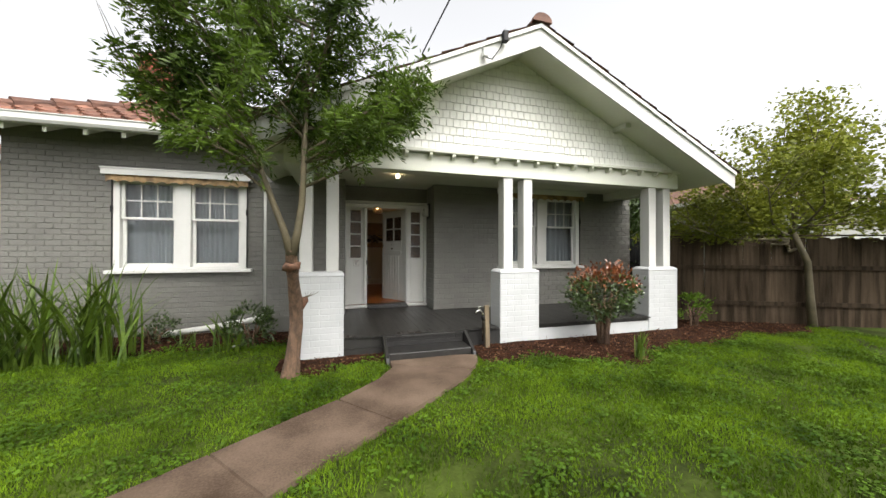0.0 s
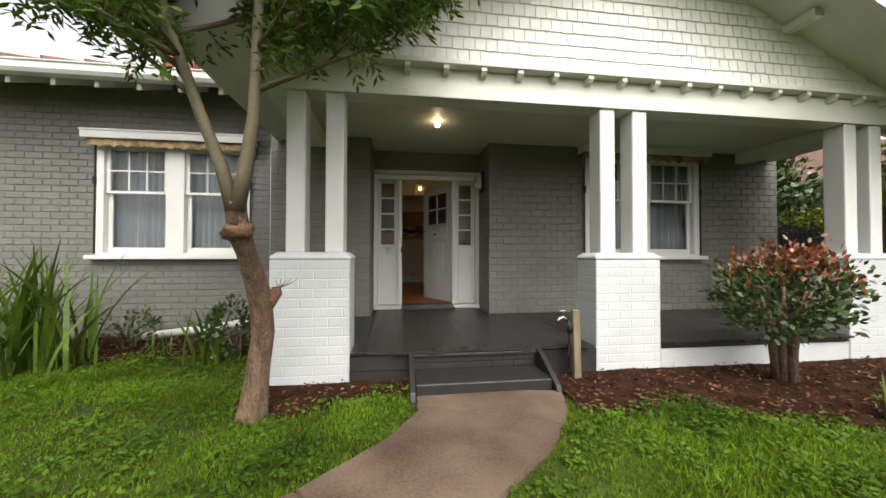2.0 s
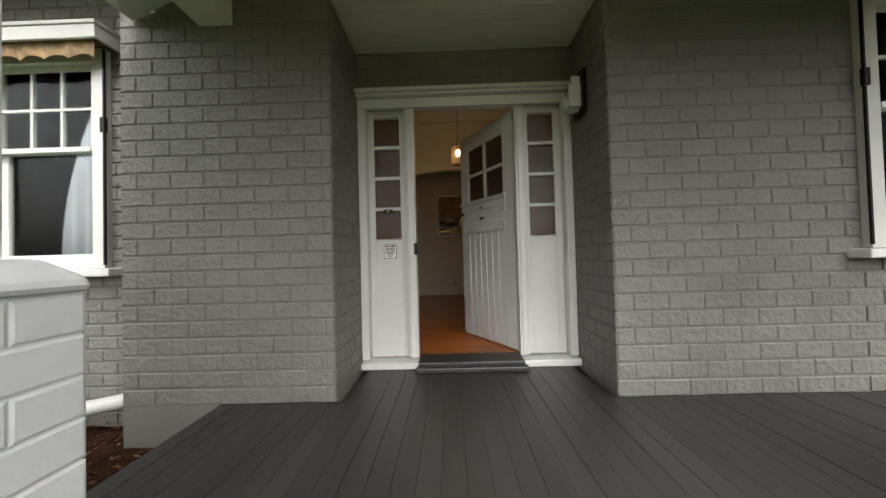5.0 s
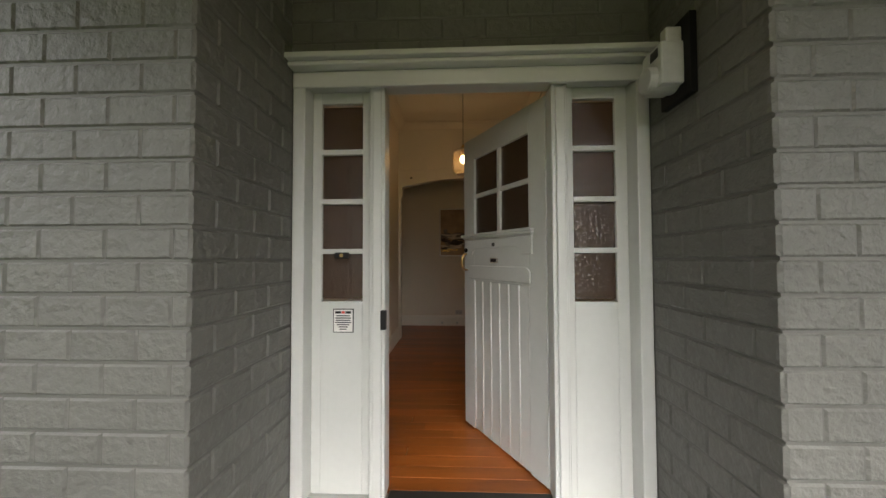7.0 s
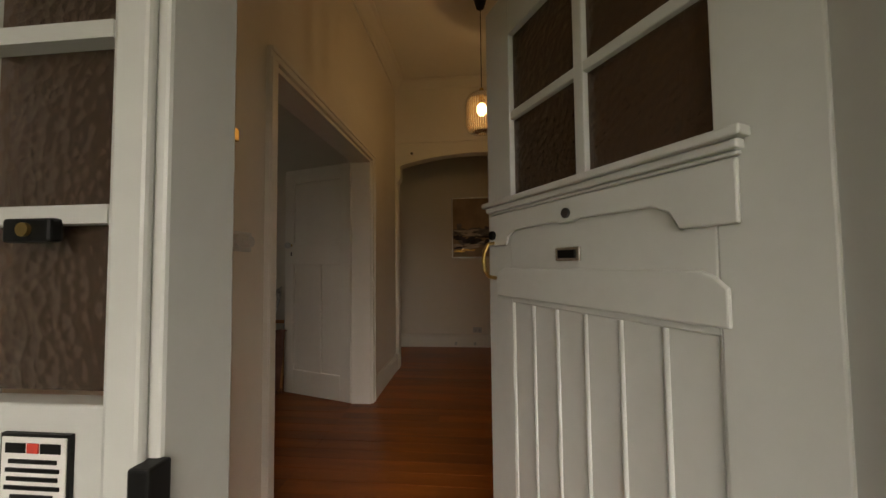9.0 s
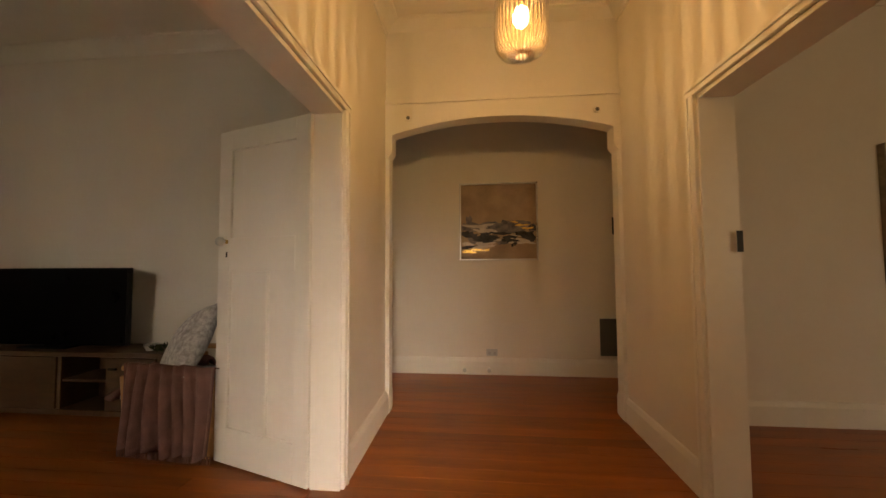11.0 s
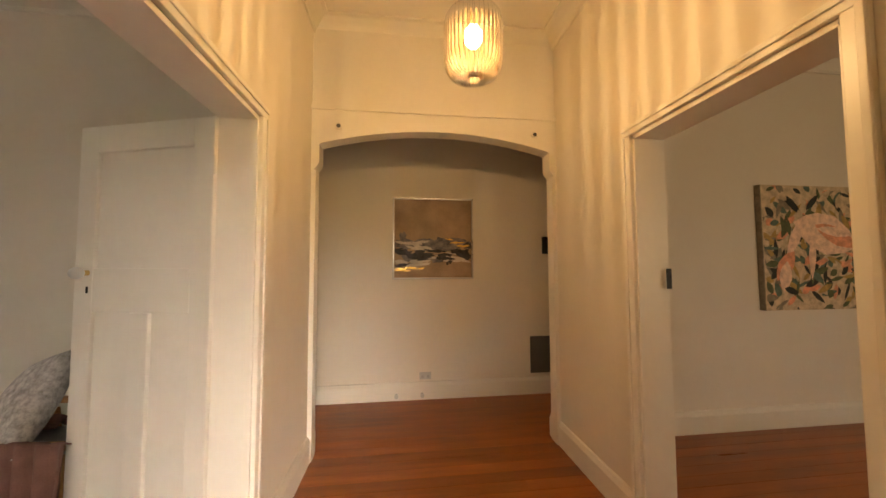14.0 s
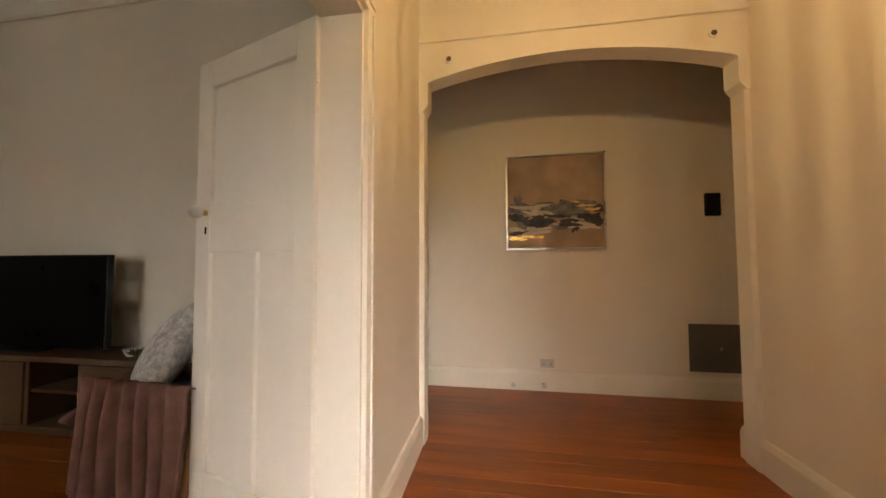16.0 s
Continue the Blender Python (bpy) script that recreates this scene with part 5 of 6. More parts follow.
# by the front door
tb = thing("intercom_panel", "black wall panel beside the doorway", "panel", (-0.01, 2.9, 1.95))
part("case", boxes((-0.0195, 0.014, 2.80, 3.034, 1.85, 2.12)), M_BLACK, tb, bevel=0.005)
part("bracket", boxes((-0.0195, 0.002, 3.038, 3.10, 1.86, 1.905)), M_BRASS, tb, bevel=0.003)
sw = thing("light_switch", "white switch plate with two round knobs", "switch", (-0.015, 3.1, 1.48))
part("plate", boxes((-0.0195, 0.0, 3.0, 3.178, 1.478, 1.548)), M_WHITE, sw, bevel=0.004)
for y in (3.075, 3.135):
    part("knob", cyl(bmesh.new(), (0.0, y, 1.512), (0.028, y, 1.512), 0.022, 0.019, n=16), M_WHITE, sw)

# ---- front room: canvas ----
cv = thing("tropical_canvas", "square canvas painting of pink shapes and tropical leaves", "painting", (4.0, 5.58, 1.26))
part("canvas", boxes((3.51, 4.53, 5.555, 5.599, 1.262, 2.285)), M_ART["cream"], cv)
part("edge", boxes((3.502, 3.509, 5.554, 5.599, 1.262, 2.285)), M_ART["grey"], cv, "dark grey canvas edge")
rs = random.Random(9)


def art_leaf(name, col, x, z, ln, w, a, y):
    """A flat painted leaf or limb, kept inside the canvas."""
    bm_ = bmesh.new()
    vs = []
    for u, v in [(0, 0), (0.15, 0.55), (0.3, 0.85), (0.55, 1), (0.8, 0.6), (1, 0), (0.8, -0.6), (0.55, -1), (0.3, -0.85), (0.15, -0.55)]:
        dx, dz = u * ln, v * w
        vs.append(bm_.verts.new((min(4.525, max(3.515, x + dx * math.cos(a) - dz * math.sin(a))), y, min(2.28, max(1.267, z + dx * math.sin(a) + dz * math.cos(a))))))
    bm_.faces.new(vs)
    part(name, bm_, M_ART[col], cv)


for k in range(270):
    x, z = rs.uniform(3.53, 4.50), rs.uniform(1.28, 2.25)
    if z > 2.05 and rs.random() < 0.4:
        continue
    art_leaf("painted_leaf", rs.choice(("green", "teal", "ochre", "grey", "inkgreen", "ochre", "cream", "green", "inkgreen", "pink")), x, z, rs.uniform(0.07, 0.19), rs.uniform(0.014, 0.034), rs.uniform(0, 6.3), 5.5545 - k * 0.00001)
art_y = 5.5510
for col, x, z, ln, w, a in (("peach", 3.80, 1.98, 0.66, 0.17, -0.30), ("pink", 4.00, 1.96, 0.46, 0.075, -0.42), ("peach", 4.02, 1.93, 0.36, 0.04, -0.15), ("peach", 3.90, 2.03, 0.40, 0.05, -2.05), ("peach", 3.98, 1.92, 0.42, 0.035, -1.65), ("pink", 3.79, 1.74, 0.30, 0.07, -2.2), ("peach", 3.72, 1.66, 0.26, 0.06, -1.75), ("inkgreen", 3.68, 1.44, 0.14, 0.028, -0.3), ("inkgreen", 3.84, 2.06, 0.17, 0.03, 2.2), ("inkgreen", 3.92, 2.08, 0.19, 0.025, 0.8)):
    art_y -= 0.0003
    art_leaf("painted_shape", col, x, z, ln, w, a, art_y)

# ---- sitting room ----
tvu = thing("tv_unit", "low light oak television unit", "tv unit", (-2.45, 5.4, FLOOR_Z))
part("top", boxes((-3.35, -1.58, 5.27, 5.57, 0.79, 0.825)), M_OAK, tvu, bevel=0.004)
part("side_panel", boxes((-3.33, -3.29, 5.28, 5.57, 0.36, 0.789)), M_OAK, tvu, bevel=0.004)
part("side_panel", boxes((-1.64, -1.60, 5.28, 5.57, 0.36, 0.789)), M_OAK, tvu, bevel=0.004)
part("back_panel", boxes((-3.289, -1.641, 5.55, 5.57, 0.36, 0.789)), M_OAK, tvu, bevel=0.004)
part("base", boxes((-3.289, -1.641, 5.28, 5.549, 0.36, 0.40)), M_OAK, tvu, bevel=0.004)
part("divider", boxes((-2.45, -2.42, 5.28, 5.549, 0.401, 0.789)), M_OAK, tvu, bevel=0.004)
part("shelf", boxes((-2.419, -2.05, 5.29, 5.549, 0.60, 0.62)), M_OAK, tvu, bevel=0.004)
for a, b in ((-2.04, -1.645), (-3.285, -2.455)):
    dr = part("door", boxes((a, b, 5.272, 5.289, 0.405, 0.785)), M_OAK, tvu, bevel=0.003)
    part("handle", boxes((a + 0.03, a + 0.09, 5.258, 5.2715, 0.70, 0.715)), M_BLACK, dr)
for x in (-3.28, -1.66):
    part("foot", boxes((x - 0.03, x + 0.03, 5.32, 5.38, FLOOR_Z, 0.36)), M_OAK, tvu)
tv = thing("television", "flat black television on the oak unit", "television", (-2.45, 5.42, 0.825))
part("screen", boxes((-3.23, -2.03, 5.386, 5.392, 0.85, 1.435)), M_SCREEN, tv)
part("case", boxes((-3.245, -2.015, 5.3925, 5.43, 0.845, 1.45)), M_BLACK, tv, bevel=0.006)
part("stand", boxes((-2.90, -2.50, 5.34, 5.50, 0.8255, 0.835), (-2.75, -2.65, 5.41, 5.43, 0.8351, 0.846)), M_BLACK, tv)
orn = thing("ornament", "small white bowl with green sprigs", "ornament", (-1.76, 5.38, 0.826))
part("bowl", cyl(bmesh.new(), (-1.78, 5.37, 0.826), (-1.78, 5.37, 0.87), 0.03, 0.05, n=16), M_WHITE, orn)
p = np.tile([[-1.70, 5.36, 0.835]], (60, 1)) + rng.normal(0, 0.03, (60, 3)) * [1, 1, 0.3]
ob = new("sprigs", quick_mesh("sprigs", leaf_quads(p, rng.normal(size=(60, 3)) + [0, 0, 0.5], rng.uniform(0.03, 0.06, 60), np.full(60, 0.008)), 4, M_LEAFD))
ob.parent, ob.matrix_parent_inverse = orn, Matrix.Translation(-orn.location)

# armchair, facing -x
ch = thing("armchair", "honey timber armchair with grey upholstered seat", "armchair", (-0.9, 5.25, FLOOR_Z))
CM = pose(-1.19, 5.21, FLOOR_Z - 0.05, 0, 0, -4)
part("seat", boxes((-0.42, 0.30, -0.25, 0.25, 0.30, 0.43), m=CM), M_FABRIC, ch, bevel=0.04)
part("backrest", boxes((0.20, 0.32, -0.25, 0.25, 0.40, 0.86), m=CM @ pose(0, 0, 0, 0, 8, 0)), M_FABRIC, ch, bevel=0.04)
for y in (-0.31, 0.27):
    part("armrest", boxes((-0.32, 0.34, y, y + 0.05, 0.535, 0.57), m=CM), M_PINEARM, ch, bevel=0.012)
    part("leg", boxes((-0.28, -0.235, y + 0.005, y + 0.045, 0.05, 0.534), m=CM @ pose(-0.0, 0, 0, 0, -6, 0)), M_PINEARM, ch, bevel=0.008)
    part("leg", boxes((0.27, 0.315, y + 0.005, y + 0.045, 0.05, 0.534), m=CM @ pose(0, 0, 0, 0, 4, 0)), M_PINEARM, ch, bevel=0.008)
    part("rail", boxes((-0.26, 0.28, y + 0.01, y + 0.04, 0.25, 0.30), m=CM), M_PINEARM, ch)
cu = thing("cushion", "pale patterned cushion leaning in the armchair", "cushion", (-0.76, 5.2, 0.76))
bm = bmesh.new()
bmesh.ops.create_grid(bm, x_segments=14, y_segments=14, size=0.23)
top = list(bm.verts)
for v in top:
    u, w_ = v.co.x / 0.23, v.co.y / 0.23
    v.co.z = 0.085 * (max(0, 1 - u * u) * max(0, 1 - w_ * w_)) ** 0.45
    v.co.x *= 1 - 0.07 * (1 - w_ * w_)
    v.co.y *= 1 - 0.07 * (1 - u * u)
d = bmesh.ops.duplicate(bm, geom=bm.verts[:] + bm.edges[:] + bm.faces[:])
for v in [g for g in d["geom"] if isinstance(g, bmesh.types.BMVert)]:
    v.co.z *= -1
bmesh.ops.remove_doubles(bm, verts=bm.verts, dist=0.0005)
bmesh.ops.recalc_face_normals(bm, faces=bm.faces)
bmesh.ops.transform(bm, matrix=pose(-1.25, 5.12, 0.94, 0, 0, 50) @ Matrix.Scale(1.12, 4) @ pose(0, 0, 0, 0, -62, 0) @ pose(0, 0, 0, 0, 0, 20), verts=bm.verts)
part("cover", bm, M_CUSHION, cu, smooth=True)
# throw over the near arm
th = thing("throw_blanket", "dusty pink throw draped over the chair arm", "blanket", (-0.8, 4.92, 0.9))
bm = bmesh.new()
nu, nv = 60, 16
grid = []
for i in range(nu + 1):
    u = i / nu
    row = []
    for j in range(nv + 1):
        v = j / nv
        if v < 0.25:
            yy, zz = 0.03 - 0.10 * (1 - v / 0.25) + 0.0, 0.592 - 0.08 * (1 - v / 0.25)
            yy = -0.345 + 0.14 * (1 - v / 0.25) + 0.02
        else:
            yy, zz = -0.335 - 0.02 * (v - 0.25), 0.592 - 0.50 * (v - 0.25) / 0.75
        fold = 0.026 * math.sin(u * 48 + 1.5 * math.sin(u * 9)) * min(1, v * 2.0)
        row.append(bm.verts.new(CM @ Vector((-0.26 + 0.64 * u + 0.02 * math.sin(v * 3 + u * 7), yy + fold - 0.012, zz + 0.015 * math.sin(u * 20) * v))))
    grid.append(row)
for a, b in zip(grid, grid[1:]):
    for j in range(nv):
        bm.faces.new((a[j], b[j], b[j + 1], a[j + 1]))
tb_ = part("cloth", bm, M_THROW, th, smooth=True)
sm = tb_.modifiers.new("thickness", "SOLIDIFY")
sm.thickness = 0.008
fr = bmesh.new()
for i in range(70):
    u = i / 69
    x0_ = -0.26 + 0.64 * u
    cyl(fr, CM @ Vector((x0_, -0.36, 0.10)), CM @ Vector((x0_ + rs.uniform(-0.012, 0.012), -0.36, 0.02)), 0.003, 0.002, n=4)
part("fringe", fr, M_THROW, th)
bm = bmesh.new()
bmesh.ops.create_grid(bm, x_segments=24, y_segments=16, size=1)
for v in bm.verts:
    u, w_ = v.co.x, v.co.y
    v.co = CM @ Vector((-0.28 + 0.16 * u, -0.04 + 0.26 * w_, 0.47 + 0.03 * math.sin(w_ * 14 + 3 * u) - 0.16 * max(0, -u - 0.2) + 0.05 * (1 - w_ * w_)))
tb_ = part("loose_fold", bm, M_THROW, th, smooth=True)
sm = tb_.modifiers.new("thickness", "SOLIDIFY")
sm.thickness = 0.02


# ---- garden ----
def branchlet(bm, p, d, length, r, depth, tips, bend=0.25):
    """A limb that forks; its ends are gathered in tips."""
    pts, rad = [p], [r]
    q, dd = Vector(p), Vector(d).normalized()
    for i in range(4):
        dd = (dd + Vector((rs.uniform(-1, 1), rs.uniform(-1, 1), rs.uniform(-0.5, 0.9))) * bend * 0.35).normalized()
        q = q + dd * length / 4
        pts.append(tuple(q))
        rad.append(r * (1 - 0.15 * (i + 1)))
        if depth <= 1:
            tips.append((tuple(q), tuple(dd)))
    tube(bm, pts, rad, n=7 if r > 0.012 else 5)
    if depth > 0:
        for k in range(3):
            a = Vector((rs.uniform(-1, 1), rs.uniform(-1, 1), rs.uniform(-0.2, 0.9)))
            at = pts[2 + (k % 3)]
            branchlet(bm, at, (dd + a * 0.9), length * rs.uniform(0.55, 0.75), r * 0.5, depth - 1, tips, bend)


def compound_leaves(tips, per, spread, leaflet, width, droop=0.35):
    """Feathered leaves: pairs of leaflets along a drooping stalk."""
    quads = []
    T = np.array([t[0] for t in tips])
    D = np.array([t[1] for t in tips])
    idx = rng.integers(0, len(T), per)
    base = T[idx] + rng.normal(0, spread, (per, 3))
    axis = unit(D[idx] * 0.5 + rng.normal(0, 0.8, (per, 3)) + [0, 0, -droop])
    for k in range(5):
        at = base + axis * (0.03 + k * 0.028) + np.array([0, 0, -0.003]) * k * k
        for s in (-1, 1):
            side = unit(np.cross(axis, [0.05, 0.1, 1.0])) * s
            quads.append(leaf_quads(at, axis * 0.7 + side * 0.9 + rng.normal(0, 0.15, (per, 3)), leaflet * rng.uniform(0.8, 1.25, per), np.full(per, width)))
    quads.append(leaf_quads(base + axis * 0.16, axis, np.full(per, leaflet), np.full(per, width)))
    return np.concatenate(quads)


rs = random.Random(11)
TY, TC = -0.50, -0.92
tree = thing("ash_tree", "young ash tree with a knotted pruned trunk on the lawn", "tree", (-0.6, TY, 0))
trunk = [(-0.59, TY, -0.08), (-0.58, TY, 0.02), (-0.555, TY, 0.25), (-0.525, TY + 0.02, 0.55), (-0.525, TY - 0.02, 0.80), (-0.53, TY - 0.14, 0.98), (-0.53, TY - 0.25, 1.12), (-0.525, TY - 0.34, 1.22), (-0.525, TC + 0.03, 1.34), (-0.52, TC, 1.42)]
part("trunk", tube(bmesh.new(), trunk, [0.115, 0.096, 0.080, 0.074, 0.078, 0.060, 0.056, 0.060, 0.056, 0.056], n=16, wob=0.16), M_BARK, tree, smooth=True)
bm = ball(bmesh.new(), (-0.53, TC + 0.06, 1.24), 0.085, (1.0, 1.0, 0.8), 18)
for v in bm.verts:
    v.co += 0.045 * noise.noise(v.co * 30) * (v.co - Vector((-0.53, TC + 0.06, 1.24))).normalized()
part("knot", bm, M_CUTWOOD, tree, "swollen pruning scar", smooth=True)
part("stub", tube(bmesh.new(), [(-0.53, TY, 0.70), (-0.47, TY, 0.78), (-0.435, TY, 0.84), (-0.43, TY, 0.875)], [0.05, 0.045, 0.046, 0.030], n=12, wob=0.15), M_CUTWOOD, tree, smooth=True)
tw = bmesh.new()
for k in range(5):
    tube(tw, [(-0.43, TY, 0.865), (-0.42 + 0.02 * k, TY - 0.02, 0.90), (-0.43 + 0.035 * k, TY - 0.02, 0.93 + 0.01 * (k % 2))], [0.004, 0.003, 0.002], n=5)
part("twig", tw, M_BARKTOP, tree)
limbs = bmesh.new()
tips = []
left = [(-0.525, TC, 1.36), (-0.60, TC, 1.62), (-0.70, TC - 0.02, 1.9), (-0.80, TC - 0.03, 2.2), (-0.95, TC - 0.02, 2.7), (-1.05, TC, 3.2), (-1.12, TC, 3.7), (-1.14, TC, 4.3)]
right = [(-0.515, TC, 1.36), (-0.465, TC, 1.6), (-0.425, TC, 1.9), (-0.41, TC, 2.3), (-0.40, TC, 2.65), (-0.38, TC, 3.1), (-0.33, TC, 3.7), (-0.30, TC, 4.3)]
part("limb", tube(bmesh.new(), left, [0.046, 0.035, 0.030, 0.026, 0.022, 0.016, 0.010, 0.006], n=10, wob=0.08), M_BARKTOP, tree, smooth=True)
part("limb", tube(bmesh.new(), right, [0.050, 0.039, 0.034, 0.030, 0.026, 0.020, 0.012, 0.007], n=10, wob=0.08), M_BARKTOP, tree, smooth=True)
for src, lo in ((left, 3), (right, 3)):
    for i in range(lo, len(src)):
        for k in range(4):
            a = rs.uniform(0, 6.28)
            d = (math.cos(a), 0.75 * math.sin(a), rs.uniform(0.15, 0.8))
            branchlet(limbs, src[i], d, rs.uniform(0.55, 0.85), 0.014, 1, tips)
for p0, d in (((-0.41, TC, 2.2), (0.9, -0.1, 0.5)), ((-0.42, TC, 2.05), (0.9, 0.1, 0.4)), ((-0.41, TC, 2.4), (1, 0.2, 0.7)), ((-0.8, TC, 2.15), (-0.9, -0.1, 0.6)), ((-0.88, TC, 2.4), (-0.9, 0.2, 0.45)), ((-0.75, TC, 2.0), (-0.8, 0.2, 0.7)), ((-0.40, TC, 2.55), (-0.6, -0.2, 0.5)), ((-0.95, TC, 2.65), (0.7, -0.2, 0.45)), ((-0.39, TC, 2.85), (0.3, -0.6, 0.6)), ((-0.85, TC, 2.35), (0.4, 0.5, 0.5))):
    branchlet(limbs, p0, d, 0.9, 0.018, 2, tips, 0.2)
tagged(part("branchwork", limbs, M_BARKTOP, tree, smooth=True), kind="stuff")
ob = new("crown", quick_mesh("crown", compound_leaves([t for t in tips if t[0][0] > -1.85 and t[0][0] < 0.85 and t[0][2] > 2.15], 3700, 0.055, 0.076, 0.0105), 4, M_LEAF))
ob.parent, ob.matrix_parent_inverse = tree, Matrix.Translation(-tree.location)


def shrub(name, label, at, rx, rz, z0, leaves, size, material, stems=6, second=None, sr=0.012):
    """Stems and a broken crown of single leaves in clumps."""
    o = thing(name, label, "shrub", at)
    x, y, z = at
    bm_ = bmesh.new()
    ends = []
    for k in range(stems):
        a = 6.28 * k / stems + rs.uniform(-0.3, 0.3)
        r = rx * rs.uniform(0.25, 0.65)
        p0 = (x + 0.05 * math.cos(a), y + 0.05 * math.sin(a), z - 0.05)
        p1 = (x + 0.4 * r * math.cos(a), y + 0.4 * r * math.sin(a), z + z0 + 0.1)
        p2 = (x + r * math.cos(a), y + r * math.sin(a), z + z0 + rz * rs.uniform(0.8, 1.3))
        tube(bm_, [p0, p1, p2], [sr * 1.6, sr * 1.2, sr * 0.5], n=7)
    part("stem", bm_, M_BARK, o, smooth=True)
    n_cl = max(10, leaves // 14)
    c = rng.normal(size=(n_cl, 3))
    c = unit(c) * rng.uniform(0.45, 1.0, (n_cl, 1)) ** 0.6 * [rx, rx * 0.9, rz] + [x, y, z + z0 + rz]
    idx = rng.integers(0, n_cl, leaves)
    pp = c[idx] + rng.normal(0, rx * 0.10, (leaves, 3))
    pp[:, 2] = np.maximum(pp[:, 2], z + 0.03)
    dd = unit(pp - [x, y, z + z0 + rz * 0.5]) + rng.normal(0, 0.6, (leaves, 3)) + [0, 0, 0.2]
    quads_ = leaf_quads(pp, dd, size * rng.uniform(0.7, 1.3, leaves), np.full(leaves, size * 0.27)).reshape(-1, 4, 3)
    red = np.zeros(leaves, bool) if second is None else (pp[:, 2] > z + z0 + rz * 1.42 + rng.normal(0, 0.10, leaves))
    for nm, sel, mt in (("crown", ~red, material), ("red_foliage", red, second)):
        if sel.any():
            ob_ = new(nm, quick_mesh(nm, quads_[sel].reshape(-1, 3), 4, mt))
            ob_.parent, ob_.matrix_parent_inverse = o, Matrix.Translation(-o.location)
    return o


shrub("photinia_shrub", "rounded shrub with green leaves and red new tips", (3.78, -0.42, 0), 0.52, 0.40, 0.38, 2600, 0.062, M_LEAFD, 8, M_LEAFR, 0.022)
shrub("small_shrub", "low dark green shrub by the white pier", (-1.30, 0.95, 0), 0.33, 0.27, 0.05, 900, 0.06, M_LEAFD)
shrub("small_shrub", "straggly dark green shrub against the wall", (-2.72, 1.45, 0), 0.34, 0.20, 0.02, 380, 0.055, M_LEAFD, 7)
shrub("rose_bush", "thin leafy bush beside the pier", (6.30, 0.10, 0), 0.30, 0.28, 0.06, 420, 0.06, M_WEED)


def strap_clump(name, label, at, n, h, spread, material=None, width=0.022):
    """Long arching strap leaves, each folded along its middle."""
    o = thing(name, label, "plant", at)
    quads_ = []
    for k in range(n):
        a = rs.uniform(0, 6.28)
        ln = h * rs.uniform(0.6, 1.15)
        out = spread * rs.uniform(0.1, 1.0)
        w_ = width * rs.uniform(0.6, 1.2)
        x0_, y0_ = at[0] + rs.gauss(0, spread * 0.22), at[1] + rs.gauss(0, spread * 0.18)
        side = Vector((-math.sin(a + rs.uniform(-0.5, 0.5)), math.cos(a), 0))
        prev = None
        for j in range(7):
            t = j / 6
            q = Vector((x0_ + math.cos(a) * out * t ** 1.7, y0_ + math.sin(a) * out * t ** 1.7, at[2] - 0.03 + ln * (t - 0.22 * (out / spread) * t ** 3)))
            ww = w_ * (0.7 + 0.6 * t - 1.25 * t ** 3)
            cur = (q - side * ww, q + side * ww)
            if prev:
                quads_ += [prev[0], prev[1], cur[1], cur[0]]
            prev = cur
        ob_ = new("leaf", quick_mesh("leaf", np.array([tuple(v) for v in quads_]), 4, material or M_FLAX))
        ob_.parent, ob_.matrix_parent_inverse = o, Matrix.Translation(-o.location)
        quads_ = []


strap_clump("flax_clump", "tall green strap-leaved clump by the wall", (-3.05, 0.80, 0), 95, 1.25, 0.85)
strap_clump("flax_clump", "wide green strap-leaved clump by the wall", (-3.75, 0.65, 0), 110, 1.25, 0.95)
strap_clump("flax_clump", "green strap-leaved clump by the side gate", (-4.6, 0.6, 0), 90, 1.15, 0.8)
strap_clump("iris_clump", "few tall green blades beside the shrub", (-1.58, 0.85, 0), 14, 0.62, 0.35)
strap_clump("iris_clump", "short green tuft in the mulch", (3.75, -1.12, 0), 26, 0.42, 0.16, None, 0.012)
strap_clump("iris_clump", "short dry green tuft near the small shrub", (-2.2, 1.05, 0), 12, 0.30, 0.35, None, 0.012)

shrub("hedge", "dense dark hedge behind the side gate", (7.6, 3.7, 0), 1.5, 1.75, 0.1, 9000, 0.13, M_LEAFD, 9, None, 0.03)

# tree by the fence
ft = thing("fence_tree", "spreading tree with yellow-green young leaves by the fence", "tree", (8.3, -0.35, 0))
bm = bmesh.new()
tips = []
tube(bm, [(8.45, -0.55, -0.1), (8.42, -0.52, 0.6), (8.40, -0.5, 1.2), (8.2, -0.4, 1.75)], [0.075, 0.06, 0.055, 0.048], n=10)
for k in range(10):
    a = 6.28 * k / 10 + rs.uniform(-0.2, 0.2)
    branchlet(bm, (8.15, -0.35, 1.40 + 0.05 * k), (math.cos(a) * 1.4, 0.8 * math.sin(a), rs.uniform(-0.05, 0.35)), 1.45, 0.028, 2, tips, 0.25)
for k in range(6):
    branchlet(bm, (8.2, -0.4, 1.9), (rs.uniform(-0.7, 1.2), rs.uniform(-0.4, 0.4), 1.0), 1.5, 0.02, 1, tips, 0.15)
part("trunk", bm, M_BARKTOP, ft, smooth=True)
T = np.array([t[0] for t in tips])
idx = rng.integers(0, len(T), 34000)
pp = T[idx] + rng.normal(0, 0.13, (34000, 3)) * [1.2, 1.2, 0.7]
pp = pp[pp[:, 0] > 6.45]
ob = new("crown", quick_mesh("crown", leaf_quads(pp, rng.normal(size=pp.shape) * [1, 1, 0.5], 0.085 * rng.uniform(0.7, 1.3, len(pp)), np.full(len(pp), 0.024)), 4, M_LEAFY))
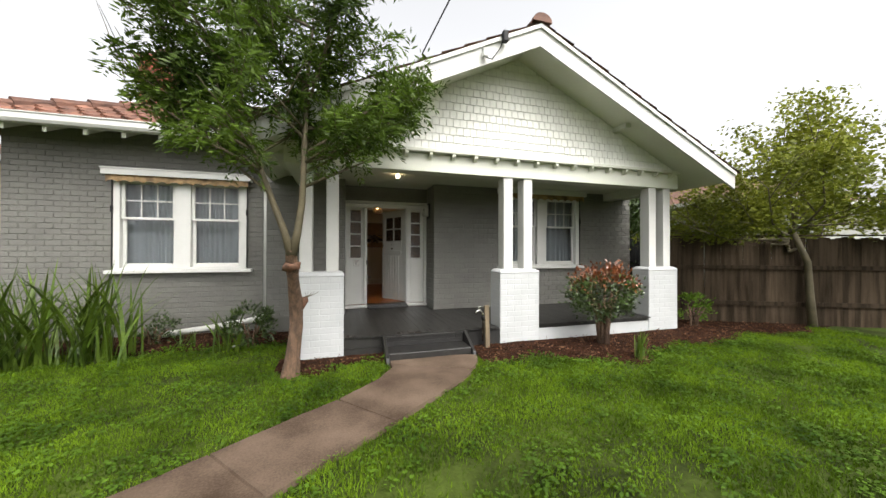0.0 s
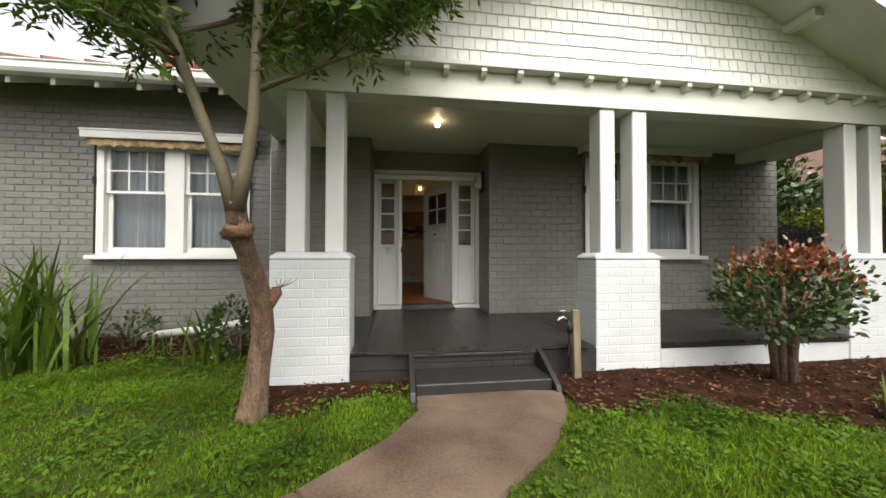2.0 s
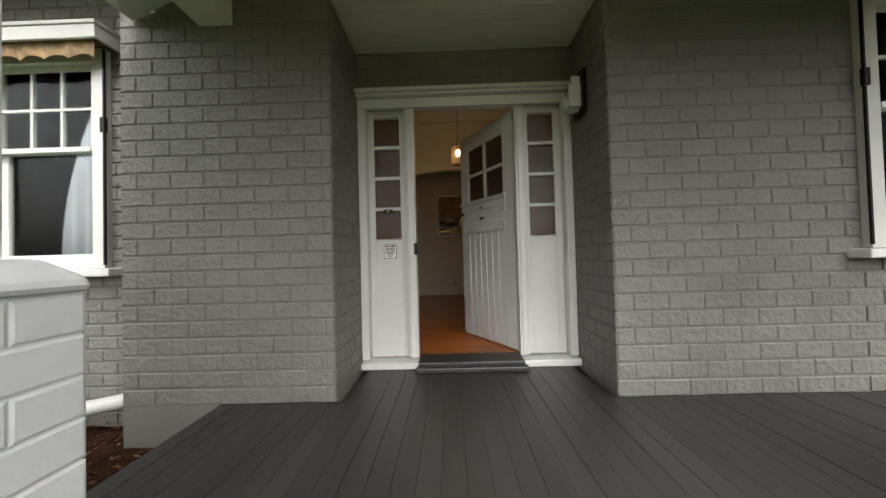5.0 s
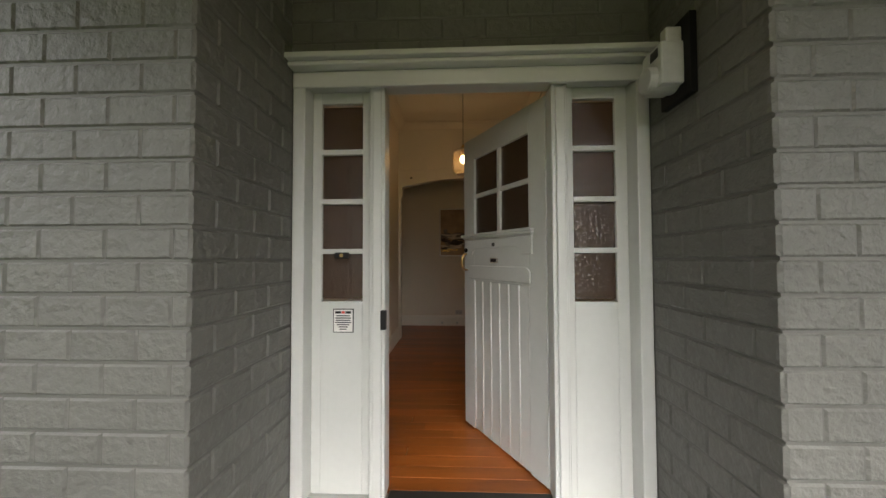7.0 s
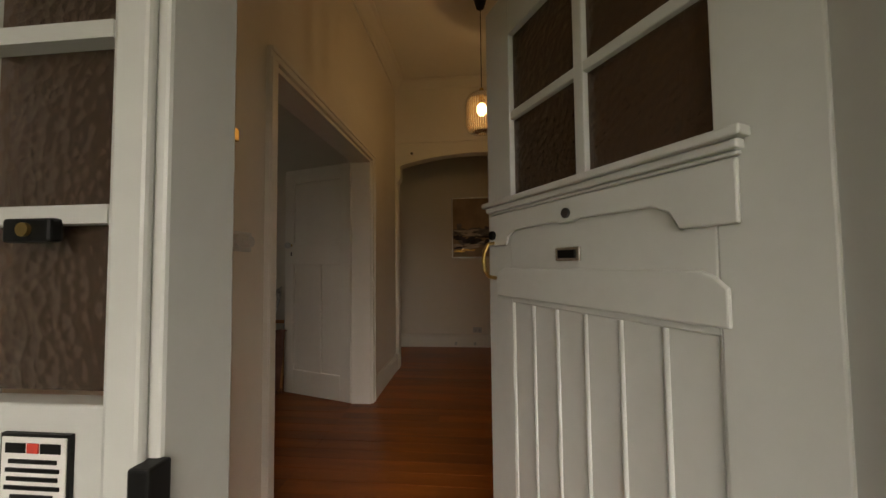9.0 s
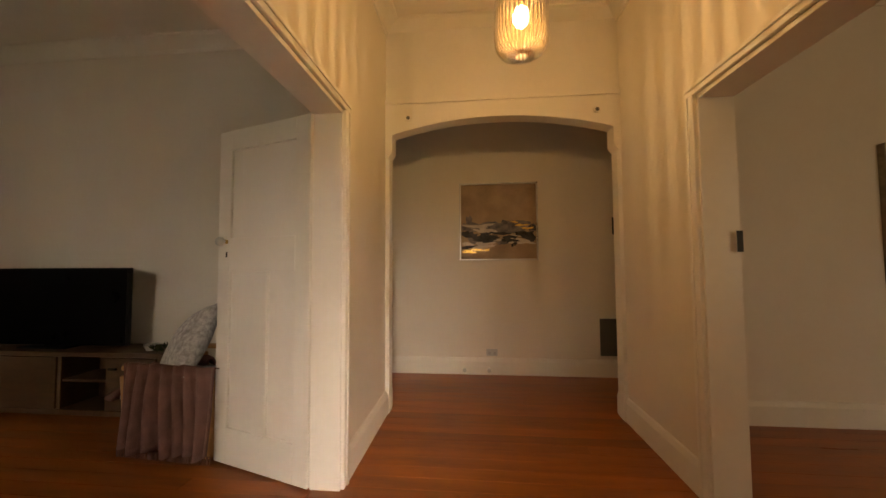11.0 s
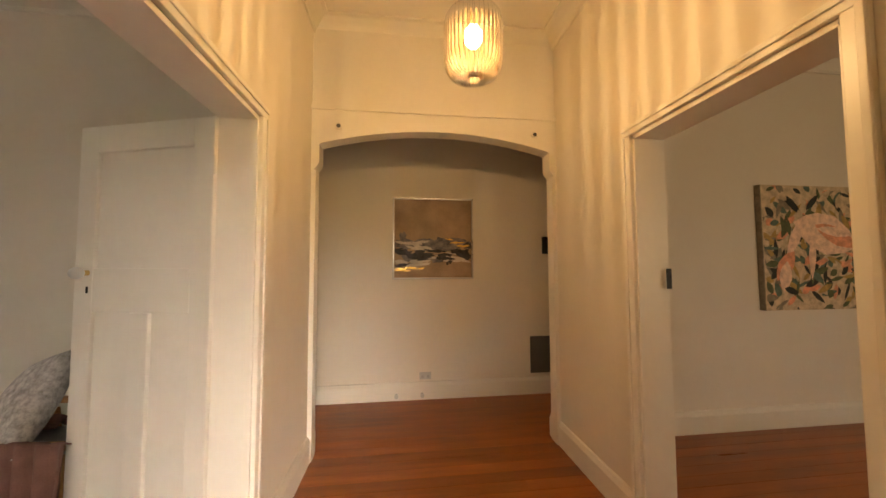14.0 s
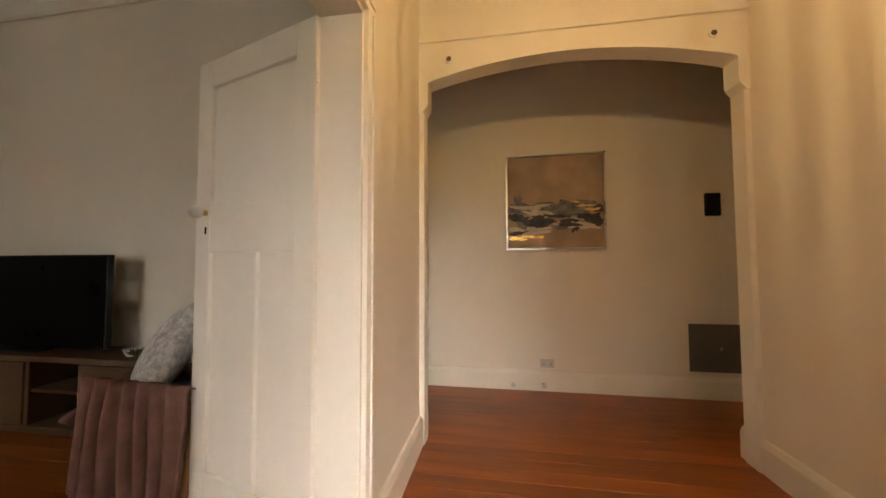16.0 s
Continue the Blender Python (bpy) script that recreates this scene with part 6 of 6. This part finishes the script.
ob.parent, ob.matrix_parent_inverse = ft, Matrix.Translation(-ft.location)
ft2 = thing("far_tree", "leafy green tree behind the house corner", "tree", (9.2, 5.5, 0))
bm = bmesh.new()
tips = []
tube(bm, [(9.2, 5.5, -0.1), (9.2, 5.5, 1.2), (9.15, 5.5, 2.6)], [0.14, 0.12, 0.09], n=10)
for k in range(9):
    a = 6.28 * k / 9
    branchlet(bm, (9.15, 5.5, 1.8 + 0.12 * k), (math.cos(a), math.sin(a), 0.8), 1.4, 0.03, 2, tips, 0.3)
part("trunk", bm, M_BARKTOP, ft2, smooth=True)
T = np.array([t[0] for t in tips])
idx = rng.integers(0, len(T), 9000)
pp = T[idx] + rng.normal(0, 0.16, (9000, 3))
ob = new("crown", quick_mesh("crown", leaf_quads(pp, rng.normal(size=(9000, 3)), 0.11 * rng.uniform(0.7, 1.3, 9000), np.full(9000, 0.03)), 4, M_LEAFY))
ob.parent, ob.matrix_parent_inverse = ft2, Matrix.Translation(-ft2.location)

# paling fence on the right
fence = thing("fence", "weathered brown paling fence along the boundary", "fence", (6.5, 0.6, 0))
segs = [(Vector((6.05, 0.78, 0)), Vector((15.0, -3.6, 0)))]
for a, b in segs:
    d = b - a
    n = int(d.length / 0.097)
    turn = math.degrees(math.atan2(d.y, d.x))
    for k in range(n):
        q = a + d * (k / n)
        h = 1.66 + 0.02 * math.sin(k * 1.7) + rs.uniform(-0.012, 0.012)
        key = ("paling", round(h, 2))
        if key not in PIECES:
            PIECES[key] = mesh_of("paling", boxes((0, 0.10, -0.008, 0.008, -0.1, round(h, 2))), M_FENCE)
        ob = new("paling", PIECES[key])
        ob.parent, ob.matrix_parent_inverse = fence, Matrix.Translation(-fence.location)
        ob.matrix_basis = pose(q.x, q.y, 0, 0, rs.uniform(-0.6, 0.6), turn)
    m = pose(a.x, a.y, 0, 0, 0, turn)
    for z in (0.35, 1.05):
        part("rail", boxes((0, d.length, -0.05, -0.0085, z, z + 0.08), m=m), M_FENCE, fence)
    part("capping", boxes((0, d.length, -0.03, 0.03, 1.69, 1.72), m=m), M_FENCE, fence)
    for k in range(4):
        part("post", boxes((k * 2.4, k * 2.4 + 0.1, 0.009, 0.10, -0.1, 1.65), m=m), M_FENCE, fence)
gate = thing("side_gate", "dark timber side gate beside the house", "gate", (6.5, 2.2, 0))
for k in range(22):
    part("board", boxes((6.46 + k * 0.105, 6.555 + k * 0.105, 2.4, 2.42, 0.02, 1.75)), M_GATE, gate)
part("rail", boxes((6.46, 8.77, 2.421, 2.46, 0.4, 0.48), (6.46, 8.77, 2.421, 2.46, 1.4, 1.48)), M_GATE, gate)
gate2 = thing("side_gate", "dark timber gate beside the yellow neighbour", "gate", (-5.6, 2.6, 0))
for k in range(14):
    part("board", boxes((-6.3 + k * 0.105, -6.205 + k * 0.105, 2.6, 2.62, 0.02, 1.5)), M_GATE, gate2)
part("rail", boxes((-6.3, -4.86, 2.56, 2.599, 1.42, 1.62)), M_GATE, gate2)


# neighbours
def neighbour(name, label, x0, x1, y0, y1, h, wall_m, rise):
    o = thing(name, label, "house", ((x0 + x1) / 2, (y0 + y1) / 2, 0))
    part("wall", boxes((x0, x1, y0, y1, -0.1, h)), wall_m, o)
    n = int(h / 0.16)
    bm_ = bmesh.new()
    for k in range(n):
        z = k * 0.16
        for f in (prism(bmesh.new(), [(y0 - 0.022, z), (y0 - 0.004, z + 0.155), (y0, z + 0.155), (y0, z)], x0 - 0.02, x1 + 0.02, axis="x"),):
            me = bpy.data.meshes.new("tmp")
            f.to_mesh(me)
            f.free()
            bm_.from_mesh(me)
            bpy.data.meshes.remove(me)
        for xs_, sgn in ((x0, -1), (x1, 1)):
            f = prism(bmesh.new(), [(xs_ + sgn * 0.022, z), (xs_ + sgn * 0.004, z + 0.155), (xs_, z + 0.155), (xs_, z)], y0, y1)
            me = bpy.data.meshes.new("tmp")
            f.to_mesh(me)
            f.free()
            bm_.from_mesh(me)
            bpy.data.meshes.remove(me)
    part("cladding", bm_, wall_m, o)
    e = 0.45
    bm_ = bmesh.new()
    c = [bm_.verts.new(v) for v in ((x0 - e, y0 - e, h), (x1 + e, y0 - e, h), (x1 + e, y1 + e, h), (x0 - e, y1 + e, h))]
    half = min(x1 - x0, y1 - y0) / 2 + e
    xm, ym = (x0 + x1) / 2, (y0 + y1) / 2
    if x1 - x0 > y1 - y0:
        r = [bm_.verts.new((x0 - e + half, ym, h + rise)), bm_.verts.new((x1 + e - half, ym, h + rise))]
        fs = ((c[0], c[1], r[1], r[0]), (c[1], c[2], r[1]), (c[2], c[3], r[0], r[1]), (c[3], c[0], r[0]))
    else:
        r = [bm_.verts.new((xm, y0 - e + half, h + rise)), bm_.verts.new((xm, y1 + e - half, h + rise))]
        fs = ((c[0], c[1], r[0]), (c[1], c[2], r[1], r[0]), (c[2], c[3], r[1]), (c[3], c[0], r[0], r[1]))
    for f in fs:
        bm_.faces.new(f)
    bm_.faces.new(c[::-1])
    part("roof", bm_, M_TILE, o, "orange tiled roof")
    part("gutter", boxes((x0 - e, x1 + e, y0 - e - 0.10, y0 - e, h - 0.06, h + 0.05), (x0 - e - 0.10, x0 - e, y0 - e - 0.1, y1 + e, h - 0.06, h + 0.05), (x1 + e, x1 + e + 0.10, y0 - e - 0.1, y1 + e, h - 0.06, h + 0.05)), M_WHITE, o)
    return o


nb = neighbour("neighbour_house", "pale weatherboard house with an orange tiled roof", 10.0, 18.0, 1.5, 10.5, 2.75, M_PALEWALL, 1.9)
w_ = part("window", boxes((9.97, 9.99, 3.0, 4.4, 1.2, 2.3)), M_WHITE, nb)
part("pane", boxes((9.955, 9.969, 3.08, 4.32, 1.28, 2.22)), M_SCREEN, w_)
neighbour("neighbour_house", "yellow weatherboard house beside the drive", -16.0, -7.2, 3.0, 12.0, 3.3, M_YELLOWWALL, 2.0)
# across the street, behind the walk
neighbour("street_house", "pale house across the street", -8.0, 4.0, -34.0, -26.0, 3.0, M_PALEWALL, 2.0)
neighbour("street_house", "brick-coloured house across the street", 9.0, 20.0, -34.0, -26.0, 3.0, M_REDBRICK, 2.0)

# ---- lawn and mulch ----
def scatter(n, x0, x1, y0, y1, keep):
    x, y = rng.uniform(x0, x1, n), rng.uniform(y0, y1, n)
    k = keep(x, y)
    return x[k], y[k]


def heights(x, y):
    return np.array([dip(a, b) for a, b in zip(x, y)]) - 0.027


def patchy(x, y):
    return 0.5 + 0.5 * np.sin(x * 2.3 + 1.3 * np.sin(y * 1.9)) * np.cos(y * 2.7 + np.sin(x * 1.1))


def worn(x, y):
    """How bare the lawn lies: streaks along the path and scattered spots."""
    u, v = 0.81 * x + 0.58 * y, 0.81 * y - 0.58 * x
    f = np.array([noise.noise(Vector((a * 0.55, b * 1.5, 5))) + 0.55 * noise.noise(Vector((a * 2.1, b * 3.4, 8))) for a, b in zip(u, v)])
    return np.clip((f - 0.24) * 3.0, 0, 1)


def lawn_ok(x, y):
    edge = rng.uniform(-0.05, 0.03, np.shape(x))
    house = ((y > 0.0) & (x > -0.7)) | (y > 1.9)
    thin = patchy(x * 1.3, y * 1.7) + rng.uniform(0, 1, np.shape(x)) * 0.9 > 0.30
    return ~on_path(x, y, edge) & ~in_bed(x, y + rng.normal(0, 0.07, np.shape(x))) & ~house & thin & (worn(x, y) * 0.93 < rng.uniform(0, 1, np.shape(x)))


x, y = scatter(390000, -6.5, 8.5, -4.6, 1.6, lawn_ok)
p = np.stack([x, y, heights(x, y)], 1)
tall = 0.022 + 0.038 * patchy(x, y) * rng.uniform(0.3, 1.3, len(x))
ob = new("grass", quick_mesh("grass", blades(p, tall, np.full(len(x), 0.0034), rng.uniform(0.2, 0.9, len(x))), 4, M_GRASS))
tagged(ob, "short uneven green lawn grass with worn patches", "grass", kind="stuff")
# clover and broad weeds in low tufts
cx_, cy_ = scatter(5200, -6.5, 8.5, -4.6, 1.6, lambda a, b: lawn_ok(a, b) & (patchy(a * 1.7 + 4, b * 1.7) > 0.30))
tuft = rng.uniform(0.03, 0.09, len(cx_))
idx = np.repeat(np.arange(len(cx_)), 15)
ang_, rad_ = rng.uniform(0, 2 * np.pi, len(idx)), np.sqrt(rng.uniform(0, 1, len(idx)))
x, y = cx_[idx] + tuft[idx] * rad_ * np.cos(ang_), cy_[idx] + tuft[idx] * rad_ * np.sin(ang_)
k = ~on_path(x, y, 0.0)
x, y, ang_, rad_, idx = x[k], y[k], ang_[k], rad_[k], idx[k]
p = np.stack([x, y, heights(x, y) + 0.018 + 0.55 * tuft[idx] * (1 - rad_ ** 2) + rng.uniform(0, 0.012, len(x))], 1)
d = np.stack([np.cos(ang_), np.sin(ang_), 0.25 - 0.5 * rad_], 1) + rng.normal(0, 0.35, p.shape) * [1, 1, 0.5]
ob = new("lawn_weeds", quick_mesh("lawn_weeds", leaf_quads(p, d, rng.uniform(0.020, 0.046, len(x)), rng.uniform(0.008, 0.015, len(x)), np.tile([[0.1, 0.05, 1.0]], (len(x), 1)) + rng.normal(0, 0.3, p.shape)), 4, M_WEED))
tagged(ob, "broad-leaved clover and weeds in the lawn", "weeds", kind="stuff")
# taller weeds at the beds' edges
x, y = scatter(30000, -6.0, 6.5, -1.5, 1.6, lambda a, b: in_bed(a, b + 0.22) & ~in_bed(a, b - 0.15) & ~on_path(a, b, 0.02) & ~((b > 0.0) & (a > -0.7)))
p = np.stack([x, y, heights(x, y) + rng.uniform(0.02, 0.09, len(x)) * patchy(x * 2, y * 2)], 1)
ob = new("edge_weeds", quick_mesh("edge_weeds", leaf_quads(p, rng.normal(size=p.shape) * [1, 1, 0.5], rng.uniform(0.025, 0.055, len(x)), rng.uniform(0.009, 0.018, len(x))), 4, M_WEED))
tagged(ob, "leafy green weeds along the bed edges", "weeds", kind="stuff")
x, y = scatter(22000, -6.0, 8.0, -1.6, 2.0, lambda a, b: in_bed(a, b) & ~((b > 0.02) & (a > -0.7) & (a < 6.0)) & ~on_path(a, b, 0.0))
p = np.stack([x, y, np.full(len(x), 0.022) + rng.uniform(-0.01, 0.014, len(x))], 1)
ob = new("mulch", quick_mesh("mulch", leaf_quads(p, rng.normal(size=p.shape) * [1, 1, 0.3], rng.uniform(0.02, 0.06, len(x)), rng.uniform(0.004, 0.012, len(x))), 4, M_CHIP))
tagged(ob, "brown bark chips on the beds", "mulch", kind="stuff")

# ---- pieces: boards and bricks ----
def plank(w_, ln, th_, material):
    key = ("plank", round(w_, 3), round(ln, 2), material.name)
    if key not in PIECES:
        e = 0.0014
        bm_ = bmesh.new()
        prism(bm_, [(0, -th_), (w_, -th_), (w_, -e), (w_ - e, 0), (e, 0), (0, -e)], 0, ln)
        PIECES[key] = mesh_of("board", bm_, material)
    return PIECES[key]


xx = -0.655
while xx < 5.78:
    y0 = -0.035 + rs.choice((0, 0.006, 0.015, -0.010, 0.022, -0.016, 0.004))
    for a, b in ((-0.66, 0.0), (2.265, 2.94), (5.13, 5.79)):
        if a - 0.09 < xx < b:
            y0 = 0.362
    ob = new("board", plank(0.0938, (2.24 if 0.04 <= xx <= 1.59 else 1.705) - y0, 0.022, M_DARK))
    ob.parent = deck
    ob.matrix_basis = pose(xx, y0, PORCH_Z + rs.uniform(-0.0015, 0.0015), 0, 0, 0)
    xx += 0.0948
rot = bmesh.new()
for k in range(9):
    xr = rs.choice((0.02, 0.12, 0.72, 0.85, 0.95, 1.02, 1.3, 1.95, 2.05)) + rs.uniform(-0.02, 0.02)
    bx(rot, xr, xr + rs.uniform(0.02, 0.06), -0.04, rs.uniform(0.0, 0.06), PORCH_Z + 0.0005, PORCH_Z + rs.uniform(0.003, 0.007))
for k in range(26):
    xr = rs.choice((rs.uniform(0.02, 2.2), rs.uniform(0.6, 1.9), rs.uniform(3.0, 5.1)))
    bx(rot, xr, xr + rs.uniform(0.003, 0.009), -0.045, rs.uniform(0.01, 0.20), PORCH_Z - 0.004, PORCH_Z + 0.0022)
tagged(part("rotten_ends", rot, M_ROTTEN, deck, "splintered bare ends of the boards"))
yy = 2.432
while yy < 6.56:
    spans = [(-0.16, 1.91)] if yy < 5.6 else [(-1.6, 3.3)]
    if 3.3 < yy < 5.6:
        spans = [(-2.6, -0.161), (-0.16, 1.91), (1.911, 5.0)]
    for a, b in spans:
        cuts = [a] + sorted(rs.uniform(a + 0.5, b - 0.5) for _ in range(1)) + [b] if b - a > 1.6 and rs.random() < 0.55 else [a, b]
        for c, d in zip(cuts, cuts[1:]):
            ln = round(d - c - 0.0015, 2)
            ob = new("board", plank(0.0985, ln, 0.021, M_FLOOR))
            ob.parent = floor
            ob.matrix_basis = pose(c, yy + 0.0985, FLOOR_Z + rs.uniform(-0.0006, 0.0006), 0, 0, -90)
    yy += 0.0993

BW, BH = 0.205, 0.0995
brick_face(wall_p, pose(-1.25, 1.708, PORCH_Z), 1.285, 2.44, BW, BH, M_GREYBRICK, near=(0, 2, -1, 3), proud=0.006)
brick_face(wall_r, pose(1.69, 1.708, PORCH_Z), 4.75, 2.44, BW, BH, M_GREYBRICK, holes=[(WIN_R[0] - 1.69, WIN_R[1] - 1.69, WIN_R[2] - PORCH_Z, WIN_R[3] - PORCH_Z)], near=(-0.1, 1.4, -1, 3))
brick_face(alc_l, pose(0.032, 1.70, PORCH_Z, 0, 0, 90), 0.60, 2.44, BW, BH, M_GREYBRICK, near=(-1, 9, -1, 9))
brick_face(alc_r, pose(1.693, 2.30, PORCH_Z, 0, 0, -90), 0.60, 2.44, BW, BH, M_GREYBRICK, near=(-1, 9, -1, 9))
brick_face(wall_d, pose(0.032, 2.30, 2.385), 1.66, 0.32, BW, BH, M_GREYBRICK, near=(-1, 9, -1, 9))
brick_face(wall_w, pose(-4.85, 2.008, -0.15), 3.60, 3.55, BW, BH * 0.86, M_GREYBRICK, holes=[(WIN_L[0] + 4.85, WIN_L[1] + 4.85, WIN_L[2] + 0.15, WIN_L[3] + 0.15)], near=(2.6, 3.4, 0.9, 3.0))
